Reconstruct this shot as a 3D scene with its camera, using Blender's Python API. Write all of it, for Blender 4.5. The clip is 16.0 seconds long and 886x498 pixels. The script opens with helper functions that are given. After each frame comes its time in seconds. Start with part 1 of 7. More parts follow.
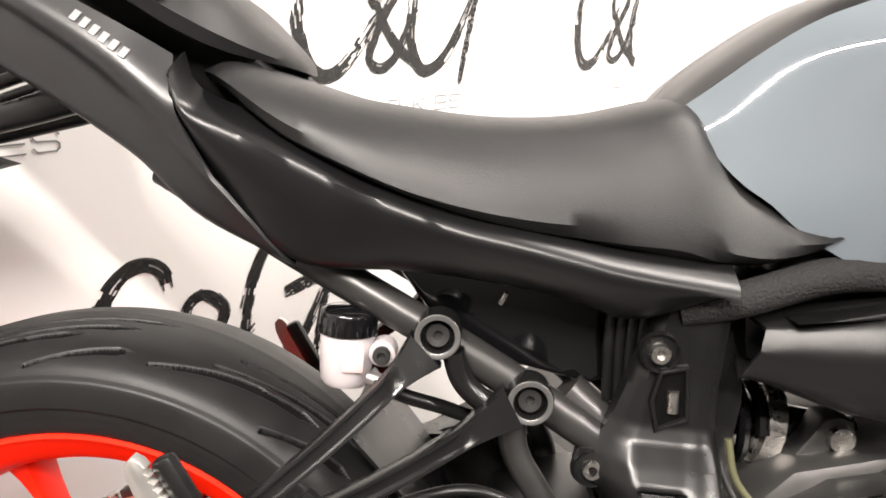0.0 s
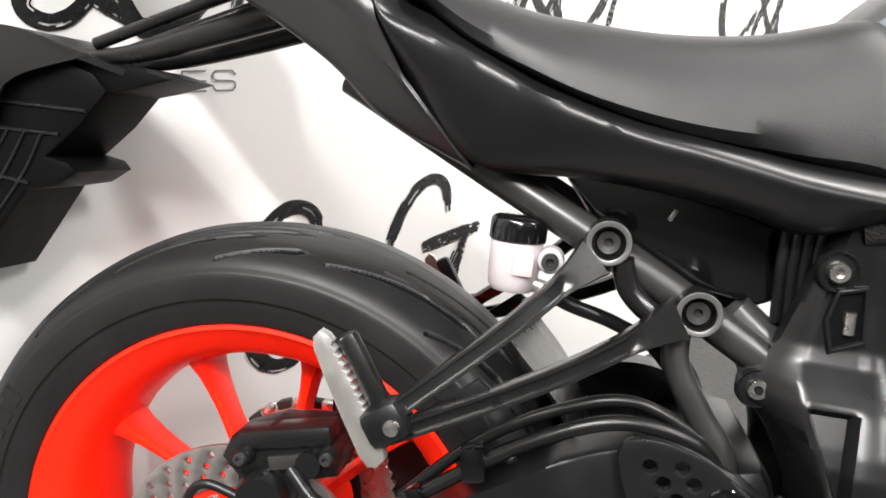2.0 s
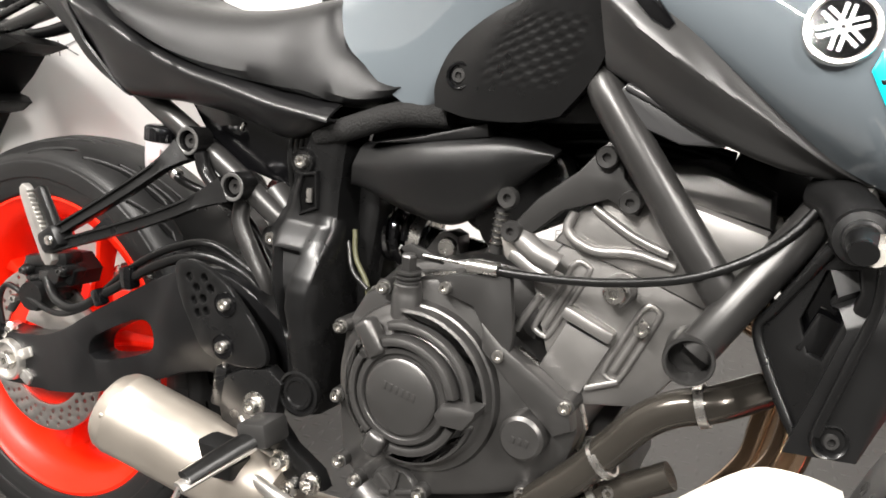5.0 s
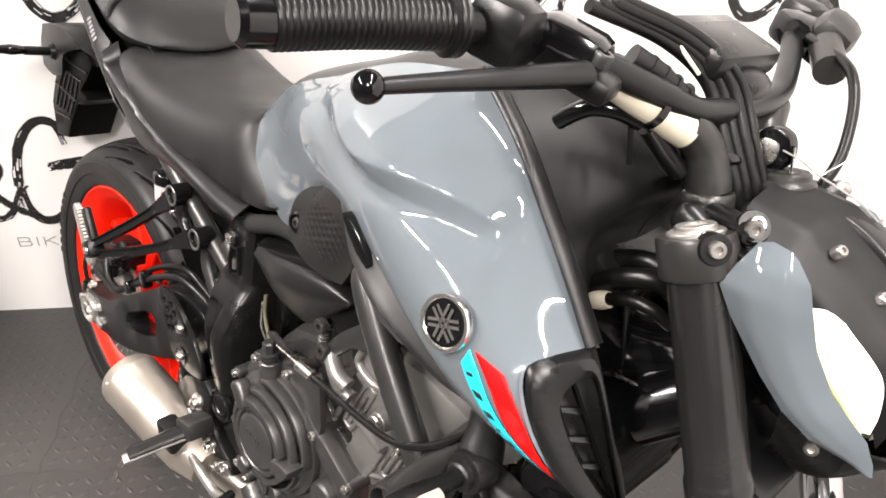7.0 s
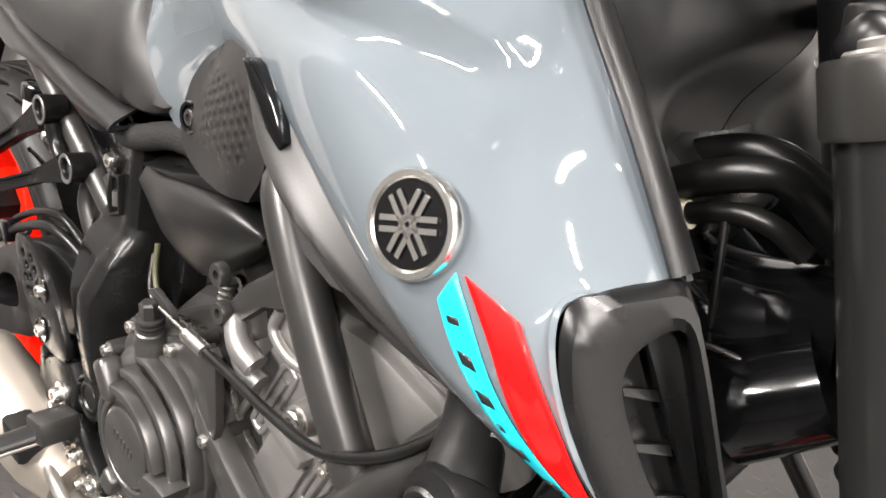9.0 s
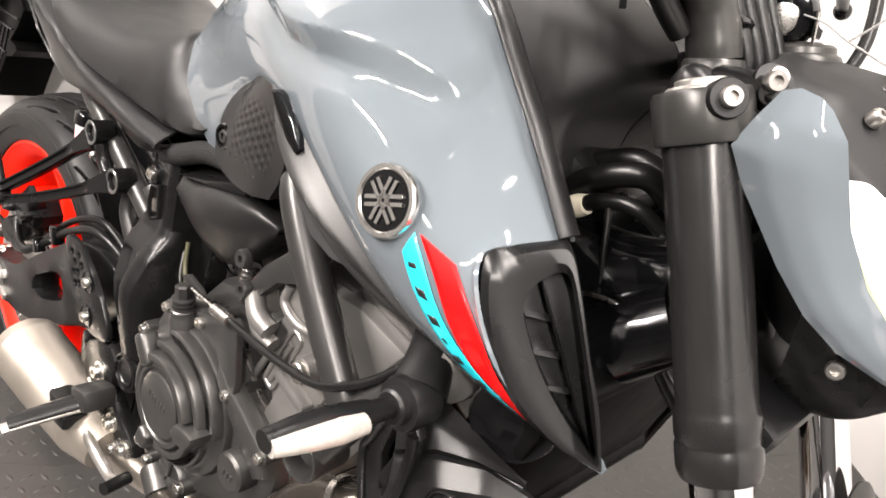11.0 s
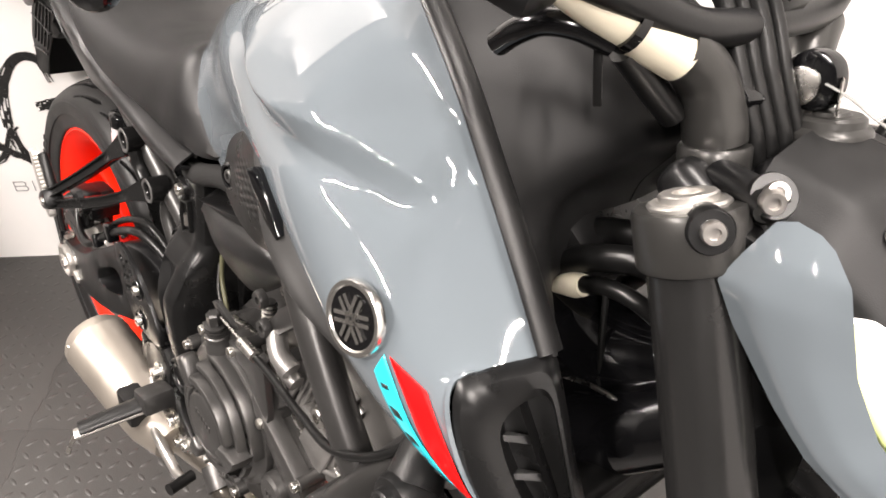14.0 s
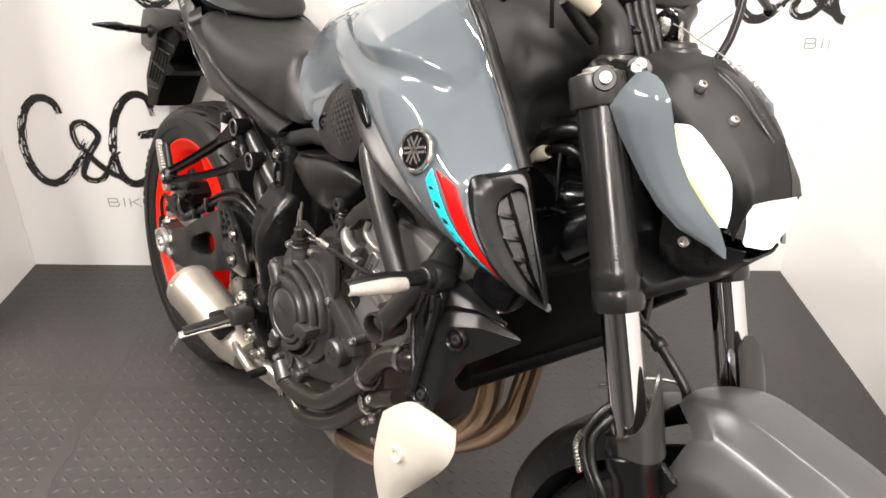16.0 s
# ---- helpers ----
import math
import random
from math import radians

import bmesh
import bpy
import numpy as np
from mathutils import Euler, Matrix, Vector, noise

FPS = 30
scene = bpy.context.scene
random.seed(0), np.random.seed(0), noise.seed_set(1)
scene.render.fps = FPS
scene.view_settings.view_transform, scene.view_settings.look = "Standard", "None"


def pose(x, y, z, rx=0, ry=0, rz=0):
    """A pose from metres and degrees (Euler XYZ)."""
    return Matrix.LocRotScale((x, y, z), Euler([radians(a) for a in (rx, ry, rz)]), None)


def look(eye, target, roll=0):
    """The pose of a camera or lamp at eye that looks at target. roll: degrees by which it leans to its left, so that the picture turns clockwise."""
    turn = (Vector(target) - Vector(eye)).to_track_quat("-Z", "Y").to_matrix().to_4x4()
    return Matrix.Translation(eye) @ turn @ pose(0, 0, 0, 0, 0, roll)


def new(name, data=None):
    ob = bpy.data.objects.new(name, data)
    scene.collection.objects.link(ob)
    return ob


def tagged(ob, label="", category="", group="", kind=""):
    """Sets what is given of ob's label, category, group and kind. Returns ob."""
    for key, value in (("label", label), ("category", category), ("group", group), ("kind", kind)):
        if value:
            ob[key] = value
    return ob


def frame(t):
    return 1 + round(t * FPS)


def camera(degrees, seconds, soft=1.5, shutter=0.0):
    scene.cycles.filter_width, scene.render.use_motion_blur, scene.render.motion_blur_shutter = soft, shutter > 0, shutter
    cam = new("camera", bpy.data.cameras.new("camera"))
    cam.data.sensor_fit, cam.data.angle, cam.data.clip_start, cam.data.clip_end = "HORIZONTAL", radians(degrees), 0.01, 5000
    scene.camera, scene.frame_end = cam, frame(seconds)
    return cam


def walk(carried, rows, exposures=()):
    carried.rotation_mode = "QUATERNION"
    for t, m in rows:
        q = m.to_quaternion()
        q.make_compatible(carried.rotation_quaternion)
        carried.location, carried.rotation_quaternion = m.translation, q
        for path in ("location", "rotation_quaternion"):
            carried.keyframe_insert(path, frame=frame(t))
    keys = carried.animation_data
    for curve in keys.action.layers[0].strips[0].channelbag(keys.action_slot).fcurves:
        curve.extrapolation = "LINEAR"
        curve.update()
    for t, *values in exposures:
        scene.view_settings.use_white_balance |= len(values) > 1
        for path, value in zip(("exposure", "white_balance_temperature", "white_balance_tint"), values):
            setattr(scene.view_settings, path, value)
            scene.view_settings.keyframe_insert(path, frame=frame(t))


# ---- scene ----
cam = camera(60.0, 16.0, soft=1.7)
PATH = [
    (0, (0.3, -0.497, 0.928), (0.237, 1.384, 0.25), 4.3),
    (0.5, (0.236, -0.491, 0.947), (0.145, 1.399, 0.3), 4.2),
    (1, (0.211, -0.5, 0.927), (0.039, 1.387, 0.286), 4.1),
    (1.5, (0.226, -0.523, 0.885), (-0.033, 1.345, 0.221), 4.3),
    (2, (0.259, -0.548, 0.859), (-0.074, 1.304, 0.179), 4.6),
    (2.5, (0.293, -0.561, 0.858), (-0.124, 1.267, 0.16), 4.4),
    (3, (0.376, -0.601, 0.859), (-0.122, 1.205, 0.16), 4.2),
    (3.5, (0.511, -0.636, 0.864), (-0.049, 1.153, 0.166), 4.0),
    (4, (0.637, -0.656, 0.877), (0.013, 1.113, 0.183), 4.0),
    (4.5, (0.787, -0.71, 0.909), (0.09, 1.03, 0.213), 3.9),
    (5, (0.952, -0.669, 0.916), (0.154, 1.005, 0.168), 2.7),
    (5.2, (0.984, -0.623, 0.968), (0.134, 0.99, 0.143), 1.9),
    (7.3, (1.323, -0.37, 1.291), (0.138, 0.78, 0.162), 1.5),
    (7.5, (1.292, -0.337, 1.235), (0.105, 0.854, 0.152), 2.7),
    (8, (1.227, -0.295, 1.12), (0.045, 0.915, 0.053), 4.2),
    (8.5, (1.206, -0.271, 1.093), (0.05, 0.952, 0.012), 5.0),
    (9, (1.168, -0.271, 1.05), (0.039, 0.986, -0.021), 5.6),
    (9.2, (1.16, -0.277, 1.046), (0.072, 1.0, -0.043), 4.4),
    (11.3, (1.308, -0.377, 1.118), (0.126, 0.908, 0.142), 6.6),
    (11.5, (1.304, -0.364, 1.133), (0.14, 0.904, 0.115), 6.6),
    (12, (1.28, -0.318, 1.191), (0.108, 0.881, 0.1), 4.9),
    (12.5, (1.24, -0.263, 1.202), (0.063, 0.856, 0.034), 2.5),
    (13, (1.21, -0.229, 1.196), (0.035, 0.822, -0.035), 0.4),
    (13.5, (1.216, -0.219, 1.213), (0.028, 0.786, -0.045), -1.2),
    (14, (1.267, -0.237, 1.211), (0.059, 0.747, -0.044), -1.5),
    (14.5, (1.363, -0.307, 1.222), (0.105, 0.677, 0.017), -1.0),
    (15, (1.438, -0.377, 1.235), (0.14, 0.627, 0.092), -0.4),
    (15.5, (1.528, -0.464, 1.224), (0.195, 0.572, 0.15), 0.2),
    (16, (1.606, -0.533, 1.205), (0.247, 0.546, 0.21), 0.7),
]
walk(cam, [(t, look(eye, target, roll)) for t, eye, target, roll in PATH],
     [(0, 0.42, 6700, 13), (0.8, 0.36, 6350, 11), (1.5, 0.25, 6300, 10), (2.5, 0.42, 6200, 10), (4, 0.4, 6200, 10), (5, 0.32, 6450, 10), (7.3, 0.15, 6550, 14), (9, 0.5, 6500, 12), (11.3, 0.35, 6650, 14), (13, 0.18, 6550, 13), (14.5, 0.2, 6750, 15), (16, -0.1, 6650, 12)])

# ---- light: white LED battens under the showroom ceiling ----
world = bpy.data.worlds.new("world")
scene.world = world
world.use_nodes = True
world.node_tree.nodes["Background"].inputs[0].default_value = (1.0, 0.97, 0.93, 1)
world.node_tree.nodes["Background"].inputs[1].default_value = 0.35
scene.view_settings.exposure = 0.0

# the booth: foot of the left rear corner, direction along the rear wall, direction into the room
CORNER, ALONG, INTO = Vector((-0.707, -0.263, 0)), Vector((0.617, 0.787, 0)), Vector((0.787, -0.617, 0))
BACK, SIDE, WALLTOP, HEIGHT = 2.25, 3.4, 2.05, 3.1


def booth(s, d, z):
    """A place in the booth: s along the rear wall, d away from it, z up."""
    return CORNER + ALONG * s + INTO * d + Vector((0, 0, z))


BOOTH_TURN = math.atan2(ALONG.y, ALONG.x)
BATTENS = [(1.95, 1.25), (2.05, 2.75), (-0.95, 0.9), (-0.95, 2.5), (0.95, 4.0)]
POWER = [66, 93, 203, 184, 150]
for (s, d), watts in zip(BATTENS, POWER):
    lamp_data = bpy.data.lights.new("batten_light", "AREA")
    lamp_data.shape, lamp_data.size, lamp_data.size_y = "RECTANGLE", 1.15, 0.05
    lamp_data.energy, lamp_data.color = watts, (1.0, 0.955, 0.90)
    lamp = new("batten_light", lamp_data)
    lamp.location = booth(s, d, HEIGHT - 0.075)
    lamp.rotation_euler = (0, 0, BOOTH_TURN + math.pi / 2)

# ---- materials ----
def material(name, base, rough=0.5, metal=0.0, vary=0.12, scale=40.0, fine=400.0, bump=0.05, coat=0.0, rough_vary=0.1,
             spec=0.5, depth=0.0006, trans=0.0):
    """A surface with variation at two scales, at real size (object space, metres)."""
    m = bpy.data.materials.new(name)
    m.use_nodes = True
    nt = m.node_tree
    p = nt.nodes["Principled BSDF"]
    co = nt.nodes.new("ShaderNodeTexCoord")
    big, small = nt.nodes.new("ShaderNodeTexNoise"), nt.nodes.new("ShaderNodeTexNoise")
    big.inputs["Scale"].default_value, small.inputs["Scale"].default_value = scale, fine
    big.inputs["Detail"].default_value, small.inputs["Detail"].default_value = 5, 2
    for n in (big, small):
        nt.links.new(co.outputs["Object"], n.inputs["Vector"])
    mix = nt.nodes.new("ShaderNodeMix")
    mix.data_type = "RGBA"
    lo, hi = [c * (1 - vary) for c in base], [min(1, c * (1 + vary)) for c in base]
    mix.inputs[6].default_value, mix.inputs[7].default_value = (*lo, 1), (*hi, 1)
    nt.links.new(big.outputs[0], mix.inputs[0])
    nt.links.new(mix.outputs[2], p.inputs["Base Color"])
    r = nt.nodes.new("ShaderNodeMapRange")
    r.inputs[3].default_value, r.inputs[4].default_value = max(0.02, rough - rough_vary), min(1, rough + rough_vary)
    nt.links.new(big.outputs[0], r.inputs[0])
    nt.links.new(r.outputs[0], p.inputs["Roughness"])
    p.inputs["Metallic"].default_value = metal
    p.inputs["Specular IOR Level"].default_value = spec
    p.inputs["Coat Weight"].default_value, p.inputs["Coat Roughness"].default_value = coat, 0.03
    p.inputs["Transmission Weight"].default_value = trans
    if bump:
        b = nt.nodes.new("ShaderNodeBump")
        b.inputs["Strength"].default_value, b.inputs["Distance"].default_value = bump, depth
        nt.links.new(small.outputs[0], b.inputs["Height"])
        nt.links.new(b.outputs[0], p.inputs["Normal"])
    return m


def glow(name, colour, strength):
    m = bpy.data.materials.new(name)
    m.use_nodes = True
    p = m.node_tree.nodes["Principled BSDF"]
    p.inputs["Base Color"].default_value = (0.8, 0.8, 0.8, 1)
    p.inputs["Emission Color"].default_value, p.inputs["Emission Strength"].default_value = (*colour, 1), strength
    return m


PLASTIC = material("matt_black_plastic", (0.0052, 0.0052, 0.0053), 0.29, spec=0.36, vary=0.15, scale=25, fine=900, bump=0.2, depth=0.0003)
TEXTURED = material("grained_black_plastic", (0.0070, 0.0070, 0.0071), 0.33, spec=0.38, vary=0.15, scale=25, fine=1400, bump=0.45, depth=0.0004)
GLOSSBLACK = material("gloss_black_plastic", (0.003, 0.003, 0.0034), 0.10, vary=0.1, bump=0.03)
SATIN = material("satin_black_paint", (0.0036, 0.0036, 0.0039), 0.34, spec=0.42, vary=0.1, scale=20, bump=0.08)
FRAMEPAINT = material("black_frame_paint", (0.040, 0.039, 0.038), 0.34, metal=0.5, spec=0.65, vary=0.12, scale=30, bump=0.08)
VINYL = material("black_seat_vinyl", (0.0058, 0.0058, 0.0060), 0.42, spec=0.36, vary=0.12, scale=18, fine=1300, bump=0.5, depth=0.0005)
RUBBER = material("tyre_rubber", (0.0095, 0.0094, 0.0094), 0.46, spec=0.26, vary=0.3, scale=22, fine=700, bump=0.25)
HOSE = material("black_rubber_hose", (0.0045, 0.0045, 0.0045), 0.34, spec=0.35, vary=0.2, bump=0.2)
RED = material("orange_red_wheel_paint", (0.86, 0.016, 0.002), 0.38, vary=0.05, scale=15, bump=0.02, spec=0.3)
TANKPAINT = material("grey_blue_gloss_paint", (0.106, 0.124, 0.138), 0.6, vary=0.03, scale=8, bump=0.0, coat=1.0, rough_vary=0.02, spec=0.1)
TANKPAINT.node_tree.nodes["Principled BSDF"].inputs["Coat IOR"].default_value = 1.68
ENGINE = material("dark_grey_engine_paint", (0.100, 0.0975, 0.095), 0.36, metal=0.8, vary=0.15, scale=30, fine=1200, bump=0.3, depth=0.0004)
CYLINDER = material("grey_cast_engine_paint", (0.26, 0.252, 0.243), 0.36, metal=0.75, vary=0.15, scale=30, fine=1200, bump=0.4, depth=0.0004)
CHROME = material("polished_chrome", (0.75, 0.75, 0.76), 0.05, metal=1.0, vary=0.03, bump=0.0, rough_vary=0.02)
STEEL = material("zinc_plated_steel", (0.62, 0.6, 0.57), 0.28, metal=1.0, vary=0.12, scale=120, bump=0.05)
ALLOY = material("bare_cast_alloy", (0.6, 0.58, 0.55), 0.35, metal=0.9, vary=0.12, scale=60, bump=0.2)
DISC = material("ground_disc_steel", (0.42, 0.4, 0.38), 0.32, metal=0.95, vary=0.12, scale=90, bump=0.1)
FENDER = material("dark_grey_satin_plastic", (0.038, 0.038, 0.039), 0.33, vary=0.1, scale=20, fine=900, bump=0.15, spec=0.8)
MUFFLER = material("brushed_silencer_steel", (0.52, 0.47, 0.41), 0.36, metal=0.85, vary=0.08, scale=20, fine=600, bump=0.1)
HEADER = material("heat_tinted_header_steel", (0.52, 0.36, 0.24), 0.14, metal=0.95, vary=0.3, scale=14, bump=0.05)
PALE = material("cream_painted_shield", (0.56, 0.53, 0.46), 0.38, metal=0.1, vary=0.05, bump=0.05)
RESERVOIR = material("translucent_white_plastic", (0.50, 0.46, 0.47), 0.35, vary=0.06, bump=0.05, trans=0.3)
CREAM = material("cream_plastic_connector", (0.62, 0.57, 0.45), 0.4, vary=0.1, bump=0.1)
CYAN = material("cyan_decal", (0.0, 0.66, 0.80), 0.4, vary=0.02, bump=0, coat=1.0)
REDDECAL = material("red_decal", (0.95, 0.002, 0.002), 0.5, vary=0.02, bump=0, coat=0.4, spec=0.2)
BLACKINK = material("black_ink", (0.012, 0.012, 0.012), 0.3, vary=0.1, bump=0)
GREYINK = material("grey_ink", (0.18, 0.18, 0.18), 0.5, vary=0.1, bump=0)
WALLWHITE = material("white_wall_panel", (0.75, 0.738, 0.722), 0.35, vary=0.025, scale=1.6, fine=60, bump=0.02)
# unseen room walls, kept near black so that black parts reflect dark
ROOMDARK = material("grey_room_paint", (0.06, 0.059, 0.057), 0.7, vary=0.05, scale=2, fine=60, bump=0.05)
MAT = material("black_foam_mat", (0.030, 0.0285, 0.027), 0.42, vary=0.3, scale=5, fine=300, bump=0.2)
CEILINGGREY = material("grey_ceiling", (0.055, 0.054, 0.052), 0.8, vary=0.35, scale=1.2, fine=60, bump=0.05)
PIPE = material("dark_steel_pipe", (0.060, 0.054, 0.046), 0.2, metal=0.65, vary=0.2, scale=20, bump=0.05)
FORKBLACK = material("satin_fork_black", (0.022, 0.0218, 0.0216), 0.25, metal=0.5, vary=0.1, scale=20, bump=0.1, spec=0.6)
HOUSING = material("white_lamp_housing", (0.75, 0.74, 0.72), 0.5)
RADBLACK = material("dull_radiator_black", (0.0025, 0.0025, 0.0025), 0.42, spec=0.08, vary=0.2, bump=0.1)
LAMP = glow("headlamp_glow", (1.0, 0.99, 0.9), 1.3)

MATTCOVER = material("matt_black_cover_plastic", (0.0085, 0.0085, 0.0086), 0.44, spec=0.24, vary=0.15, scale=20, fine=1400, bump=0.3, depth=0.0004)
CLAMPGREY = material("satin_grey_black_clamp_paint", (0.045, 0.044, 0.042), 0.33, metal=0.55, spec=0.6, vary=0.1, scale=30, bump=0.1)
SILVER = material("satin_silver_plating", (0.82, 0.80, 0.77), 0.22, metal=1.0, vary=0.04, bump=0)
WOVEN = material("woven_black_sleeve", (0.014, 0.0138, 0.0135), 0.8, spec=0.25, vary=0.5, scale=420, fine=420, bump=1.0, depth=0.002)
# groove rubber: unworn, and blacker still for the shade inside the cuts
GROOVE = material("unworn_groove_rubber", (0.003, 0.003, 0.003), 0.7, spec=0.05, vary=0.2, bump=0)
CASTBLACK = material("black_cast_bracket_paint", (0.0070, 0.0069, 0.0069), 0.24, metal=0.1, spec=0.5, vary=0.12, scale=30, bump=0.1)
TAILBLACK = material("satin_black_tail_plastic", (0.013, 0.013, 0.0135), 0.36, spec=0.5, vary=0.12, scale=20, fine=900, bump=0.15)
# light caught by the flat bracket faces, put into a greyer copy of their paint
LITBRACKET = material("grey_machined_bracket_face", (0.13, 0.128, 0.125), 0.34, metal=0.6, spec=0.6, vary=0.1, scale=60, bump=0.05)
TRIM = material("satin_dark_trim", (0.032, 0.0315, 0.031), 0.38, metal=0.35, spec=0.65, vary=0.1, scale=20, bump=0.1)

# ---- mesh helpers ----
def part(name, bm, mat, parent=None, label="", smooth=True):
    """Link a bmesh as one mesh object under a thing or part."""
    bmesh.ops.recalc_face_normals(bm, faces=bm.faces)
    me = bpy.data.meshes.new(name)
    bm.to_mesh(me)
    bm.free()
    me.materials.append(mat)
    if smooth:
        for poly in me.polygons:
            poly.use_smooth = True
        me.set_sharp_from_angle(angle=radians(38))
    ob = new(name, me)
    ob.parent = parent
    if label:
        ob["label"] = label
    return ob


def grid_mesh(name, verts, faces, mat, parent=None, label=""):
    """A mesh straight from arrays, for large grids."""
    me = bpy.data.meshes.new(name)
    me.from_pydata([tuple(v) for v in verts], [], faces)
    me.materials.append(mat)
    for poly in me.polygons:
        poly.use_smooth = True
    ob = new(name, me)
    ob.parent = parent
    if label:
        ob["label"] = label
    return ob


def curve(pts, n, closed=False):
    """n points on a smooth line through pts (centripetal enough for hand-set points)."""
    p = np.array(pts, float)
    if len(p) == 2:
        return p[0] + (p[1] - p[0]) * np.linspace(0, 1, n)[:, None]
    if closed:
        q = np.vstack([p[-1], p, p[0], p[1]])
    else:
        q = np.vstack([2 * p[0] - p[1], p, 2 * p[-1] - p[-2]])
    seg = len(q) - 3
    length = np.r_[0, np.cumsum(np.linalg.norm(np.diff(q[1:-1], axis=0), axis=1) + 1e-9)]
    u = np.linspace(0, length[-1], n, endpoint=not closed)
    k = np.clip(np.searchsorted(length, u, side="right") - 1, 0, seg - 1)
    t = ((u - length[k]) / (length[k + 1] - length[k]))[:, None]
    a, b, c, d = q[k], q[k + 1], q[k + 2], q[k + 3]
    return 0.5 * (2 * b + (c - a) * t + (2 * a - 5 * b + 4 * c - d) * t**2 + (3 * b - a - 3 * c + d) * t**3)


def skin(bm, rings, closed=True, caps=True):
    """Join rings of equal length into a surface."""
    vs = [[bm.verts.new(tuple(p)) for p in ring] for ring in rings]
    m = len(vs[0])
    for a, b in zip(vs, vs[1:]):
        for i in range(m if closed else m - 1):
            j = (i + 1) % m
            bm.faces.new((a[i], a[j], b[j], b[i]))
    if caps and closed:
        bm.faces.new(vs[0][::-1])
        bm.faces.new(vs[-1])
    return vs


def surface(rows, nu, nv):
    """A nu x nv grid of places through rows of control points (any count a row)."""
    across = [curve(r, nu) for r in rows]
    return np.array([curve([r[i] for r in across], nv) for i in range(nu)]).transpose(1, 0, 2)


def sheet(rows, nu=24, nv=10, thick=0.003, inward=(0, 1, 0), g=None):
    """A curved panel with thickness through rows of control points; inward says which side its back is."""
    g = surface(rows, nu, nv) if g is None else g
    du, dv = np.gradient(g, axis=1), np.gradient(g, axis=0)
    n = np.cross(du, dv)
    n /= np.linalg.norm(n, axis=-1, keepdims=True) + 1e-12
    s = np.sign((n * np.array(inward)).sum(-1).mean()) or 1
    back = g + n * s * thick
    bm = bmesh.new()
    f = [[bm.verts.new(tuple(p)) for p in r] for r in g]
    b = [[bm.verts.new(tuple(p)) for p in r] for r in back]
    for j in range(nv - 1):
        for i in range(nu - 1):
            bm.faces.new((f[j][i], f[j][i + 1], f[j + 1][i + 1], f[j + 1][i]))
            bm.faces.new((b[j][i], b[j + 1][i], b[j + 1][i + 1], b[j][i + 1]))
    for j in range(nv - 1):
        for i in (0, nu - 1):
            bm.faces.new((f[j][i], f[j + 1][i], b[j + 1][i], b[j][i]))
    for i in range(nu - 1):
        for j in (0, nv - 1):
            bm.faces.new((f[j][i], b[j][i], b[j][i + 1], f[j][i + 1]))
    return bm


def facets(rows, k=5):
    """Flat facets between rows of corners, cut fine so that only the edges are rounded."""
    g = np.array(rows, float)
    for axis in (0, 1):
        n = g.shape[axis]
        t = np.linspace(0, n - 1, (n - 1) * k + 1)
        i = np.minimum(t.astype(int), n - 2)
        f = t - i
        f = f[:, None, None] if axis == 0 else f[None, :, None]
        g = np.take(g, i, axis) * (1 - f) + np.take(g, i + 1, axis) * f
    return g


def soften(g, rounds):
    """Ease the creases of a grid of places, its rim held."""
    for _ in range(rounds):
        g[1:-1, 1:-1] += 0.2 * (g[:-2, 1:-1] + g[2:, 1:-1] + g[1:-1, :-2] + g[1:-1, 2:] - 4 * g[1:-1, 1:-1])
    return g


def frames_along(p):
    """Directions across a line of places, with little twist."""
    t = np.gradient(p, axis=0)
    t /= np.linalg.norm(t, axis=1, keepdims=True) + 1e-12
    up = np.array((0, 0, 1.0)) if abs(t[0][2]) < 0.9 else np.array((0, 1.0, 0))
    out = []
    for d in t:
        side = np.cross(d, up)
        side /= np.linalg.norm(side) + 1e-12
        up = np.cross(side, d)
        out.append((side, up))
    return out


def tube(path, radius, sides=14, steps=None, bm=None, flat=1.0):
    """A round rod or hose along a smooth line; radius may be one number or one a control point."""
    bm = bm or bmesh.new()
    steps = steps or (2 if len(path) == 2 else max(8, 7 * len(path)))
    p = curve(path, steps)
    r = np.full(steps, radius) if np.isscalar(radius) else curve([(v, 0, 0) for v in radius], steps)[:, 0]
    rings = []
    for c, (side, up), rr in zip(p, frames_along(p), r):
        rings.append([c + rr * (math.cos(a) * side + flat * math.sin(a) * up) for a in np.linspace(0, 2 * math.pi, sides, endpoint=False)])
    skin(bm, rings)
    return bm


def basis(axis):
    z = Vector(axis).normalized()
    return z.to_track_quat("Z", "Y").to_matrix()


def lathe(profile, centre, axis=(0, -1, 0), sides=32, bm=None, closed=False):
    """Turn a profile of (radius, distance along axis) about an axis through centre."""
    bm = bm or bmesh.new()
    m, c = basis(axis), Vector(centre)
    rings = []
    for k in range(sides):
        a = 2 * math.pi * k / sides
        rings.append([c + m @ Vector((r * math.cos(a), r * math.sin(a), h)) for r, h in profile])
    vs = [[bm.verts.new(p) for p in ring] for ring in rings]
    last = len(profile)
    for k in range(sides):
        a, b = vs[k], vs[(k + 1) % sides]
        for i in range(last if closed else last - 1):
            j = (i + 1) % last
            bm.faces.new((a[i], b[i], b[j], a[j]))
    if not closed:
        for i in (0, last - 1):
            if profile[i][0] > 1e-5:
                bm.faces.new([vs[k][i] for k in range(sides)])
    bmesh.ops.remove_doubles(bm, verts=bm.verts, dist=1e-6)
    return bm


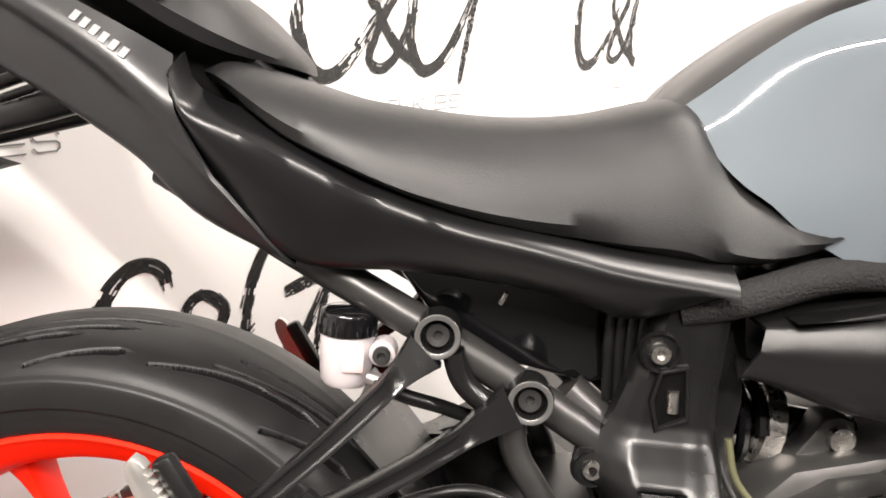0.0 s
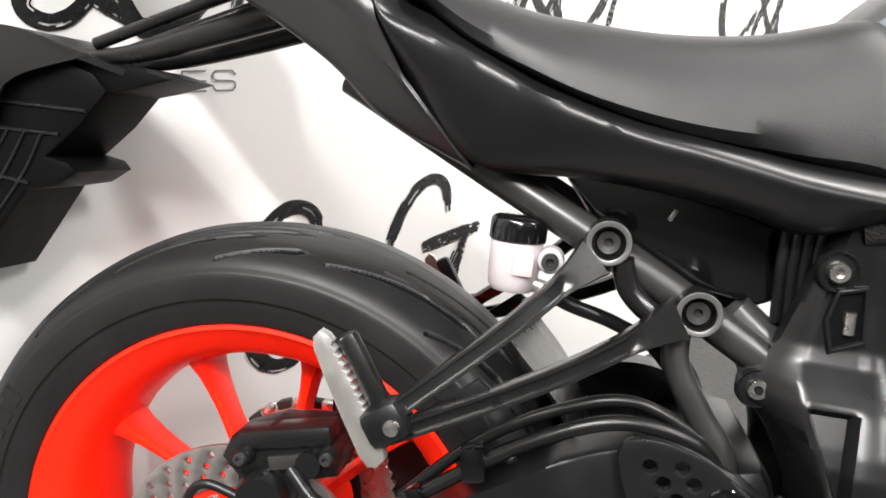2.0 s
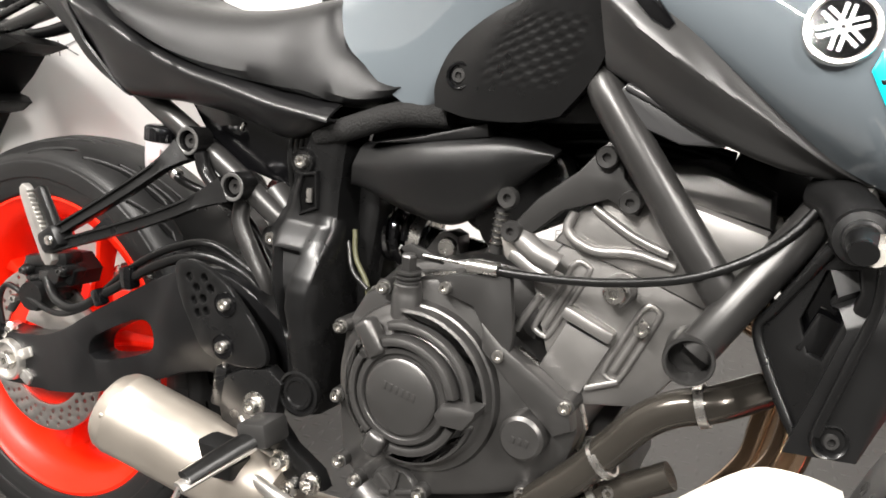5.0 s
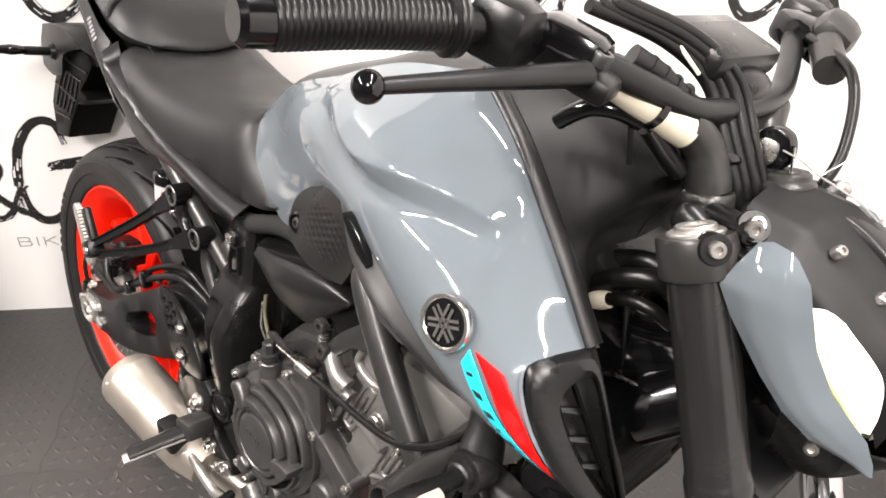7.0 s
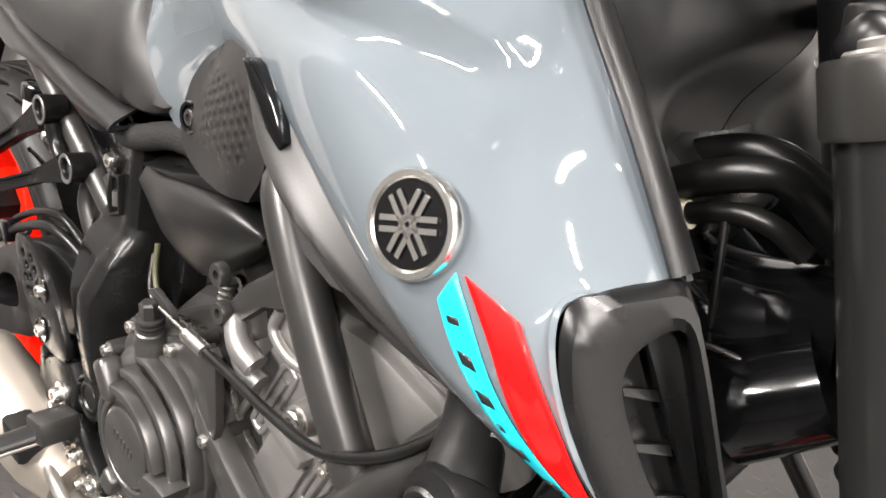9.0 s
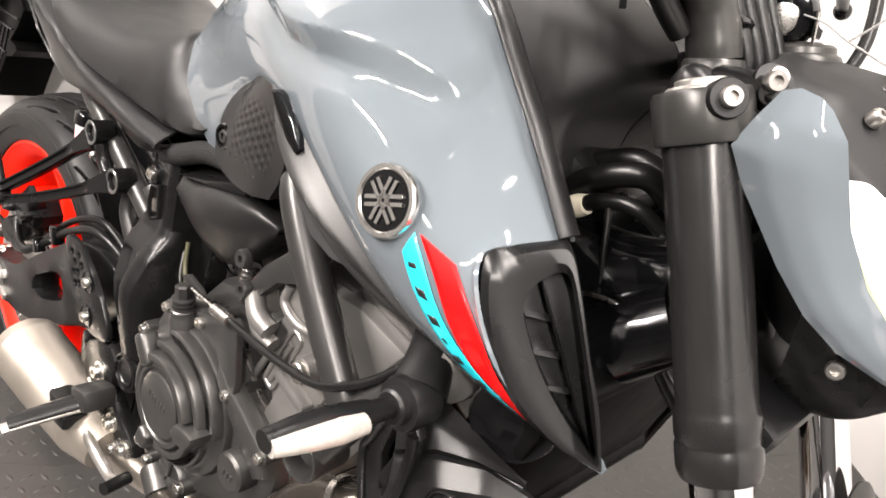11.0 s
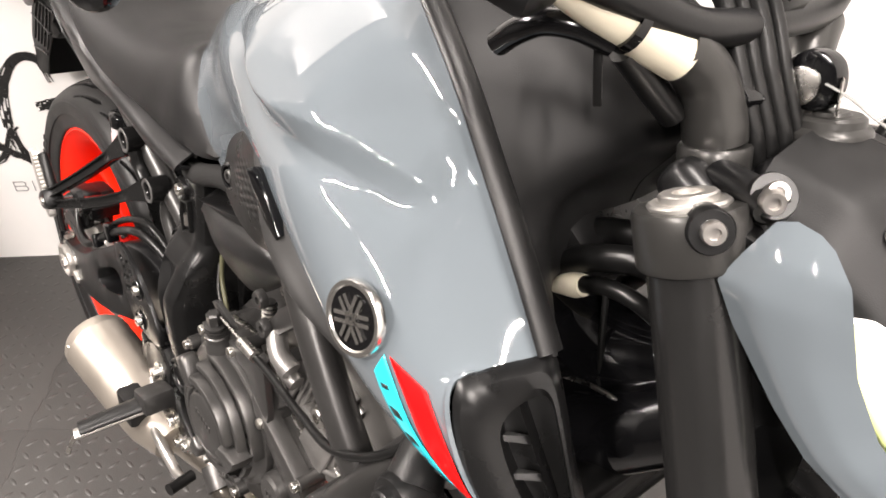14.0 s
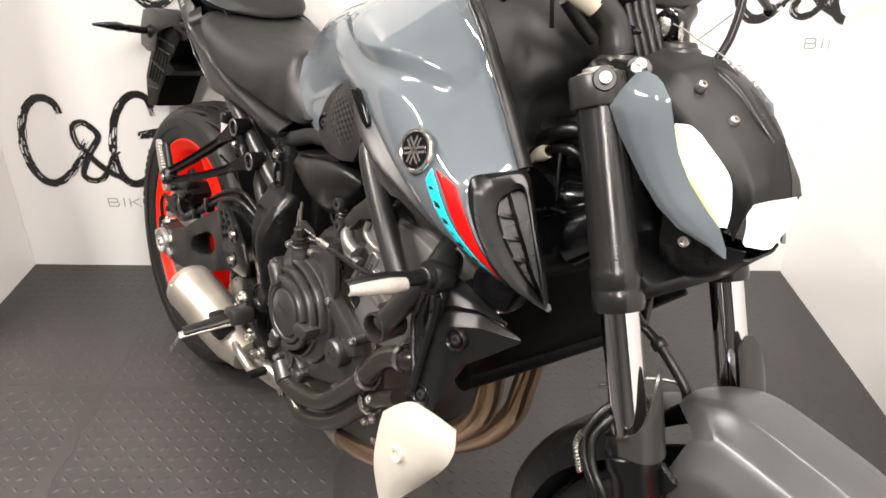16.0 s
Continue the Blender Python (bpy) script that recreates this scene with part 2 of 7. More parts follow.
def plate(outline, y0, y1, bevel=0.003, holes=(), smooth_line=0, place=None, bm=None):
    """An outline of (x, z) made solid from depth y0 (the face) to y1, with an eased edge; place maps (x, y, z)."""
    b2 = bmesh.new()
    loops = []
    for n, line in enumerate((outline, *holes)):
        pts = curve([(x, z, 0) for x, z in line], smooth_line, closed=True)[:, :2] if smooth_line and n == 0 else line
        vs = [b2.verts.new((x, y0, z)) for x, z in pts]
        loops += [b2.edges.new((vs[i], vs[(i + 1) % len(vs)])) for i in range(len(vs))]
    if holes:
        bmesh.ops.triangle_fill(b2, use_beauty=True, use_dissolve=False, edges=loops)
    else:
        b2.faces.new([e.verts[0] for e in loops])
    front = list(b2.faces)
    ext = bmesh.ops.extrude_face_region(b2, geom=front)
    moved = [g for g in ext["geom"] if isinstance(g, bmesh.types.BMVert)]
    for v in moved:
        v.co.y = y1
    if bevel:
        rim = [e for e in b2.edges if all(abs(v.co.y - y0) < 1e-7 for v in e.verts) and e.calc_face_angle(0) > 0.5]
        bmesh.ops.bevel(b2, geom=rim, offset=bevel, segments=2, profile=0.5, affect="EDGES", clamp_overlap=True)
    if place:
        for v in b2.verts:
            v.co = place(v.co)
    if bm is None:
        return b2
    tmp = bpy.data.meshes.new("tmp")
    b2.to_mesh(tmp)
    b2.free()
    bm.from_mesh(tmp)
    bpy.data.meshes.remove(tmp)
    return bm


def block(centre, size, turn=(0, 0, 0), bevel=0.004, bm=None, segments=2):
    """A rounded block."""
    b2 = bmesh.new()
    bmesh.ops.create_cube(b2, size=1)
    bmesh.ops.scale(b2, vec=size, verts=b2.verts)
    if bevel:
        bmesh.ops.bevel(b2, geom=b2.edges, offset=min(bevel, 0.45 * min(size)), segments=segments, profile=0.5, affect="EDGES")
    bmesh.ops.transform(b2, matrix=pose(*centre, *turn), verts=b2.verts)
    if bm is None:
        return b2
    tmp = bpy.data.meshes.new("tmp")
    b2.to_mesh(tmp)
    b2.free()
    bm.from_mesh(tmp)
    bpy.data.meshes.remove(tmp)
    return bm


def ring_holes(cx, cz, rows, size, n=10):
    """Round holes: rows of (radius, count, first angle)."""
    out = []
    for r, count, first in rows:
        for k in range(count):
            a = first + 2 * math.pi * k / count
            hx, hz = cx + r * math.cos(a), cz + r * math.sin(a)
            out.append([(hx + size * math.cos(b), hz + size * math.sin(b)) for b in np.linspace(0, 2 * math.pi, n, endpoint=False)])
    return out


def circle(cx, cz, r, n=24):
    return [(cx + r * math.cos(a), cz + r * math.sin(a)) for a in np.linspace(0, 2 * math.pi, n, endpoint=False)]


def socket_bolt(centre, r, parent, mat=None, axis=(0, -1, 0), label="", depth=None):
    """A socket-head bolt: a rounded head with a hexagonal recess."""
    d = depth or r * 0.9
    bm = lathe([(0, -0.4 * d), (r, -0.4 * d), (r, 0.75 * d), (0.88 * r, d), (0.5 * r, d), (0.5 * r, 0.35 * d), (0, 0.35 * d)], centre, axis, 18)
    return part("bolt", bm, mat or STEEL, parent, label)

# ---- the booth ----
def slab(name, s0, s1, d0, d1, z0, z1, mat, label):
    bm = bmesh.new()
    bmesh.ops.create_cube(bm, size=1)
    for v in bm.verts:
        v.co = booth(s0 + (v.co.x + 0.5) * (s1 - s0), d0 + (v.co.y + 0.5) * (d1 - d0), z0 + (v.co.z + 0.5) * (z1 - z0))
    return tagged(part(name, bm, mat, None, smooth=False), label, "wall" if "wall" in name else name, "", "structure")


wall_back = slab("wall_back", -0.04, BACK + 0.04, -0.04, 0, 0, WALLTOP, WALLWHITE, "glossy white panel wall printed with black brush logos")
wall_left = slab("wall_left", -0.04, -0.002, 0.002, 0.45, 0.0, WALLTOP, WALLWHITE, "white panel side wall of the display booth")
wall_right = slab("wall_right", BACK, BACK + 0.04, 0.002, SIDE, 0.0, WALLTOP, WALLWHITE, "white panel side wall of the display booth")
# outer walls are unseen, added to close the room and hold reflections down
wall_room_left = slab("wall_room_left", -2.6, -2.5, -0.1, 6.6, 0.0, HEIGHT, ROOMDARK, "unseen dark outer wall, added to darken reflections")
wall_room_right = slab("wall_room_right", 4.6, 4.7, -0.1, 6.6, 0.0, HEIGHT, ROOMDARK, "unseen dark outer wall, added to darken reflections")
wall_room_front = slab("wall_room_front", -2.6, 4.7, 6.6, 6.7, 0.0, HEIGHT, ROOMDARK, "unseen dark outer wall, added to darken reflections")
wall_room_back = slab("wall_room_back", -2.6, 4.7, -0.2, -0.1, 0.0, HEIGHT, ROOMDARK, "unseen dark outer wall, added to darken reflections")
ceiling = slab("ceiling", -2.6, 4.7, -0.2, 6.7, HEIGHT, HEIGHT + 0.1, CEILINGGREY, "plain grey ceiling with light battens")
floor = slab("floor", -2.6, 4.7, -0.2, 6.7, -0.1, -0.014, MAT, "dark floor under the black mats")
for s, d in BATTENS:
    batten = tagged(new("ceiling_light"), "white LED batten fixed under the ceiling", "ceiling light", "battens under the ceiling")
    batten.location, batten.rotation_euler = booth(s, d, HEIGHT), (0, 0, BOOTH_TURN + math.pi / 2)
    part("housing", block((0, 0, -0.03), (1.2, 0.11, 0.06), bevel=0.006), HOUSING, batten)

# ---- brush logos on the rear wall: plain dry-brush strokes, thin lines below ----
def ribbon(line, width, dry, rng):
    """A brush stroke on the wall as parallel bristle strips, with gaps where the brush ran dry; line in (along, up) metres."""
    verts, faces = [], []
    n = 60
    p = curve([(a, b, 0) for a, b in line], n)[:, :2]
    t = np.gradient(p, axis=0)
    t /= np.linalg.norm(t, axis=1, keepdims=True) + 1e-12
    side = np.stack([-t[:, 1], t[:, 0]], 1)
    swell = 0.75 + 0.35 * np.sin(np.linspace(0.3, 2.9, n)) + 0.06 * np.array([rng.uniform(-1, 1) for _ in range(n)])
    strips = 9
    for k in range(strips):
        a, b = -0.5 + k / strips, -0.5 + (k + 1.04) / strips
        if k in (0, strips - 1):
            a, b = a + rng.uniform(0, 0.03), b - rng.uniform(0, 0.03)
        first, last = int(rng.uniform(0, 3)), n - 1 - int(rng.uniform(0, 4))
        gap = 0
        for i in range(first, last):
            f = i / n
            if gap <= 0 and rng.random() < 0.16 * max(0.0, dry(f)) * (1.4 if k < 4 else 0.5):
                gap = rng.randint(1, 3)
            gap -= 1
            if gap >= 0:
                continue
            base = len(verts)
            for j, o in ((i, a), (i, b), (i + 1, b), (i + 1, a)):
                verts.append(p[j] + side[j] * o * width * swell[j])
            faces.append((base, base + 1, base + 2, base + 3))
    return verts, faces


PX = 0.00170
STROKES = [  # line, width, dryness
    ([(93, 124), (89, 140), (74, 150), (54, 146), (36, 124), (24, 82), (23, 50), (32, 20), (48, 4), (68, 5), (90, 22), (122, 60)], 14, lambda f: 1.2 if 0.2 < f < 0.5 or f > 0.75 else 0.1),
    ([(126, 80), (114, 66), (107, 88), (111, 104), (126, 110), (142, 98), (146, 84), (128, 58), (116, 36), (110, 16), (126, 7), (146, 18), (166, 52), (180, 64)], 11, lambda f: 0.2),
    ([(118, 66), (134, 42), (156, 22), (188, 4)], 11, lambda f: 0.1),
    ([(244, 122), (237, 150), (220, 158), (200, 148), (180, 118), (168, 74), (167, 38), (176, 12), (192, 2), (216, 12), (238, 38), (262, 78), (272, 96)], 13, lambda f: 1.2 if 0.3 < f < 0.5 or f > 0.8 else 0.1),
    ([(212, 88), (250, 94), (290, 100)], 15, lambda f: 0.3),
    ([(272, 96), (262, 60), (252, 10), (248, -16)], 9, lambda f: 0.6)]
WORD = [  # strokes of the five capitals, in widths and heights of a letter
    [(0, 0, 0, 1), (0, 1, 0.75, 1), (0, 0.52, 0.8, 0.52), (0, 0, 0.8, 0), (0.75, 1, 0.9, 0.88), (0.9, 0.88, 0.9, 0.64), (0.9, 0.64, 0.8, 0.52), (0.8, 0.52, 0.97, 0.38), (0.97, 0.38, 0.97, 0.14), (0.97, 0.14, 0.8, 0)],
    [(0, 0, 0, 1)],
    [(0, 0, 0, 1), (0.95, 1, 0, 0.45), (0.28, 0.6, 0.98, 0)],
    [(0, 0, 0, 1), (0, 1, 1, 1), (0, 0.5, 1, 0.5), (0, 0, 1, 0)],
    [(1, 0.82, 0.86, 1), (0.86, 1, 0.14, 1), (0.14, 1, 0, 0.86), (0, 0.86, 0, 0.64), (0, 0.64, 0.14, 0.52), (0.14, 0.52, 0.86, 0.48), (0.86, 0.48, 1, 0.36), (1, 0.36, 1, 0.14), (1, 0.14, 0.86, 0), (0.86, 0, 0.14, 0), (0.14, 0, 0, 0.18)]]


def wall_logo(s0, z0, seed, reach=9.0):
    rng = random.Random(seed)
    verts, faces = [], []
    for line, width, dry in STROKES:
        v, f = ribbon([(a * PX, b * PX) for a, b in line], width * PX, dry, rng)
        keep = [q for q in f if all(s0 + v[i][0] < reach for i in q)]
        base = len(verts)
        verts += list(v)
        faces += [tuple(i + base for i in q) for q in keep]
    ink = grid_mesh("wall_print", [booth(s0 + a, 0.0015 + 0.0002 * (i % 3), z0 + b) for i, (a, b) in enumerate(verts)], faces, BLACKINK)
    tagged(ink, "black dry-brush logo strokes printed on the white wall", "wall print", "logos on the wall", "structure")
    bars = []
    for u, letter in zip((0.238, 0.283, 0.300, 0.358, 0.398), WORD):
        for x0, y0, x1, y1 in letter:
            bars.append(((u + 0.030 * x0, 0.025 * y0), (u + 0.030 * x1, 0.025 * y1)))
    bars = [(a, b) for a, b in bars if s0 + max(a[0], b[0]) < reach]
    verts, faces = [], []
    for (a0, b0), (a1, b1) in bars:
        e = 0.0011
        base = len(verts)
        length = math.hypot(a1 - a0, b1 - b0)
        ua, ub = (a1 - a0) / length * e, (b1 - b0) / length * e
        for a, b in ((a0 - ua + ub, b0 - ub - ua), (a1 + ua + ub, b1 + ub - ua), (a1 + ua - ub, b1 + ub + ua), (a0 - ua - ub, b0 - ub + ua)):
            verts.append(booth(s0 + a, 0.0015 + 0.0001 * (base % 5), z0 - 0.068 + b))
        faces.append((base, base + 1, base + 2, base + 3))
    if faces:
        tagged(grid_mesh("wall_print_line", verts, faces, GREYINK), "thin grey capitals printed under the logo", "wall print", "words under the logos", "structure")


for n, (s0, z0) in enumerate(((0.024, 0.267), (0.795, 0.267), (1.565, 0.267), (0.395, 0.762), (1.140, 0.757), (1.918, 0.745))):
    wall_logo(s0, z0, 10 + n, BACK - 0.004)

# ---- foam mats: interlocking tiles with raised studs ----
PITCH, S0, D0 = 0.575, 0.43 - 0.575, -0.02


def tile_outline(teeth=(True, True, True, True)):
    """A tile with dovetail teeth along its edges."""
    pts = []
    half, n, deep = PITCH / 2, 9, 0.009
    for side in range(4):
        for k in range(n):
            for f, o in ((0.02, 0), (0.28, 0), (0.20, 1), (0.80, 1), (0.72, 0), (0.98, 0)):
                a = -half + PITCH * (k + f) / n
                out = half - 0.0002 + o * 0.5 * deep * (1 if k % 2 else -1) * (1 if side < 2 else -1)
                x, y = a, -out
                for _ in range(side):
                    x, y = -y, x
                pts.append((x, y))
    return pts


bm = bmesh.new()
vs = [bm.verts.new((x, y, 0)) for x, y in tile_outline()]
top = bm.faces.new(vs)
ext = bmesh.ops.extrude_face_region(bm, geom=[top])
for g in ext["geom"]:
    if isinstance(g, bmesh.types.BMVert):
        g.co.z = -0.012
tile_mesh = None
count = 0
for i in range(5):
    for j in range(6):
        c = booth(S0 + PITCH * (i + 0.5), D0 + PITCH * (j + 0.5), 0)
        if tile_mesh is None:
            ob = part("mat_tile", bm, MAT, floor, smooth=False)
            tile_mesh = ob.data
        else:
            ob = new("mat_tile", tile_mesh)
            ob.parent = floor
        ob.location, ob.rotation_euler = c, (0, 0, BOOTH_TURN)
verts, faces = [], []
step = 0.0295
for i in range(int((BACK - 0.02) / step)):
    for j in range(int(2.7 / step)):
        s, d = 0.02 + step * (i + 0.5), 0.01 + step * (j + 0.5)
        if min((s - S0) % PITCH, PITCH - (s - S0) % PITCH) < 0.014 or min((d - D0) % PITCH, PITCH - (d - D0) % PITCH) < 0.014:
            continue
        a = BOOTH_TURN + (0.75 if (i + j) % 2 else -0.75)
        c, u, w = booth(s, d, 0), Vector((math.cos(a), math.sin(a), 0)), Vector((-math.sin(a), math.cos(a), 0))
        base = len(verts)
        verts += [c + u * 0.0125, c - u * 0.0125, c + w * 0.0042, c - w * 0.0042, c + u * 0.006 + w * 0.0032, c - u * 0.006 + w * 0.0032, c + u * 0.006 - w * 0.0032, c - u * 0.006 - w * 0.0032,
                  c + u * 0.006 + Vector((0, 0, 0.0012)), c - u * 0.006 + Vector((0, 0, 0.0012)), c + Vector((0, 0, 0.0015))]
        for f in ((0, 4, 8), (4, 2, 10), (4, 10, 8), (2, 5, 10), (5, 9, 10), (5, 1, 9), (0, 8, 6), (6, 8, 10), (6, 10, 3), (3, 10, 7), (7, 10, 9), (7, 9, 1)):
            faces.append(tuple(base + k for k in f))
studs = grid_mesh("mat_studs", verts, faces, MAT, floor)
tagged(studs, kind="stuff")

# ---- the motorcycle: x forward from the rear axle, y to its left, z up; it leans on its side stand ----
LEAN = 10.97
bike = tagged(new("motorcycle"), "grey-blue naked motorcycle with orange-red wheels leaning on its stand", "motorcycle")
bike.rotation_euler = (radians(-LEAN), 0, 0)


def group(name, label="", parent=None):
    e = new(name)
    e.parent = parent or bike
    if label:
        e["label"] = label
    return e


# rear wheel
AX = Vector((0, 0, 0.315))


def tyre(name, centre, radius, width, rim_r, parent, seats=1300, rows=270):
    """A tyre with cut grooves, as one grid."""
    ang = np.linspace(0, 2 * np.pi, seats, endpoint=False)
    half = np.array([(rim_r + 0.004, 0.40), (rim_r + 0.006, 0.44), (rim_r + 0.020, 0.468), (rim_r + 0.0290, 0.480), (rim_r + 0.0300, 0.493), (rim_r + 0.044, 0.5), (radius - 0.034, 0.49),
                     (radius - 0.022, 0.44), (radius - 0.010, 0.32), (radius - 0.003, 0.16), (radius, 0.0)])
    line = [(r, s * width, 0) for r, s in half]
    prof = np.vstack([curve(line, rows)[:, :2] * (1, -1), curve(line, 36)[:, :2][::-1][1:]])
    m = len(prof)
    r = np.tile(prof[:, 0], (seats, 1))
    y = np.tile(prof[:, 1], (seats, 1))
    a = np.tile(ang[:, None], (1, m))
    u = np.abs(y) / (width / 2)
    pitch = 2 * np.pi / 18
    groove = np.zeros_like(r)
    tread = np.tile(prof[:, 0], (seats, 1)) > radius - 0.030
    for side in (-1,):
        for lead, length, u0, u1, wide in ((0.0, 0.50, 0.14, 0.36, 0.0050), (0.26, 0.46, 0.36, 0.58, 0.0058), (0.62, 0.42, 0.54, 0.76, 0.0060), (1.05, 0.34, 0.58, 0.80, 0.0046), (0.18, 0.28, 0.72, 0.91, 0.0048)):
            f = ((a - (lead + (0.25 if side > 0 else 0)) * pitch) % (2 * pitch)) / length
            away = np.abs(u - (u0 + (u1 - u0) * f ** 1.4)) * width / 2
            half_width = wide * np.clip(7 * f, 0, 1) * np.clip(1.15 - f, 0.40, 1) + 1e-6
            groove = np.maximum(groove, np.clip(2.2 * (1 - away / half_width), 0, 1) * (f < 1) * tread * (np.sign(y) == side))
    r = r - 0.0065 * groove
    r = r - 0.0012 * np.clip(1 - np.abs(np.tile(prof[:, 0], (seats, 1)) - (radius - 0.034)) / 0.0025, 0, 1) * (u > 0.8)
    v = np.stack([centre[0] + r * np.cos(a), centre[1] + y, centre[2] + r * np.sin(a)], -1).reshape(-1, 3)
    faces = [(i * m + j, i * m + j + 1, ((i + 1) % seats) * m + j + 1, ((i + 1) % seats) * m + j) for i in range(seats) for j in range(m - 1)]
    ob = grid_mesh(name, v, faces, RUBBER, parent, "black tyre with curved rain grooves")
    # groove floors get the unworn rubber with the shade painted in
    ob.data.materials.append(GROOVE)
    low = groove.reshape(-1) > 0.45
    ob.data.polygons.foreach_set("material_index", np.array([int(sum(low[i] for i in q) >= 2) for q in faces], dtype=np.int32))
    return ob


rear_wheel = group("rear_wheel", "orange-red cast wheel with a wide black tyre")
tyre("tyre", AX, 0.315, 0.182, 0.2265, rear_wheel)
RIM = [(0.2325, 0.076), (0.2325, 0.071), (0.224, 0.066), (0.213, 0.060), (0.203, 0.045), (0.199, 0.020), (0.199, -0.020), (0.203, -0.045),
       (0.213, -0.060), (0.224, -0.066), (0.2325, -0.071), (0.2325, -0.076), (0.226, -0.078), (0.221, -0.072), (0.207, -0.066), (0.196, -0.046), (0.190, -0.022),
       (0.190, 0.022), (0.196, 0.046), (0.207, 0.066), (0.221, 0.072), (0.226, 0.078)]
part("rim", lathe(RIM, AX, sides=96, closed=True), RED, rear_wheel, "orange-red rim")
# the maker's name round the sidewall becomes plain raised bars
for first in (152, 332):
    for k in range(8):
        a = radians(first + 4.4 * k)
        bm = bmesh.new()
        skin(bm, [[(r * math.cos(a + e), y, 0.315 + r * math.sin(a + e)) for e, y in ((-0.024, -0.084), (-0.022, -0.0915), (0.022, -0.0915), (0.024, -0.084))] for r in (0.262, 0.266, 0.277, 0.281)])
        part("sidewall_bar", bm, RUBBER, rear_wheel)
part("sidewall_ring", lathe([(0.0080, 0.0), (0.0088, 0.0014), (0.0098, 0.0014), (0.0105, 0.0)], (0.178, -0.0885, 0.520), (0.1, -1, 0.1), 28, closed=True), RUBBER, rear_wheel)


def spoke(k, count, centre, r0, r1, parent):
    a = 2 * math.pi * (k + 0.28) / count
    bm = bmesh.new()
    rings = []
    for t in np.linspace(0, 1, 9):
        r = r0 + (r1 - r0) * t
        w = 0.0056 + 0.0040 * (2 * t - 1) ** 2 + (0.005 * (t - 0.85) / 0.15 if t > 0.85 else 0)
        d = 0.017 + 0.010 * (2 * t - 1) ** 2
        ca, sa = math.cos(a), math.sin(a)
        ring = []
        for b in np.linspace(0, 2 * math.pi, 12, endpoint=False):
            across = w * np.sign(math.cos(b)) * abs(math.cos(b)) ** 0.6
            deep = d * np.sign(math.sin(b)) * abs(math.sin(b)) ** 0.6
            ring.append((centre[0] + r * ca - across * sa, centre[1] + deep, centre[2] + r * sa + across * ca))
        rings.append(ring)
    skin(bm, rings)
    return part("spoke", bm, RED, parent)


for k in range(10):
    spoke(k, 10, AX, 0.045, 0.195, rear_wheel)
part("hub", lathe([(0.02, 0.085), (0.045, 0.08), (0.052, 0.05), (0.05, -0.05), (0.06, -0.07), (0.02, -0.085)], AX, sides=32), RED, rear_wheel)
part("brake_disc", plate(circle(0, 0.315, 0.1225, 64), -0.0905, -0.0855, 0.0006,
                         [circle(0, 0.315, 0.083, 48)[::-1]] + ring_holes(0, 0.315, [(0.114, 30, 0), (0.104, 30, 0.07), (0.094, 30, 0.14)], 0.0033)), DISC, rear_wheel,
     "drilled steel brake disc")
part("disc_carrier", plate(circle(0, 0.315, 0.085, 48), -0.087, -0.080, 0.001, [circle(0, 0.315, 0.055, 32)]), RED, rear_wheel)
part("sprocket", plate([(0.098 * (1 + 0.045 * (k % 2)) * math.cos(math.pi * k / 43), 0.315 + 0.098 * (1 + 0.045 * (k % 2)) * math.sin(math.pi * k / 43)) for k in range(86)],
                       0.092, 0.099, 0.0005, [circle(0, 0.315, 0.062, 32)]), STEEL, rear_wheel, "steel chain sprocket")

# front wheel
FX = Vector((1.400, 0, 0.300))
front_wheel = group("front_wheel", "orange-red cast wheel with a black tyre")
tyre("tyre", FX, 0.300, 0.122, 0.2265, front_wheel, seats=360, rows=60)
part("rim", lathe([(r, h * 0.66) for r, h in RIM], FX, sides=64, closed=True), RED, front_wheel)
for k in range(10):
    spoke(k, 10, FX, 0.035, 0.195, front_wheel)
part("hub", lathe([(0.02, 0.06), (0.04, 0.055), (0.04, -0.055), (0.02, -0.06)], FX, sides=24), RED, front_wheel)
for s in (-1, 1):
    part("brake_disc", plate(circle(1.4, 0.3, 0.141, 48), s * 0.071, s * 0.066, 0.0, [circle(1.4, 0.3, 0.105, 40)]), DISC, front_wheel, "drilled steel brake disc")

# seat
SEAT = [  # x, crown height, half width, lower edge height
    (0.092, 0.851, 0.085, 0.845), (0.118, 0.856, 0.124, 0.836), (0.163, 0.846, 0.137, 0.806), (0.208, 0.836, 0.14, 0.787), (0.253, 0.832, 0.14, 0.771),
    (0.297, 0.830, 0.139, 0.760), (0.340, 0.832, 0.136, 0.753), (0.382, 0.838, 0.132, 0.749), (0.415, 0.847, 0.128, 0.745), (0.440, 0.854, 0.127, 0.743),
    (0.458, 0.853, 0.126, 0.7405), (0.470, 0.836, 0.125, 0.740), (0.488, 0.814, 0.124, 0.7405), (0.512, 0.800, 0.1235, 0.7425), (0.535, 0.787, 0.123, 0.749),
    (0.554, 0.777, 0.122, 0.757), (0.5625, 0.769, 0.121, 0.763)]
rings = []
for x, zt, w, zl in SEAT:
    h = zt - zl
    half = [(0, zt), (0.35 * w, zt - 0.01 * h), (0.62 * w, zt - 0.06 * h), (0.80 * w, zt - 0.20 * h), (0.92 * w, zt - 0.48 * h), (0.985 * w, zt - 0.80 * h), (w, zl + 0.05 * h),
            (0.97 * w, zl), (0.8 * w, zl - 0.006), (0.4 * w, zl - 0.006)]
    half = curve([(x, y, z) for y, z in half], 22)
    rings.append(np.vstack([half * (1, -1, 1), (half[::-1])[:-1]]))
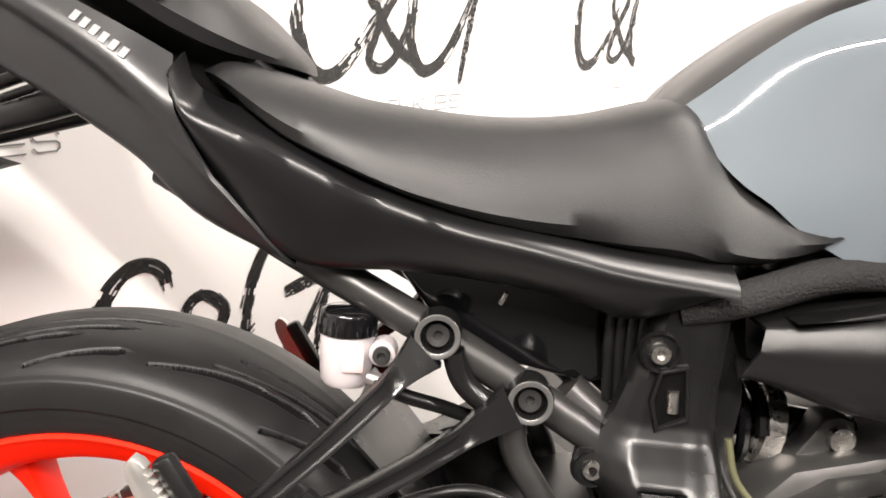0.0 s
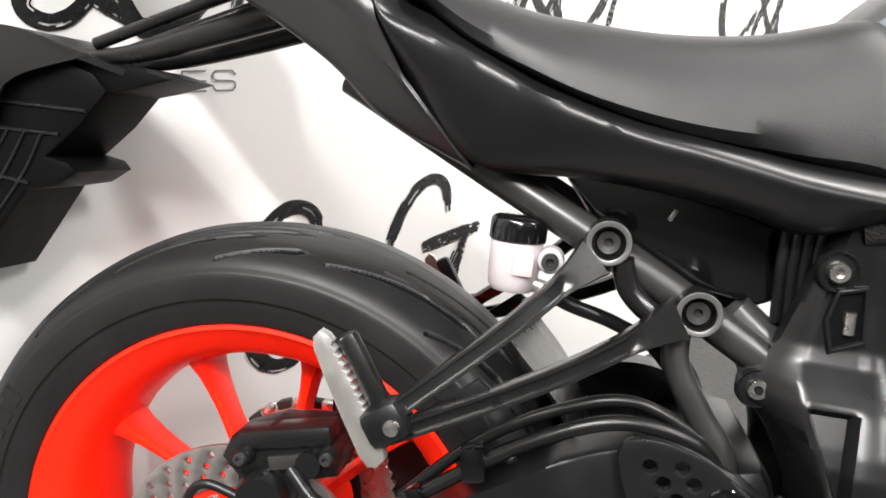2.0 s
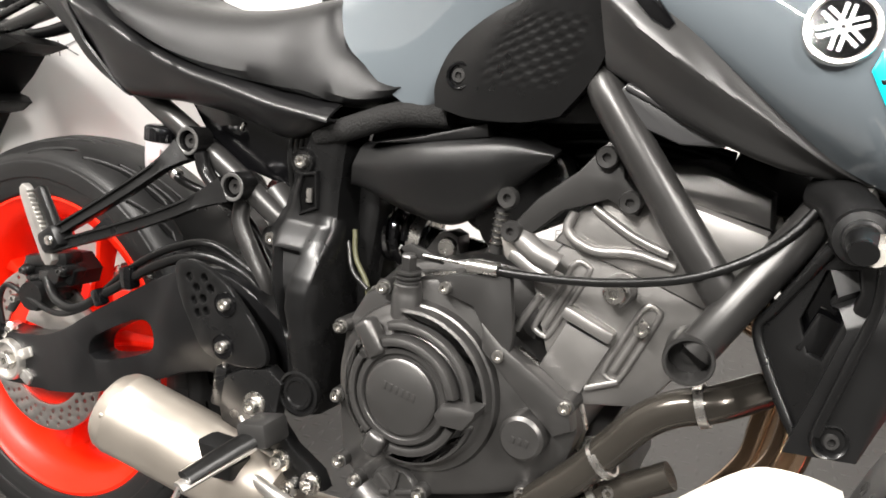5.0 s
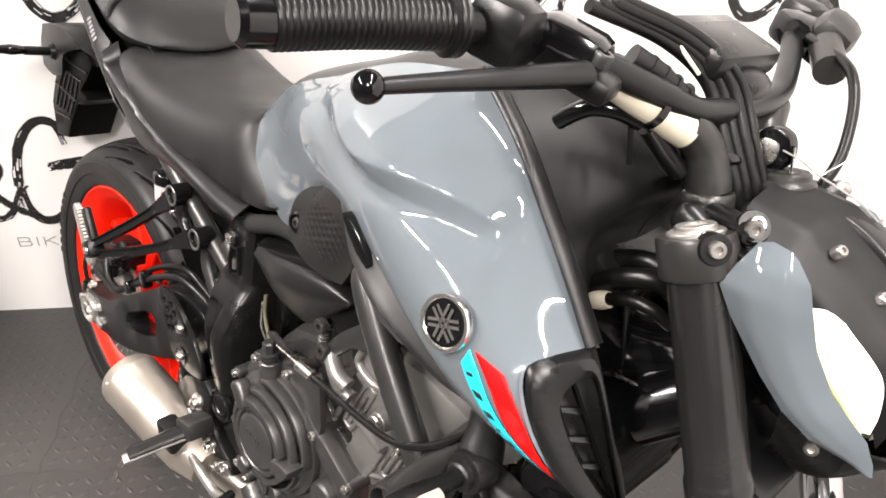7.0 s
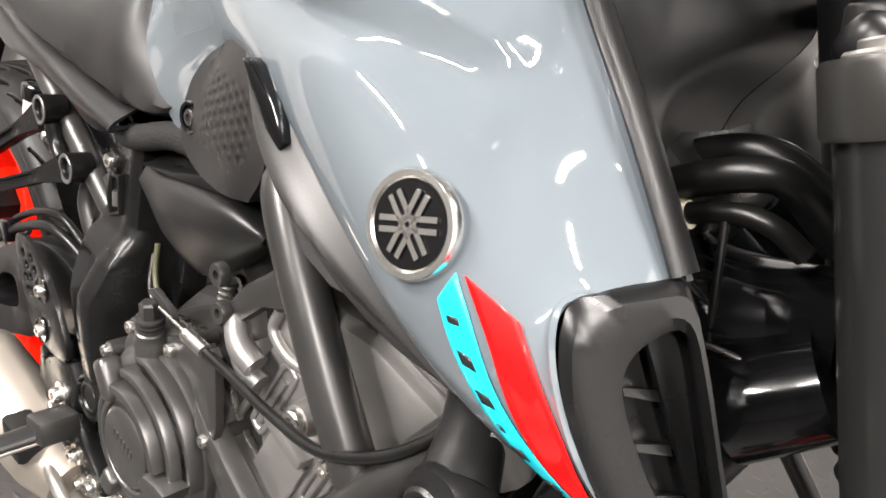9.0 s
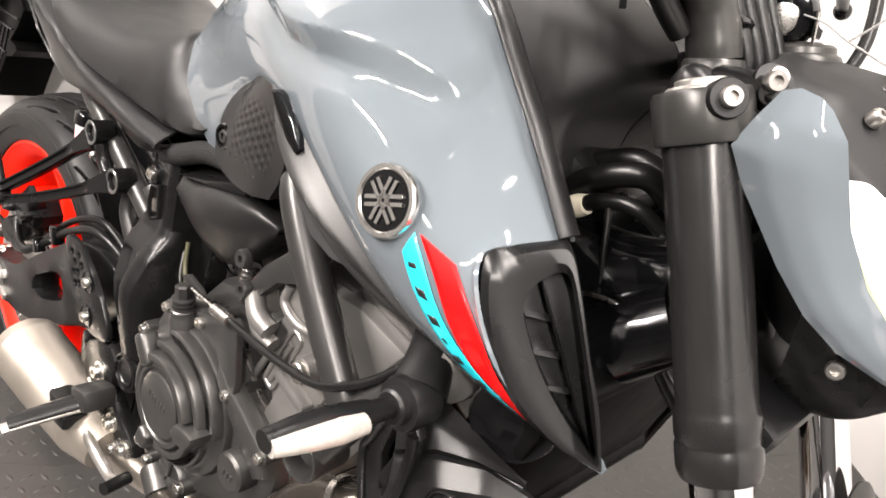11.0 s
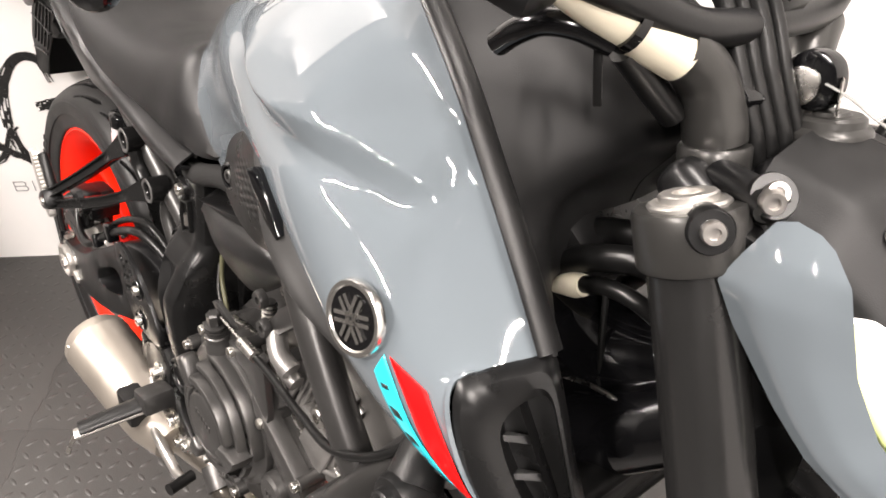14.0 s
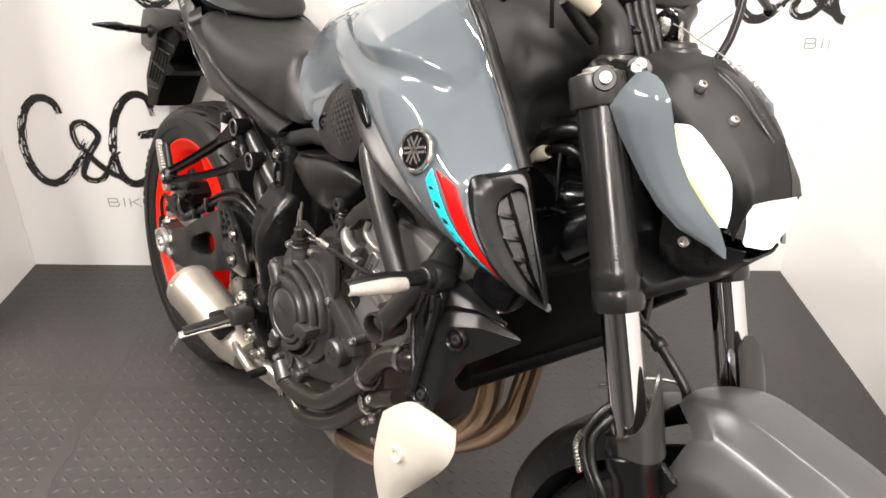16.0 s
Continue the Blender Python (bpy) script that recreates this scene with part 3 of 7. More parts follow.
dense = np.array([curve([r[i] for r in rings], 60) for i in range(len(rings[0]))]).transpose(1, 0, 2)
bm = bmesh.new()
skin(bm, dense)
part("seat", bm, VINYL, bike, "black vinyl rider seat")

# panels under the seat
UPPER = [(0.088, 0.838), (0.099, 0.815), (0.138, 0.800), (0.178, 0.786), (0.218, 0.770), (0.258, 0.758), (0.298, 0.748), (0.337, 0.742), (0.376, 0.735), (0.415, 0.728), (0.490, 0.721)]
LOWER = [(0.098, 0.805), (0.101, 0.796), (0.128, 0.758), (0.155, 0.729), (0.181, 0.715), (0.210, 0.713), (0.254, 0.715), (0.303, 0.713), (0.344, 0.709), (0.385, 0.702), (0.426, 0.694), (0.490, 0.717)]
for s in (1, -1):
    rows = [[(x, s * -0.112, z + 0.018) for x, z in UPPER], [(x, s * -0.136, z + 0.004) for x, z in UPPER], [(x, s * -0.141, z - 0.004) for x, z in UPPER],
            [(x, s * -0.136, 0.5 * (z + z2)) for (x, z), (_, z2) in zip(curve([(a, b, 0) for a, b in UPPER], 12)[:, :2], curve([(a, b, 0) for a, b in LOWER], 12)[:, :2])],
            [(x, s * -0.122, z) for x, z in LOWER], [(x, s * -0.10, z - 0.004) for x, z in LOWER]]
    part("side_panel", sheet(rows, 50, 22, 0.003, (0, s, 0)), SATIN, bike, "satin black panel under the seat")

# pillion seat and tail
PILLION = [(0.156, 0.858, 0.020, 0.853), (0.146, 0.870, 0.060, 0.855), (0.128, 0.886, 0.092, 0.857), (0.105, 0.906, 0.112, 0.862), (0.075, 0.923, 0.120, 0.874),
           (0.03, 0.940, 0.122, 0.897), (-0.05, 0.962, 0.112, 0.932), (-0.12, 0.980, 0.088, 0.962), (-0.150, 0.984, 0.040, 0.974)]
rings = []
for x, zt, w, zl in PILLION:
    h = zt - zl
    half = curve([(x, y * w, zl + k * h) for y, k in ((0, 1), (0.4, 0.98), (0.7, 0.86), (0.9, 0.6), (1, 0.25), (0.98, 0), (0.7, -0.06), (0.3, -0.06))], 18)
    rings.append(np.vstack([half * (1, -1, 1), half[::-1][:-1]]))
dense = np.array([curve([r[i] for r in rings], 40) for i in range(len(rings[0]))]).transpose(1, 0, 2)
bm = bmesh.new()
skin(bm, dense)
part("pillion_seat", bm, VINYL, bike, "black vinyl pillion seat")
part("seat_strap", tube([(0.072, -0.119, 0.890), (0.068, -0.114, 0.908), (0.062, -0.085, 0.922), (0.058, 0.0, 0.932), (0.062, 0.085, 0.922), (0.068, 0.114, 0.908)], 0.004, flat=1.6), VINYL, bike)

for s in (1, -1):
    top = [(0.083, -0.122, 0.853), (0.05, -0.124, 0.869), (0.0, -0.118, 0.890), (-0.044, -0.110, 0.907), (-0.10, -0.098, 0.926), (-0.18, -0.075, 0.952), (-0.25, -0.045, 0.972)]
    crest = [(0.092, -0.140, 0.815), (0.05, -0.138, 0.842), (0.0, -0.130, 0.868), (-0.044, -0.121, 0.888), (-0.10, -0.108, 0.910), (-0.18, -0.082, 0.940), (-0.25, -0.050, 0.965)]
    ridge = [(0.118, -0.136, 0.768), (0.075, -0.132, 0.805), (0.02, -0.122, 0.842), (-0.03, -0.112, 0.868), (-0.09, -0.098, 0.893), (-0.17, -0.075, 0.925), (-0.25, -0.045, 0.957)]
    low = [(0.170, -0.116, 0.711), (0.095, -0.104, 0.742), (0.046, -0.100, 0.780), (-0.02, -0.094, 0.817), (-0.07, -0.088, 0.840), (-0.14, -0.072, 0.872), (-0.24, -0.04, 0.94)]
    under = [(0.170, -0.092, 0.712), (0.095, -0.075, 0.746), (0.046, -0.070, 0.785), (-0.02, -0.06, 0.822), (-0.07, -0.055, 0.846), (-0.14, -0.04, 0.878), (-0.24, -0.02, 0.944)]
    rows = [[(x, s * y, z) for x, y, z in row] for row in (top, crest, [tuple(0.08 * p + 0.92 * q for p, q in zip(a, c)) for a, c in zip(crest, ridge)], ridge, [tuple(0.08 * p + 0.92 * q for p, q in zip(a, c)) for a, c in zip(low, ridge)], low, under)]
    part("tail_panel", sheet(rows, 40, 24, 0.003, (0, s, 0)), TAILBLACK, bike, "satin black tail panel")
# pale lettering on the tail panel becomes plain bars
for k in range(6):
    x, z = 0.016 + 0.0076 * k, 0.8735 - 0.0046 * k
    (xa, ya, za), (xb, yb, zb) = ([float(np.interp(x, [q[0] for q in line[::-1]], [q[i] for q in line[::-1]])) for i in range(3)] for line in (top, crest))
    part("tail_mark", block((x, ya + (yb - ya) * (za - z) / (za - zb) - 0.0022, z), (0.0052, 0.0016, 0.0085), (-30, 25, 0), 0.0004), GREYINK, bike)
part("tail_underside", sheet([[(0.10, y, 0.75), (-0.05, y * 0.8, 0.83), (-0.2, y * 0.6, 0.91), (-0.25, y * 0.5, 0.95)] for y in (-0.09, 0, 0.09)], 16, 6, 0.004, (0, 0, 1)), PLASTIC, bike)
part("tail_core", plate([(0.150, 0.845), (0.120, 0.866), (0.098, 0.881), (0.070, 0.900), (0.030, 0.916), (-0.050, 0.943), (-0.120, 0.957), (-0.180, 0.952), (-0.220, 0.952), (-0.200, 0.925), (-0.050, 0.860), (0.080, 0.800)], -0.084, 0.084, 0.004), RADBLACK, bike)
part("tail_light", block((-0.262, 0, 0.955), (0.04, 0.10, 0.03), (0, 25, 0), 0.008), GLOSSBLACK, bike, "dark tail light lens")

# plate carrier, hanging under the tail
carrier = group("plate_carrier", "black plastic number plate carrier with ribs")
for s in (-1, 1):
    part("stay", tube([(-0.02, s * 0.040, 0.822), (-0.08, s * 0.038, 0.800), (-0.16, s * 0.034, 0.774), (-0.225, s * 0.03, 0.762)], [0.013, 0.011, 0.009, 0.006], flat=1.1), PLASTIC, carrier)
    part("stay", tube([(-0.05, s * 0.030, 0.845), (-0.13, s * 0.030, 0.812), (-0.21, s * 0.028, 0.778)], 0.006), PLASTIC, carrier)
part("hood", sheet([[(-0.155, y * 0.6, 0.752), (-0.21, y, 0.768), (-0.27, y * 1.1, 0.784), (-0.33, y * 1.1, 0.782), (-0.40, y, 0.765)] for y in (-0.055, -0.03, 0.03, 0.055)], 20, 8, 0.006, (0, 0, -1)), TEXTURED, carrier, "grained dark grey top hood")
part("hood_side", sheet([[(-0.20, -0.054, 0.766), (-0.27, -0.060, 0.784), (-0.33, -0.060, 0.782), (-0.40, -0.055, 0.765)], [(-0.275, -0.062, 0.735), (-0.30, -0.064, 0.735), (-0.34, -0.064, 0.73), (-0.40, -0.06, 0.725)], [(-0.295, -0.060, 0.690), (-0.315, -0.062, 0.680), (-0.345, -0.062, 0.675), (-0.40, -0.058, 0.68)]], 14, 10, 0.004, (0, 1, 0)), TEXTURED, carrier)
part("point", plate([(-0.122, 0.753), (-0.155, 0.760), (-0.215, 0.764), (-0.215, 0.742), (-0.185, 0.733), (-0.16, 0.740)], -0.040, 0.040, 0.003), RADBLACK, carrier)
part("carrier_body", plate([(-0.200, 0.750), (-0.185, 0.735), (-0.212, 0.700), (-0.245, 0.668), (-0.222, 0.664), (-0.214, 0.656), (-0.236, 0.640), (-0.268, 0.632), (-0.300, 0.580), (-0.325, 0.540), (-0.385, 0.528), (-0.40, 0.60), (-0.36, 0.69), (-0.34, 0.76), (-0.27, 0.77)], -0.046, 0.046, 0.004), RADBLACK, carrier)
for a, b in (((-0.205, 0.715), (-0.33, 0.715)), ((-0.232, 0.690), (-0.34, 0.690)), ((-0.262, 0.640), (-0.37, 0.650)), ((-0.30, 0.590), (-0.385, 0.580))):
    part("rib", tube([(a[0], -0.047, a[1]), (b[0], -0.047, b[1])], 0.002), PLASTIC, carrier)
for k in range(5):
    part("rib", tube([(-0.250 - 0.018 * k, -0.047, 0.690), (-0.268 - 0.020 * k, -0.047, 0.650), (-0.300 - 0.018 * k, -0.047, 0.60)], 0.0018), PLASTIC, carrier)
for s in (-1, 1):
    ind = group("rear_indicator", "black stalked rear indicator", bike)
    part("boss", lathe([(0, 0.01), (0.013, 0.008), (0.017, 0.0), (0.017, -0.01), (0, -0.01)], (-0.325, s * 0.064, 0.727), (0, s, 0), 24), HOSE, ind)
    part("stalk", tube([(-0.325, s * 0.062, 0.727), (-0.322, s * 0.12, 0.732)], 0.009), HOSE, ind)
    part("lens", tube([(-0.322, s * 0.115, 0.732), (-0.32, s * 0.13, 0.734), (-0.318, s * 0.165, 0.737), (-0.316, s * 0.20, 0.738)], [0.008, 0.013, 0.012, 0.004], flat=0.8), GLOSSBLACK, ind)

# fuel tank: glossy painted shells left and right of a black centre cover
TANK = [
    [(0.452, -0.075, 0.848), (0.52, -0.088, 0.905), (0.57, -0.097, 0.931), (0.65, -0.100, 0.962), (0.734, -0.100, 0.997), (0.80, -0.106, 1.013), (0.865, -0.120, 1.024)],
    [(0.462, -0.088, 0.838), (0.53, -0.103, 0.880), (0.57, -0.120, 0.915), (0.65, -0.134, 0.943), (0.734, -0.143, 0.968), (0.82, -0.148, 0.982), (0.925, -0.134, 0.984)],
    [(0.472, -0.098, 0.815), (0.545, -0.114, 0.855), (0.59, -0.135, 0.892), (0.66, -0.158, 0.917), (0.75, -0.176, 0.936), (0.84, -0.184, 0.940), (0.975, -0.140, 0.934)],
    [(0.490, -0.108, 0.796), (0.563, -0.119, 0.830), (0.61, -0.140, 0.862), (0.68, -0.165, 0.888), (0.77, -0.192, 0.905), (0.87, -0.211, 0.900), (0.955, -0.207, 0.886), (1.010, -0.182, 0.868), (1.051, -0.146, 0.852)],
    [(0.512, -0.113, 0.782), (0.57, -0.126, 0.808), (0.625, -0.140, 0.838), (0.69, -0.168, 0.870), (0.78, -0.200, 0.887), (0.88, -0.222, 0.872), (0.956, -0.230, 0.850), (1.0, -0.222, 0.842), (1.028, -0.202, 0.836)],
    [(0.530, -0.115, 0.768), (0.585, -0.127, 0.790), (0.64, -0.142, 0.826), (0.70, -0.168, 0.863), (0.79, -0.198, 0.873), (0.89, -0.221, 0.843), (0.97, -0.227, 0.815), (1.058, -0.209, 0.783)],
    [(0.552, -0.116, 0.755), (0.60, -0.128, 0.772), (0.65, -0.143, 0.818), (0.72, -0.168, 0.864), (0.80, -0.195, 0.862), (0.898, -0.215, 0.818), (0.985, -0.219, 0.778), (1.098, -0.186, 0.740)],
    [(0.590, -0.118, 0.737), (0.612, -0.130, 0.756), (0.66, -0.145, 0.815), (0.735, -0.168, 0.866), (0.81, -0.190, 0.850), (0.902, -0.206, 0.796), (0.955, -0.204, 0.764), (1.005, -0.196, 0.741), (1.062, -0.180, 0.722), (1.134, -0.152, 0.715)],
    [(0.590, -0.105, 0.737), (0.612, -0.115, 0.756), (0.66, -0.130, 0.812), (0.735, -0.150, 0.860), (0.81, -0.170, 0.844), (0.902, -0.186, 0.792), (0.955, -0.184, 0.760), (1.005, -0.176, 0.738), (1.062, -0.160, 0.720), (1.128, -0.140, 0.715)]]


def tank_grid(nu, nv):
    """The right shell: smoothed, with the long crease that runs from the rear lip to above the badge."""
    g = surface(TANK, nu, nv)
    for _ in range(300):
        g[1:-1, 1:-1] += 0.22 * (g[:-2, 1:-1] + g[2:, 1:-1] + g[1:-1, :-2] + g[1:-1, 2:] - 4 * g[1:-1, 1:-1])
    n = np.cross(np.gradient(g, axis=1), np.gradient(g, axis=0))
    n /= np.linalg.norm(n, axis=-1, keepdims=True)
    n *= -np.sign(n[..., 1:2])
    x, z = g[..., 0], g[..., 2]
    line = np.interp(x, (0.55, 0.633, 0.688, 0.736, 0.776, 0.804, 0.850, 0.888, 0.920, 0.950), (0.925, 0.948, 0.944, 0.934, 0.925, 0.924, 0.927, 0.927, 0.923, 0.917))
    d = z - line
    size = 0.013 * np.interp(x, (0.64, 0.75, 0.90, 0.935, 0.958), (0.0, 1.0, 0.95, 0.7, 0.0))
    lip = np.where(d > 0, np.exp(-(d / 0.045) ** 2), np.clip(1 + d / 0.012, 0, 1) ** 1.2)
    hollow = 0.35 * np.exp(-((d + 0.018) / 0.011) ** 2)
    return g + n * (size * (lip - hollow))[..., None]


tank = group("fuel_tank", "glossy grey-blue fuel tank with red and cyan decals")
for s in (1, -1):
    part("tank_shell", sheet(None, 200, 130, 0.003, (0, s, 0), tank_grid(200, 130) * np.array((1, s, 1))), TANKPAINT, tank, "glossy grey-blue shell")
TGRID = tank_grid(200, 130)
TNORM = np.cross(np.gradient(TGRID, axis=1), np.gradient(TGRID, axis=0))
TNORM /= np.linalg.norm(TNORM, axis=-1, keepdims=True)
TNORM *= -np.sign(TNORM[..., 1:2])


def on_tank(x, z, lift=0.0):
    """The place on the right tank shell at x, z of the side view, lifted off it a little."""
    d = (TGRID[..., 0] - x) ** 2 + (TGRID[..., 2] - z) ** 2
    j = np.unravel_index(np.argsort(d, axis=None)[:4], d.shape)
    w = 1 / (d[j] + 1e-7)
    w = (w / w.sum())[:, None]
    p, n = (TGRID[j] * w).sum(0), (TNORM[j] * w).sum(0)
    return Vector((x, p[1], z)) + Vector(n / np.linalg.norm(n)) * lift, Vector(n)


def decal(name, left, right, mat, parent, lift, nu=40, nv=6, label=""):
    """A thin film between two lines of (x, z) that follows the tank."""
    a, b = curve([(x, z, 0) for x, z in left], nu)[:, :2], curve([(x, z, 0) for x, z in right], nu)[:, :2]
    bm = bmesh.new()
    vs = [[bm.verts.new(on_tank(*(pa + (pb - pa) * k), lift)[0]) for k in np.linspace(0, 1, nv)] for pa, pb in zip(a, b)]
    for r0, r1 in zip(vs, vs[1:]):
        for k in range(nv - 1):
            bm.faces.new((r0[k], r0[k + 1], r1[k + 1], r1[k]))
    ob = part(name, bm, mat, parent, label)
    ob.modifiers.new("film", "SOLIDIFY").thickness = 0.0006
    return ob


decal("decal", [(0.988, 0.833), (1.0095, 0.809), (1.030, 0.778), (1.048, 0.757), (1.072, 0.739), (1.103, 0.7235)], [(1.0175, 0.823), (1.038, 0.802), (1.057, 0.782), (1.0695, 0.763), (1.086, 0.743), (1.105, 0.7245)], REDDECAL, tank, 0.0012, 60, label="red decal")
decal("decal", [(0.9798, 0.818), (0.9945, 0.795), (1.011, 0.774), (1.030, 0.755), (1.050, 0.742), (1.074, 0.7345)], [(0.984, 0.8325), (0.9985, 0.815), (1.0180, 0.787), (1.0365, 0.7665), (1.058, 0.748), (1.078, 0.7355)], CYAN, tank, 0.0010, 60, label="cyan decal strip")
for k, (w, h) in enumerate(((0.006, 0.010), (0.012, 0.011), (0.011, 0.011), (0.005, 0.003), (0.010, 0.009), (0.010, 0.009))):
    t = (0.10, 0.26, 0.42, 0.54, 0.66, 0.82)[k]
    c = curve([(0.984, 0.822, 0), (0.997, 0.802, 0), (1.014, 0.780, 0), (1.032, 0.760, 0), (1.053, 0.745, 0), (1.068, 0.738, 0)], 101)
    i = int(t * 100)
    d = (c[min(100, i + 3)] - c[max(0, i - 3)])[:2]
    d /= np.linalg.norm(d)
    n2 = np.array((-d[1], d[0]))
    p = c[i][:2]
    decal("decal_mark", [p - d * w / 2 - n2 * h / 2 * 0.55, p + d * w * 0.1 - n2 * h / 2 * 0.55], [p - d * w * 0.1 + n2 * h / 2 * 0.55, p + d * w / 2 + n2 * h / 2 * 0.55], BLACKINK, tank, 0.002, 4, 3)

# round badge, plain shapes in its colours
p, n = on_tank(0.956, 0.844, 0.001)
n = (n.normalized() + Vector((0, -1.2, 0.15))).normalized()
badge = group("badge", "round chrome and black tank badge", tank)
part("ring", lathe([(0.0, -0.002), (0.0262, -0.002), (0.0262, 0.002), (0.0250, 0.0042), (0.0222, 0.0042), (0.0206, 0.0026)], p, n, 48), SILVER, badge, "silver ring")
part("field", lathe([(0.0, 0.0034), (0.0212, 0.0030), (0.0212, 0.0), (0, 0)], p, n, 40), GLOSSBLACK, badge)
m = basis(n)
for k in range(3):
    for off in (-0.0027, 0.0027):
        a = math.pi * k / 3 + 0.35
        u, v = m @ Vector((math.cos(a), math.sin(a), 0)), m @ Vector((-math.sin(a), math.cos(a), 0))
        bm = bmesh.new()
        base = p + n.normalized() * 0.0034
        ends = [base + u * sa * 0.0165 + v * (off + sb * 0.0014) + n.normalized() * h for h in (0, 0.0012) for sa, sb in ((-1, -1), (1, -1), (1, 1), (-1, 1))]
        vs = [bm.verts.new(e) for e in ends]
        for f in ((0, 1, 2, 3), (4, 5, 6, 7), (0, 1, 5, 4), (1, 2, 6, 5), (2, 3, 7, 6), (3, 0, 4, 7)):
            bm.faces.new([vs[i] for i in f])
        part("bar", bm, SILVER, badge)

# black trim strip along the shell's front edge, and the centre cover
for s in (1, -1):
    edge = [(0.862, -0.119, 1.028), (0.93, -0.135, 0.984), (0.975, -0.139, 0.937), (1.012, -0.143, 0.898), (1.052, -0.146, 0.850)]
    part("trim_strip", tube([(x + 0.003, s * y, z + 0.002) for x, y, z in edge], 0.0095, flat=0.5, steps=40), TEXTURED, tank, "matt black edge strip")
    rows = [[(x + 0.006, s * (y + 0.004), z) for x, y, z in edge],
            [(0.875, s * -0.10, 1.034), (0.945, s * -0.108, 0.990), (0.985, s * -0.108, 0.945), (1.005, s * -0.112, 0.900), (1.030, s * -0.115, 0.852)],
            [(0.885, s * -0.06, 1.040), (0.965, s * -0.066, 1.000), (1.010, s * -0.060, 0.955), (0.99, s * -0.075, 0.905), (1.0, s * -0.08, 0.855)],
            [(0.89, s * -0.001, 1.043), (0.975, s * -0.001, 1.004), (1.022, s * -0.001, 0.962), (0.995, s * -0.001, 0.905), (0.99, s * -0.001, 0.855)]]
    part("front_cover", sheet(rows, 30, 20, 0.003, (-1, 0, 0)), MATTCOVER, tank, "matt black plastic cover in front of the tank")
    rows = [[(0.440, s * -0.075 * k, 0.832), *[(x, s * y * k, z + e) for x, y, z in TANK[0]]] for k, e in ((1.0, 0.0), (0.8, 0.010), (0.45, 0.016), (0.01, 0.018))]
    part("top_cover", sheet(rows, 40, 14, 0.003, (0, 0, -1)), SATIN, tank, "satin black top cover")
part("filler_cap", lathe([(0, 0.012), (0.032, 0.010), (0.036, 0.004), (0.036, -0.01), (0, -0.01)], (0.80, 0, 1.028), (-0.25, 0, 1), 32), SATIN, tank)
part("key_recess", block((0.9405, -0.080, 0.9915), (0.036, 0.036, 0.006), (-14, 38, 0), 0.003), PLASTIC, tank, "square recess in the cover")
# dark inside of the recess, its shade put into a raised dull black block
part("recess_floor", block((0.9425, -0.0805, 0.9940), (0.026, 0.026, 0.004), (-14, 38, 0), 0.002), RADBLACK, tank)
part("recess_tab", block((0.9480, -0.0830, 0.9935), (0.010, 0.012, 0.003), (-14, 38, 20), 0.001), GLOSSBLACK, tank)

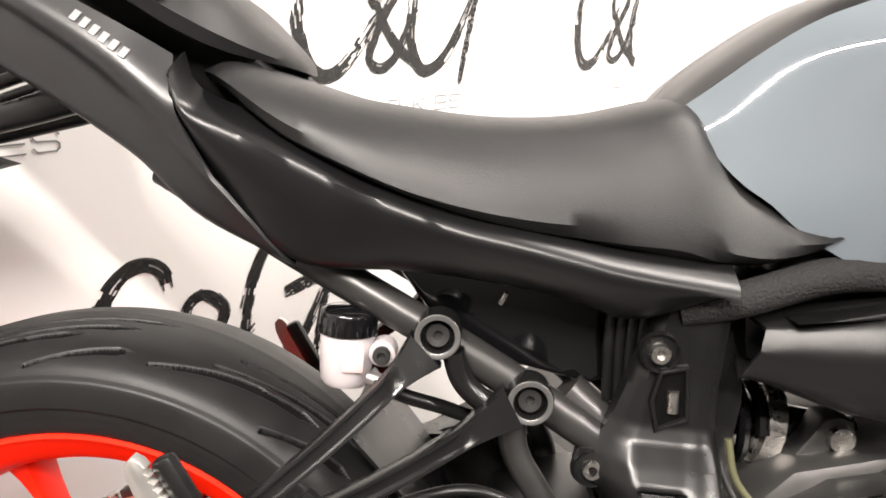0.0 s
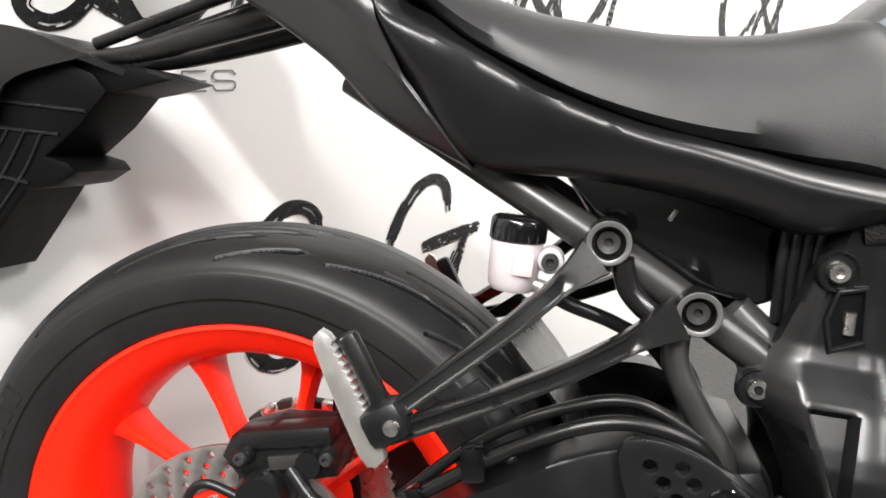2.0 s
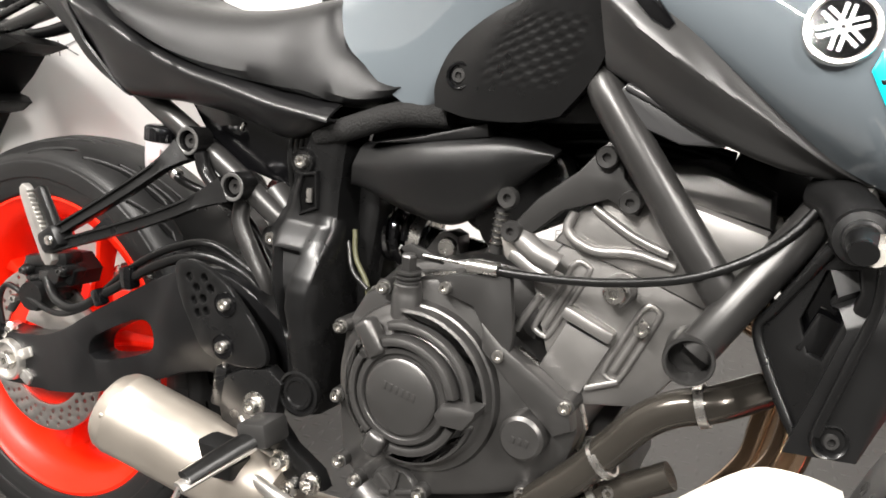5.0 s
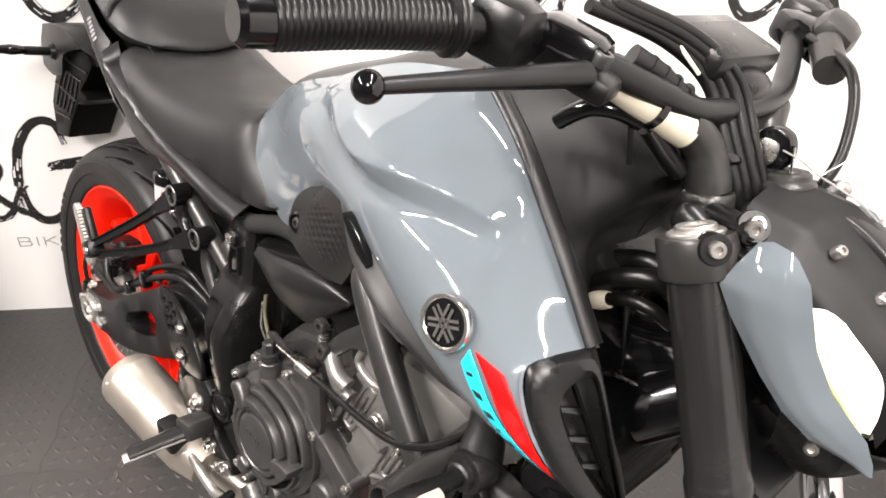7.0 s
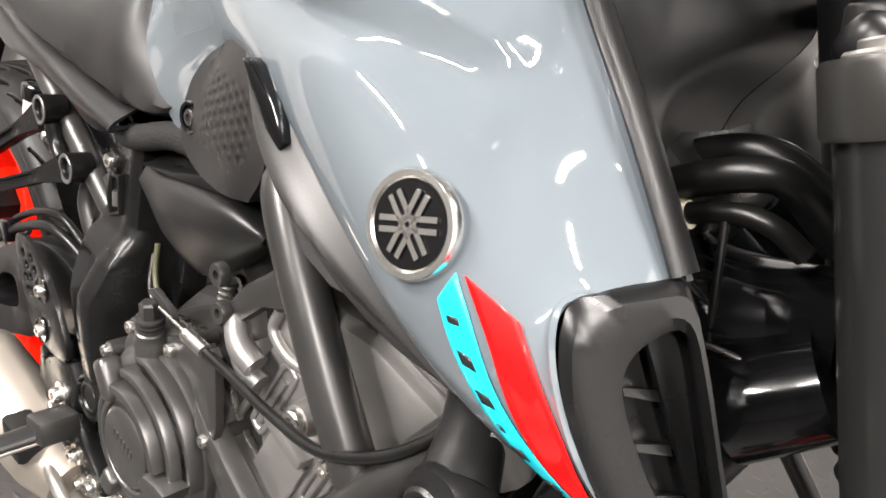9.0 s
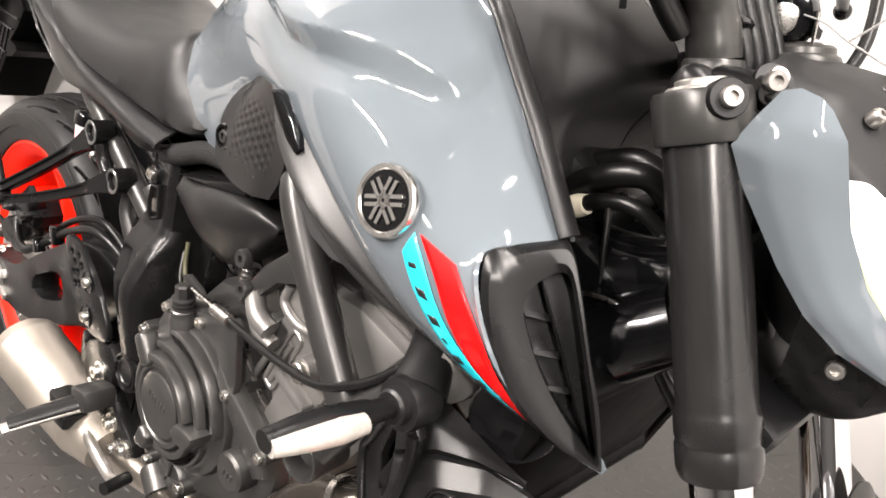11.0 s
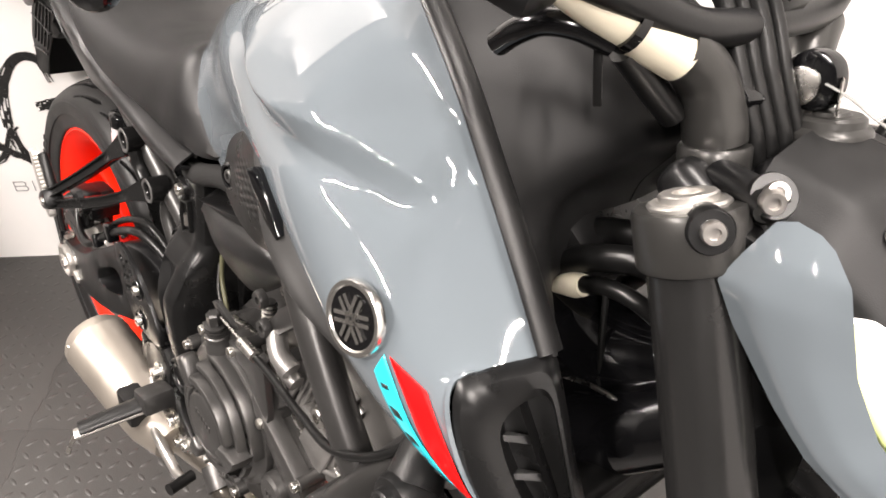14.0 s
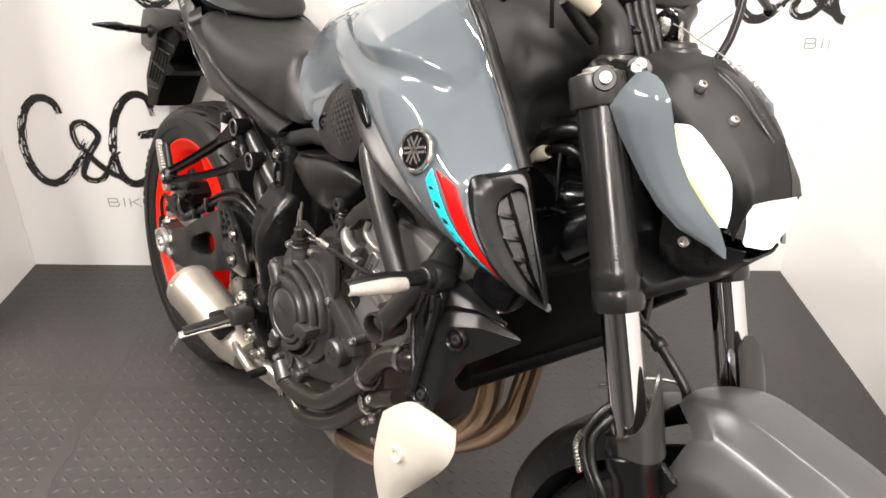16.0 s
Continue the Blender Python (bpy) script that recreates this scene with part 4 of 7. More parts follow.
# air scoop at the front end of each shell
for s in (1, -1):
    scoop = group("air_scoop", "matt black air scoop with slats", bike)

    def at(u, v, h=0.0, s=s):
        """Plane of the scoop: u from top (0) to tip (1), v from rear edge (0) to front edge (1)."""
        a = Vector((1.029, -0.204, 0.838)).lerp(Vector((1.132, -0.160, 0.720)), u) + Vector((-0.008, -0.019, -0.018)) * (4 * u * (1 - u))
        b = Vector((1.060, -0.148, 0.853)).lerp(Vector((1.138, -0.152, 0.720)), u) + Vector((0.002, -0.006, 0.004)) * (4 * u * (1 - u))
        q = a.lerp(b, v) + Vector((0.55, -0.75, 0.2)).normalized() * h
        return Vector((q.x, s * q.y, q.z))

    outer = [(0.02, 0.06), (0.0, 0.3), (0.0, 0.7), (0.02, 0.95), (0.2, 1.0), (0.5, 1.0), (0.8, 1.0), (0.97, 0.8), (1.0, 0.4), (0.9, 0.05), (0.7, 0), (0.45, 0), (0.2, 0)]
    inner = [(0.22, 0.42), (0.16, 0.54), (0.13, 0.80), (0.17, 0.91), (0.30, 0.935), (0.55, 0.925), (0.80, 0.86), (0.93, 0.72), (0.93, 0.56), (0.80, 0.49), (0.64, 0.45), (0.45, 0.42), (0.30, 0.405)]
    o, i = curve([(u, v, 0) for u, v in outer], 52, True), curve([(u, v, 0) for u, v in inner], 52, True)
    bm = bmesh.new()
    skin(bm, [[at(u, v, -0.022) for u, v, _ in o], [at(u, v, 0.0) for u, v, _ in o], [at(*(np.array(a) * 0.8 + np.array(b) * 0.2)[:2], 0.006) for a, b in zip(o, i)],
              [at(*(np.array(a) * 0.35 + np.array(b) * 0.65)[:2], 0.006) for a, b in zip(o, i)], [at(u, v, 0.001) for u, v, _ in i], [at(u, v, -0.022) for u, v, _ in i]], caps=False)
    part("scoop_frame", bm, PLASTIC, scoop)
    bm = bmesh.new()
    bm.faces.new([bm.verts.new(at(u, v, -0.018)) for u, v, _ in i])
    part("scoop_floor", bm, PLASTIC, scoop)
    bm = bmesh.new()
    skin(bm, [[at(u, v, h) for u, v, h in ((u0, w0, -0.018), (u0, w0 + 0.02, 0.0), (u0, w0 + 0.04, -0.018))] for u0, w0 in ((0.15, 0.60), (0.35, 0.66), (0.55, 0.68), (0.75, 0.64), (0.91, 0.58))])
    part("divider", bm, PLASTIC, scoop)
    for k in range(3):
        u = 0.30 + 0.16 * k
        bm = bmesh.new()
        skin(bm, [[at(u - 0.05, 0.42, -0.004), at(u - 0.03, 0.42, -0.003), at(u - 0.02, 0.42, -0.018)], [at(u + 0.0, 0.66, -0.008), at(u + 0.03, 0.66, -0.006), at(u + 0.04, 0.66, -0.018)]])
        part("slat", bm, PLASTIC, scoop)

# dimpled black panel behind the knee and the trim below the tank
for s in (1, -1):
    knee = group("knee_panel", "matt black side panel with a dimpled grip area", bike)
    K = [[(0.613, -0.138, 0.750), (0.611, -0.138, 0.773), (0.625, -0.141, 0.806), (0.655, -0.149, 0.833), (0.698, -0.161, 0.858)],
         [(0.655, -0.148, 0.744), (0.662, -0.153, 0.775), (0.672, -0.158, 0.808), (0.695, -0.166, 0.838), (0.722, -0.173, 0.867)],
         [(0.708, -0.158, 0.747), (0.718, -0.165, 0.780), (0.728, -0.171, 0.812), (0.740, -0.178, 0.845), (0.756, -0.185, 0.874)],
         [(0.748, -0.162, 0.757), (0.770, -0.170, 0.785), (0.785, -0.179, 0.815), (0.790, -0.187, 0.845), (0.797, -0.194, 0.868)]]
    g = surface(K, 110, 110)
    n = np.cross(np.gradient(g, axis=1), np.gradient(g, axis=0))
    n /= np.linalg.norm(n, axis=-1, keepdims=True)
    n *= -np.sign(n[..., 1:2])
    uu, vv = np.meshgrid(np.linspace(0, 1, 110), np.linspace(0, 1, 110))
    inside = np.clip((vv - 0.28) * 12, 0, 1) * np.clip((0.88 - vv) * 12, 0, 1) * np.clip((uu - 0.22) * 12, 0, 1) * np.clip((0.78 - uu) * 12, 0, 1)
    cell = np.cos(2 * np.pi * (uu * 11 + vv * 8)) + np.cos(2 * np.pi * (uu * 11 - vv * 8))
    g = g - n * (np.clip(cell, -0.5, 1.2) * 0.00045 * inside)[..., None]
    g[..., 1] *= s
    bm = bmesh.new()
    back = g + np.array((0, s * 0.02, 0))
    f = skin(bm, g, closed=False)
    b = skin(bm, back, closed=False)
    for j in range(109):
        for i in (0, 109):
            bm.faces.new((f[j][i], f[j + 1][i], b[j + 1][i], b[j][i]))
            bm.faces.new((f[i][j], f[i][j + 1], b[i][j + 1], b[i][j]))
    part("panel", bm, PLASTIC, knee)
    part("grommet", lathe([(0.0, -0.001), (0.0105, -0.001), (0.0105, 0.002), (0.0125, 0.003), (0.014, 0.001), (0.014, -0.004)], (0.6395, s * -0.1465, 0.782), (0, -s, 0), 24), GLOSSBLACK, knee)
    socket_bolt((0.6395, s * -0.1455, 0.782), 0.007, knee, FRAMEPAINT, (0, -s, 0), depth=0.004)
    shelf = [(0.745, -0.178, 0.884), (0.800, -0.193, 0.874), (0.850, -0.201, 0.846), (0.905, -0.200, 0.800), (0.980, -0.180, 0.752), (1.060, -0.150, 0.726)]
    ridge = [(0.775, -0.194, 0.862), (0.815, -0.211, 0.834), (0.860, -0.217, 0.808), (0.908, -0.206, 0.783), (0.982, -0.180, 0.744), (1.060, -0.148, 0.724)]
    under = [(0.786, -0.172, 0.803), (0.818, -0.177, 0.788), (0.862, -0.180, 0.765), (0.926, -0.176, 0.744), (0.990, -0.160, 0.735), (1.060, -0.140, 0.722)]
    inner = [(x, y + 0.03, z + 0.004) for x, y, z in under]

    def mixed(a, b, t):
        return [tuple(p + (q - p) * t for p, q in zip(u, v)) for u, v in zip(a, b)]

    rows = [[(x, s * y, z) for x, y, z in row] for row in (shelf, mixed(shelf, ridge, 0.5), mixed(shelf, ridge, 0.9), mixed(ridge, under, 0.07), mixed(ridge, under, 0.5), under, inner)]
    part("trim", sheet(rows, 60, 36, 0.003, (0, s, 0)), TRIM, bike, "satin black trim below the tank")
    part("trim_gloss", plate([(0.793, 0.874), (0.804, 0.873), (0.826, 0.858), (0.842, 0.840), (0.838, 0.834), (0.822, 0.842), (0.806, 0.857)], s * -0.2115, s * -0.197, 0.002), GLOSSBLACK, bike, "small glossy black inset")
    part("lower_cover", plate([(0.802, 0.789), (0.810, 0.794), (0.894, 0.760), (0.895, 0.753), (0.886, 0.750), (0.849, 0.755), (0.823, 0.767)], s * -0.172, s * -0.150, 0.005), TEXTURED, bike, "small grained black cover")
# dark inner mass of the frame and air box below the tank
part("air_box", block((0.70, 0, 0.80), (0.36, 0.20, 0.12), (0, -8, 0), 0.02), PLASTIC, bike)
part("frame_spine", block((0.90, 0, 0.85), (0.22, 0.14, 0.16), (0, 30, 0), 0.02), PLASTIC, bike)

# ---- rear end: subframe, peg bracket, reservoir, swingarm, brake ----
for s in (1, -1):
    part("subframe_tube", tube([(0.06, s * -0.075, 0.770), (0.194, s * -0.088, 0.704), (0.308, s * -0.092, 0.648), (0.403, s * -0.092, 0.595), (0.43, s * -0.09, 0.578)], 0.0145, 18), FRAMEPAINT, bike, "black painted steel tube")
    part("lower_tube", tube([(0.347, s * -0.090, 0.602), (0.350, s * -0.095, 0.575), (0.372, s * -0.095, 0.540), (0.395, s * -0.095, 0.508), (0.402, s * -0.09, 0.470)], 0.011, 14), FRAMEPAINT, bike)
    part("side_frame", tube([(0.385, s * -0.075, 0.62), (0.43, s * -0.08, 0.58), (0.47, s * -0.085, 0.50), (0.483, s * -0.085, 0.40)], 0.02, 14), FRAMEPAINT, bike)

for s in (1, -1):
    br = group("peg_bracket", "black cast passenger footpeg bracket", bike)
    y = -0.120 * s
    for x, z in ((0.284, 0.667), (0.356, 0.6235)):
        part("boss", lathe([(0.0, -0.024), (0.0172, -0.024), (0.0178, 0.0), (0.0172, 0.003), (0.0132, 0.003), (0.0118, 0.0005), (0.0118, -0.008), (0, -0.008)], (x, y, z), (0, -s, 0), 36), CASTBLACK, br)
        # ring carries the light on the boss face as lighter grey
        part("boss_face", lathe([(0.0128, 0.0020), (0.0128, 0.0038), (0.0134, 0.0042), (0.0164, 0.0042), (0.0170, 0.0036), (0.0170, 0.0020)], (x, y, z), (0, -s, 0), 40, closed=True), LITBRACKET, br, "bracket face, the light on it painted in grey")
        part("bolt", lathe([(0, 0.0), (0.0035, 0.0), (0.0035, 0.004), (0.0085, 0.005), (0.0098, 0.002), (0.0098, -0.004), (0, -0.004)], (x, y + s * 0.007, z), (0, -s, 0), 24), FRAMEPAINT, br)
    for a, b, c in (((0.276, y + s * 0.005, 0.656), (0.222, s * -0.150, 0.600), (0.150, s * -0.190, 0.5360)), ((0.344, y + s * 0.005, 0.6185), (0.262, s * -0.150, 0.570), (0.150, s * -0.190, 0.5190))):
        p = curve([a, b, c], 28)
        bm = bmesh.new()
        rings = []
        for k, q in enumerate(p):
            t = k / 27
            d = p[min(27, k + 1)] - p[max(0, k - 1)]
            d /= np.linalg.norm(d)
            side = np.cross(d, (0, 1, 0))
            side /= np.linalg.norm(side)
            w = 0.0086 - 0.0016 * t + 0.0085 * max(0.0, 1 - t / 0.22) ** 1.6
            h, dip = 0.0095, 0.55 * min(1.0, max(0.0, (t - 0.16) / 0.12))
            rings.append([q + side * w * cx + np.array((0, s * h * cy, 0)) for cx, cy in ((-1, -0.7), (-0.90, -1), (-0.62, -1), (-0.50, -1 + dip), (0.50, -1 + dip), (0.62, -1), (0.90, -1), (1, -0.7), (1, 0.6), (0.7, 1), (-0.7, 1), (-1, 0.6))])
        skin(bm, rings)
        part("arm", bm, CASTBLACK, br)
        root, away = Vector((a[0], 0, a[2])), (Vector((b[0], 0, b[2])) - Vector((a[0], 0, a[2]))).normalized()
        hub = root - away * 0.0135
        wide = Vector((away.z, 0, -away.x))
        tri = [hub + away * 0.0135 + wide * 0.0105, hub + away * 0.0165, hub + away * 0.0135 - wide * 0.0105, hub + away * 0.024 - wide * 0.0072, hub + away * 0.037, hub + away * 0.024 + wide * 0.0072]
        # flat of the gusset, its light painted in as grey
        part("boss_gusset", plate([(p.x, p.z) for p in tri], min(y - s * 0.0038, y + s * 0.008), max(y - s * 0.0038, y + s * 0.008), 0.0012), LITBRACKET, br, "bracket face, the light on it painted in grey")
    part("bridge", tube([(0.296, y + s * 0.008, 0.655), (0.305, y + s * 0.01, 0.632), (0.325, y + s * 0.01, 0.616), (0.344, y + s * 0.008, 0.615)], 0.009, 12, flat=1.2), CASTBLACK, br)
    part("web", plate([(0.168, 0.530), (0.205, 0.562), (0.225, 0.548), (0.200, 0.533)], s * -0.171, s * -0.163, 0.001), SATIN, br)
    part("clevis", block((0.146, s * -0.190, 0.527), (0.034, 0.030, 0.030), (0, -35, 0), 0.008), SATIN, br)
    part("pivot_pin", lathe([(0, 0.004), (0.0055, 0.003), (0.0065, 0.0), (0.0065, -0.01), (0, -0.01)], (0.152, s * -0.204, 0.528), (0, -s, 0), 20), STEEL, br, "bright steel pivot pin")
    peg = group("passenger_peg", "folded silver passenger footpeg with teeth", bike)
    outline = [(0.136, 0.492), (0.128, 0.500), (0.102, 0.545), (0.088, 0.572), (0.0865, 0.581), (0.091, 0.587), (0.0965, 0.585)]
    for k in range(11):
        t = k / 10.5
        x, z = 0.099 + 0.036 * t, 0.580 - 0.055 * t
        outline += [(x + 0.0022, z + 0.0005), (x + 0.0015, z - 0.0032)]
    outline += [(0.146, 0.508), (0.148, 0.500), (0.143, 0.493)]
    part("peg_body", plate(outline, s * -0.197, s * -0.187, 0.0015), ALLOY, peg, "bare silver alloy")
    part("peg_rubber", block((0.127, s * -0.184, 0.553), (0.017, 0.014, 0.075), (0, -33, 0), 0.005), HOSE, peg)

res = group("brake_reservoir", "translucent brake fluid reservoir with black cap", bike)
C0 = Vector((0.214, -0.092, 0.0))
part("body", lathe([(0, 0.616), (0.0165, 0.616), (0.0195, 0.620), (0.0205, 0.632), (0.0212, 0.655), (0.0195, 0.658), (0, 0.658)], C0, (0, 0, 1), 32), RESERVOIR, res)
part("window", block((0.222, -0.1125, 0.640), (0.016, 0.003, 0.018), (0, 0, 12), 0.001), material("pink_fluid_window", (0.55, 0.36, 0.36), 0.3), res)
ridge = [(0.0222 + (0.0007 if k % 2 else 0)) for k in range(60)]
bm = bmesh.new()
skin(bm, [[(0.214 + (r - d) * math.cos(2 * math.pi * k / 60), -0.092 + (r - d) * math.sin(2 * math.pi * k / 60), z) for k, r in enumerate(ridge)] for z, d in ((0.656, 0.001), (0.657, 0), (0.672, 0), (0.675, 0.002), (0.6765, 0.006))])
part("cap", bm, GLOSSBLACK, res, "ribbed black screw cap")
part("cap_tab", block((0.222, -0.094, 0.680), (0.007, 0.010, 0.010), (0, 0, 20), 0.001), GLOSSBLACK, res)
part("mount_lug", plate(circle(0.2425, 0.6445, 0.0105, 20), -0.104, -0.085, 0.002), RESERVOIR, res)
socket_bolt((0.2425, -0.105, 0.6445), 0.0068, res, FRAMEPAINT)
part("outlet", tube([(0.228, -0.096, 0.624), (0.242, -0.098, 0.621)], 0.006), ALLOY, res)
part("hose", tube([(0.238, -0.098, 0.6215), (0.262, -0.10, 0.612), (0.30, -0.09, 0.600), (0.34, -0.07, 0.575), (0.40, -0.07, 0.50), (0.43, -0.075, 0.42)], 0.0058), HOSE, res)
part("clamp", tube([(0.244, -0.098, 0.6205), (0.250, -0.0985, 0.618)], 0.0075), ALLOY, res)

# swingarm
sw = group("swingarm", "black cast swingarm", bike)
SWOUT = [(-0.047, 0.345), (-0.015, 0.352), (0.055, 0.366), (0.102, 0.387), (0.165, 0.430), (0.233, 0.474), (0.289, 0.508), (0.335, 0.520), (0.375, 0.515), (0.42, 0.490), (0.468, 0.455), (0.505, 0.420),
         (0.500, 0.375), (0.44, 0.372), (0.370, 0.392), (0.325, 0.386), (0.285, 0.368), (0.20, 0.328), (0.140, 0.305), (0.080, 0.290), (0.030, 0.283), (-0.03, 0.283)]
SWHOLE = [(0.158, 0.360), (0.150, 0.372), (0.162, 0.392), (0.215, 0.424), (0.245, 0.434), (0.258, 0.426), (0.262, 0.405), (0.250, 0.392), (0.20, 0.370)]
for s in (1, -1):
    bm = plate([(x, z) for x, z, _ in curve([(x, z, 0) for x, z in SWOUT], 90, True)], -0.140, -0.098, 0.013, [[(x, z) for x, z, _ in curve([(x, z, 0) for x, z in SWHOLE], 40, True)]], place=lambda v, s=s: Vector((v.x, s * (v.y + 0.03 * max(0, (v.x - 0.30) / 0.2) * (1 if v.y < -0.11 else 0.4)), v.z)))
    part("arm", bm, SATIN, sw, "satin black arm")
part("cross_member", block((0.40, 0, 0.45), (0.10, 0.20, 0.09), (0, -20, 0), 0.02), SATIN, sw)
part("pivot", lathe([(0.0, -0.12), (0.02, -0.12), (0.02, 0.12), (0, 0.12)], (0.483, 0, 0.40), (0, 1, 0), 20), SATIN, sw)
for s in (1, -1):
    adj = group("axle_adjuster", "bright cast alloy axle adjuster", sw)
    part("ring", lathe([(0.018, 0.0), (0.029, 0.0), (0.0305, 0.004), (0.029, 0.013), (0.0265, 0.0145), (0.0245, 0.0135), (0.023, 0.008), (0.0, 0.008), (0, 0.0)], (-0.002, s * -0.136, 0.315), (0, -s, 0), 40), ALLOY, adj)
    for a in (28, -28, 180):
        c = math.radians(a)
        part("fin", block((-0.002 + 0.036 * math.cos(c), s * -0.140, 0.315 + 0.036 * math.sin(c)), (0.026, 0.010, 0.016), (0, -a, 0), 0.003), ALLOY, adj)
    part("axle_nut", lathe([(0, 0.006), (0.005, 0.006), (0.005, 0.011), (0.0125, 0.0115), (0.014, 0.009), (0.014, 0.0), (0, 0)], (0.001, s * -0.143, 0.316), (0, -s, 0), 6), STEEL, adj)
    part("adjuster_bolt", tube([(-0.045, s * -0.118, 0.312), (-0.068, s * -0.118, 0.308)], 0.0035), STEEL, adj)
    part("end_cap", block((-0.040, s * -0.118, 0.330), (0.012, 0.034, 0.050), (0, 12, 0), 0.003), STEEL, adj)

guard = group("heel_guard", "black heel guard plate with drilled holes", bike)
GO = [(0.312, 0.528), (0.338, 0.536), (0.378, 0.524), (0.420, 0.492), (0.448, 0.460), (0.452, 0.438), (0.430, 0.428), (0.385, 0.425), (0.358, 0.434), (0.338, 0.462), (0.318, 0.495)]
gh = [circle(x, z, 0.0052, 10)[::-1] for x, z in ((0.334, 0.516), (0.345, 0.505), (0.356, 0.519), (0.343, 0.489), (0.356, 0.494), (0.350, 0.475), (0.366, 0.508), (0.362, 0.480))]
part("plate", plate([(x, z) for x, z, _ in curve([(x, z, 0) for x, z in GO], 48, True)], -0.160, -0.153, 0.003, gh), PLASTIC, guard)
for x, z in ((0.390, 0.495), (0.391, 0.444)):
    part("collar", lathe([(0.0065, -0.001), (0.0135, -0.001), (0.0145, 0.0015), (0.0155, 0.0)], (x, -0.161, z), (0, -1, 0), 24), GLOSSBLACK, guard)
    socket_bolt((x, -0.161, z), 0.0072, guard)

cal = group("rear_caliper", "black rear brake caliper", bike)
part("body", plate([(-0.012, 0.440), (-0.005, 0.458), (0.03, 0.474), (0.075, 0.480), (0.098, 0.462), (0.092, 0.440), (0.06, 0.430), (0.055, 0.408), (0.03, 0.395), (0.005, 0.402), (0.004, 0.425)], -0.122, -0.075, 0.006), PLASTIC, cal)
part("piston_housing", lathe([(0, 0.02), (0.020, 0.02), (0.0225, 0.014), (0.0235, -0.02), (0, -0.02)], (0.030, -0.118, 0.415), (0.1, -1, 0), 28), PLASTIC, cal)
part("boss", lathe([(0, 0.016), (0.011, 0.015), (0.012, -0.01), (0, -0.01)], (0.070, -0.118, 0.452), (0, -1, 0), 20), PLASTIC, cal)
part("carrier", plate([(-0.02, 0.360), (0.0, 0.405), (0.06, 0.405), (0.10, 0.400), (0.115, 0.385), (0.06, 0.355)], -0.108, -0.095, 0.004), ALLOY, cal, "bare alloy caliper carrier")
part("bridge", block((0.045, -0.112, 0.468), (0.085, 0.030, 0.018), (0, -14, 0), 0.005), PLASTIC, cal)
for x, z in ((0.086, 0.462), (0.012, 0.448)):
    part("pin_boss", lathe([(0, 0.016), (0.007, 0.0155), (0.0085, 0.012), (0.0085, -0.02), (0, -0.02)], (x, -0.118, z), (0, -1, 0), 18), PLASTIC, cal)
    socket_bolt((x, -0.134, z), 0.0052, cal, FRAMEPAINT)
part("pad_clip", block((0.050, -0.124, 0.448), (0.034, 0.004, 0.012), (0, -14, 0), 0.001), FRAMEPAINT, cal)
part("bleed_nipple", tube([(-0.020, -0.128, 0.382), (-0.010, -0.126, 0.400)], 0.006), FRAMEPAINT, cal)
socket_bolt((-0.012, -0.128, 0.400), 0.0065, cal)
part("sensor", tube([(-0.022, -0.135, 0.345), (-0.012, -0.132, 0.360)], 0.0085), STEEL, cal)
part("sensor_head", block((-0.026, -0.135, 0.352), (0.022, 0.02, 0.022), (0, 30, 0), 0.006), GLOSSBLACK, cal)
part("sensor_lead", tube([(-0.026, -0.136, 0.358), (-0.034, -0.136, 0.395), (-0.018, -0.135, 0.420), (0.03, -0.135, 0.410), (0.085, -0.14, 0.405), (0.13, -0.142, 0.420), (0.165, -0.135, 0.445)], 0.0042), HOSE, cal)
part("brake_hose", tube([(0.055, -0.13, 0.445), (0.085, -0.14, 0.425), (0.125, -0.142, 0.422), (0.175, -0.132, 0.455), (0.24, -0.125, 0.500), (0.31, -0.12, 0.530), (0.37, -0.11, 0.520), (0.40, -0.10, 0.49)], 0.0062), HOSE, cal)
part("hose", tube([(0.150, -0.128, 0.440), (0.200, -0.120, 0.490), (0.26, -0.115, 0.528), (0.32, -0.11, 0.545), (0.38, -0.10, 0.52)], 0.005), HOSE, cal)
part("hose_clamp", block((0.165, -0.138, 0.446), (0.014, 0.016, 0.022), (0, -30, 0), 0.003), GLOSSBLACK, cal)
part("hose_clip", block((0.205, -0.128, 0.480), (0.020, 0.018, 0.030), (0, -10, 0), 0.004), GLOSSBLACK, cal)
socket_bolt((0.232, -0.118, 0.487), 0.006, cal, STEEL, (0, -0.6, 1))

# rear mudguard and chain side
part("hugger", sheet([[(0.0 + (0.315 + 0.022) * math.cos(a), y, 0.315 + 0.337 * math.sin(a)) for a in np.radians((8, 22, 36, 50))] for y in (-0.085, -0.04, 0.04, 0.085)], 14, 10, 0.003, (-1, 0, -1)), PLASTIC, bike, "black rear mudguard")
part("chain_guard", sheet([[(0.02, 0.118, 0.432), (0.12, 0.118, 0.462), (0.24, 0.118, 0.500), (0.33, 0.118, 0.510)], [(0.02, 0.118, 0.405), (0.12, 0.118, 0.43), (0.24, 0.118, 0.465), (0.33, 0.118, 0.48)]], 14, 3, 0.03, (0, -1, 0)), PLASTIC, bike)
chain = group("drive_chain", "black and steel drive chain", bike)
for k in range(30):
    t = k / 29
    part("link", block((0.0 + 0.42 * t, 0.095, 0.415 + 0.01 * t), (0.016, 0.014, 0.010), (0, 0, 0), 0.002), STEEL if k % 2 else FRAMEPAINT, chain)
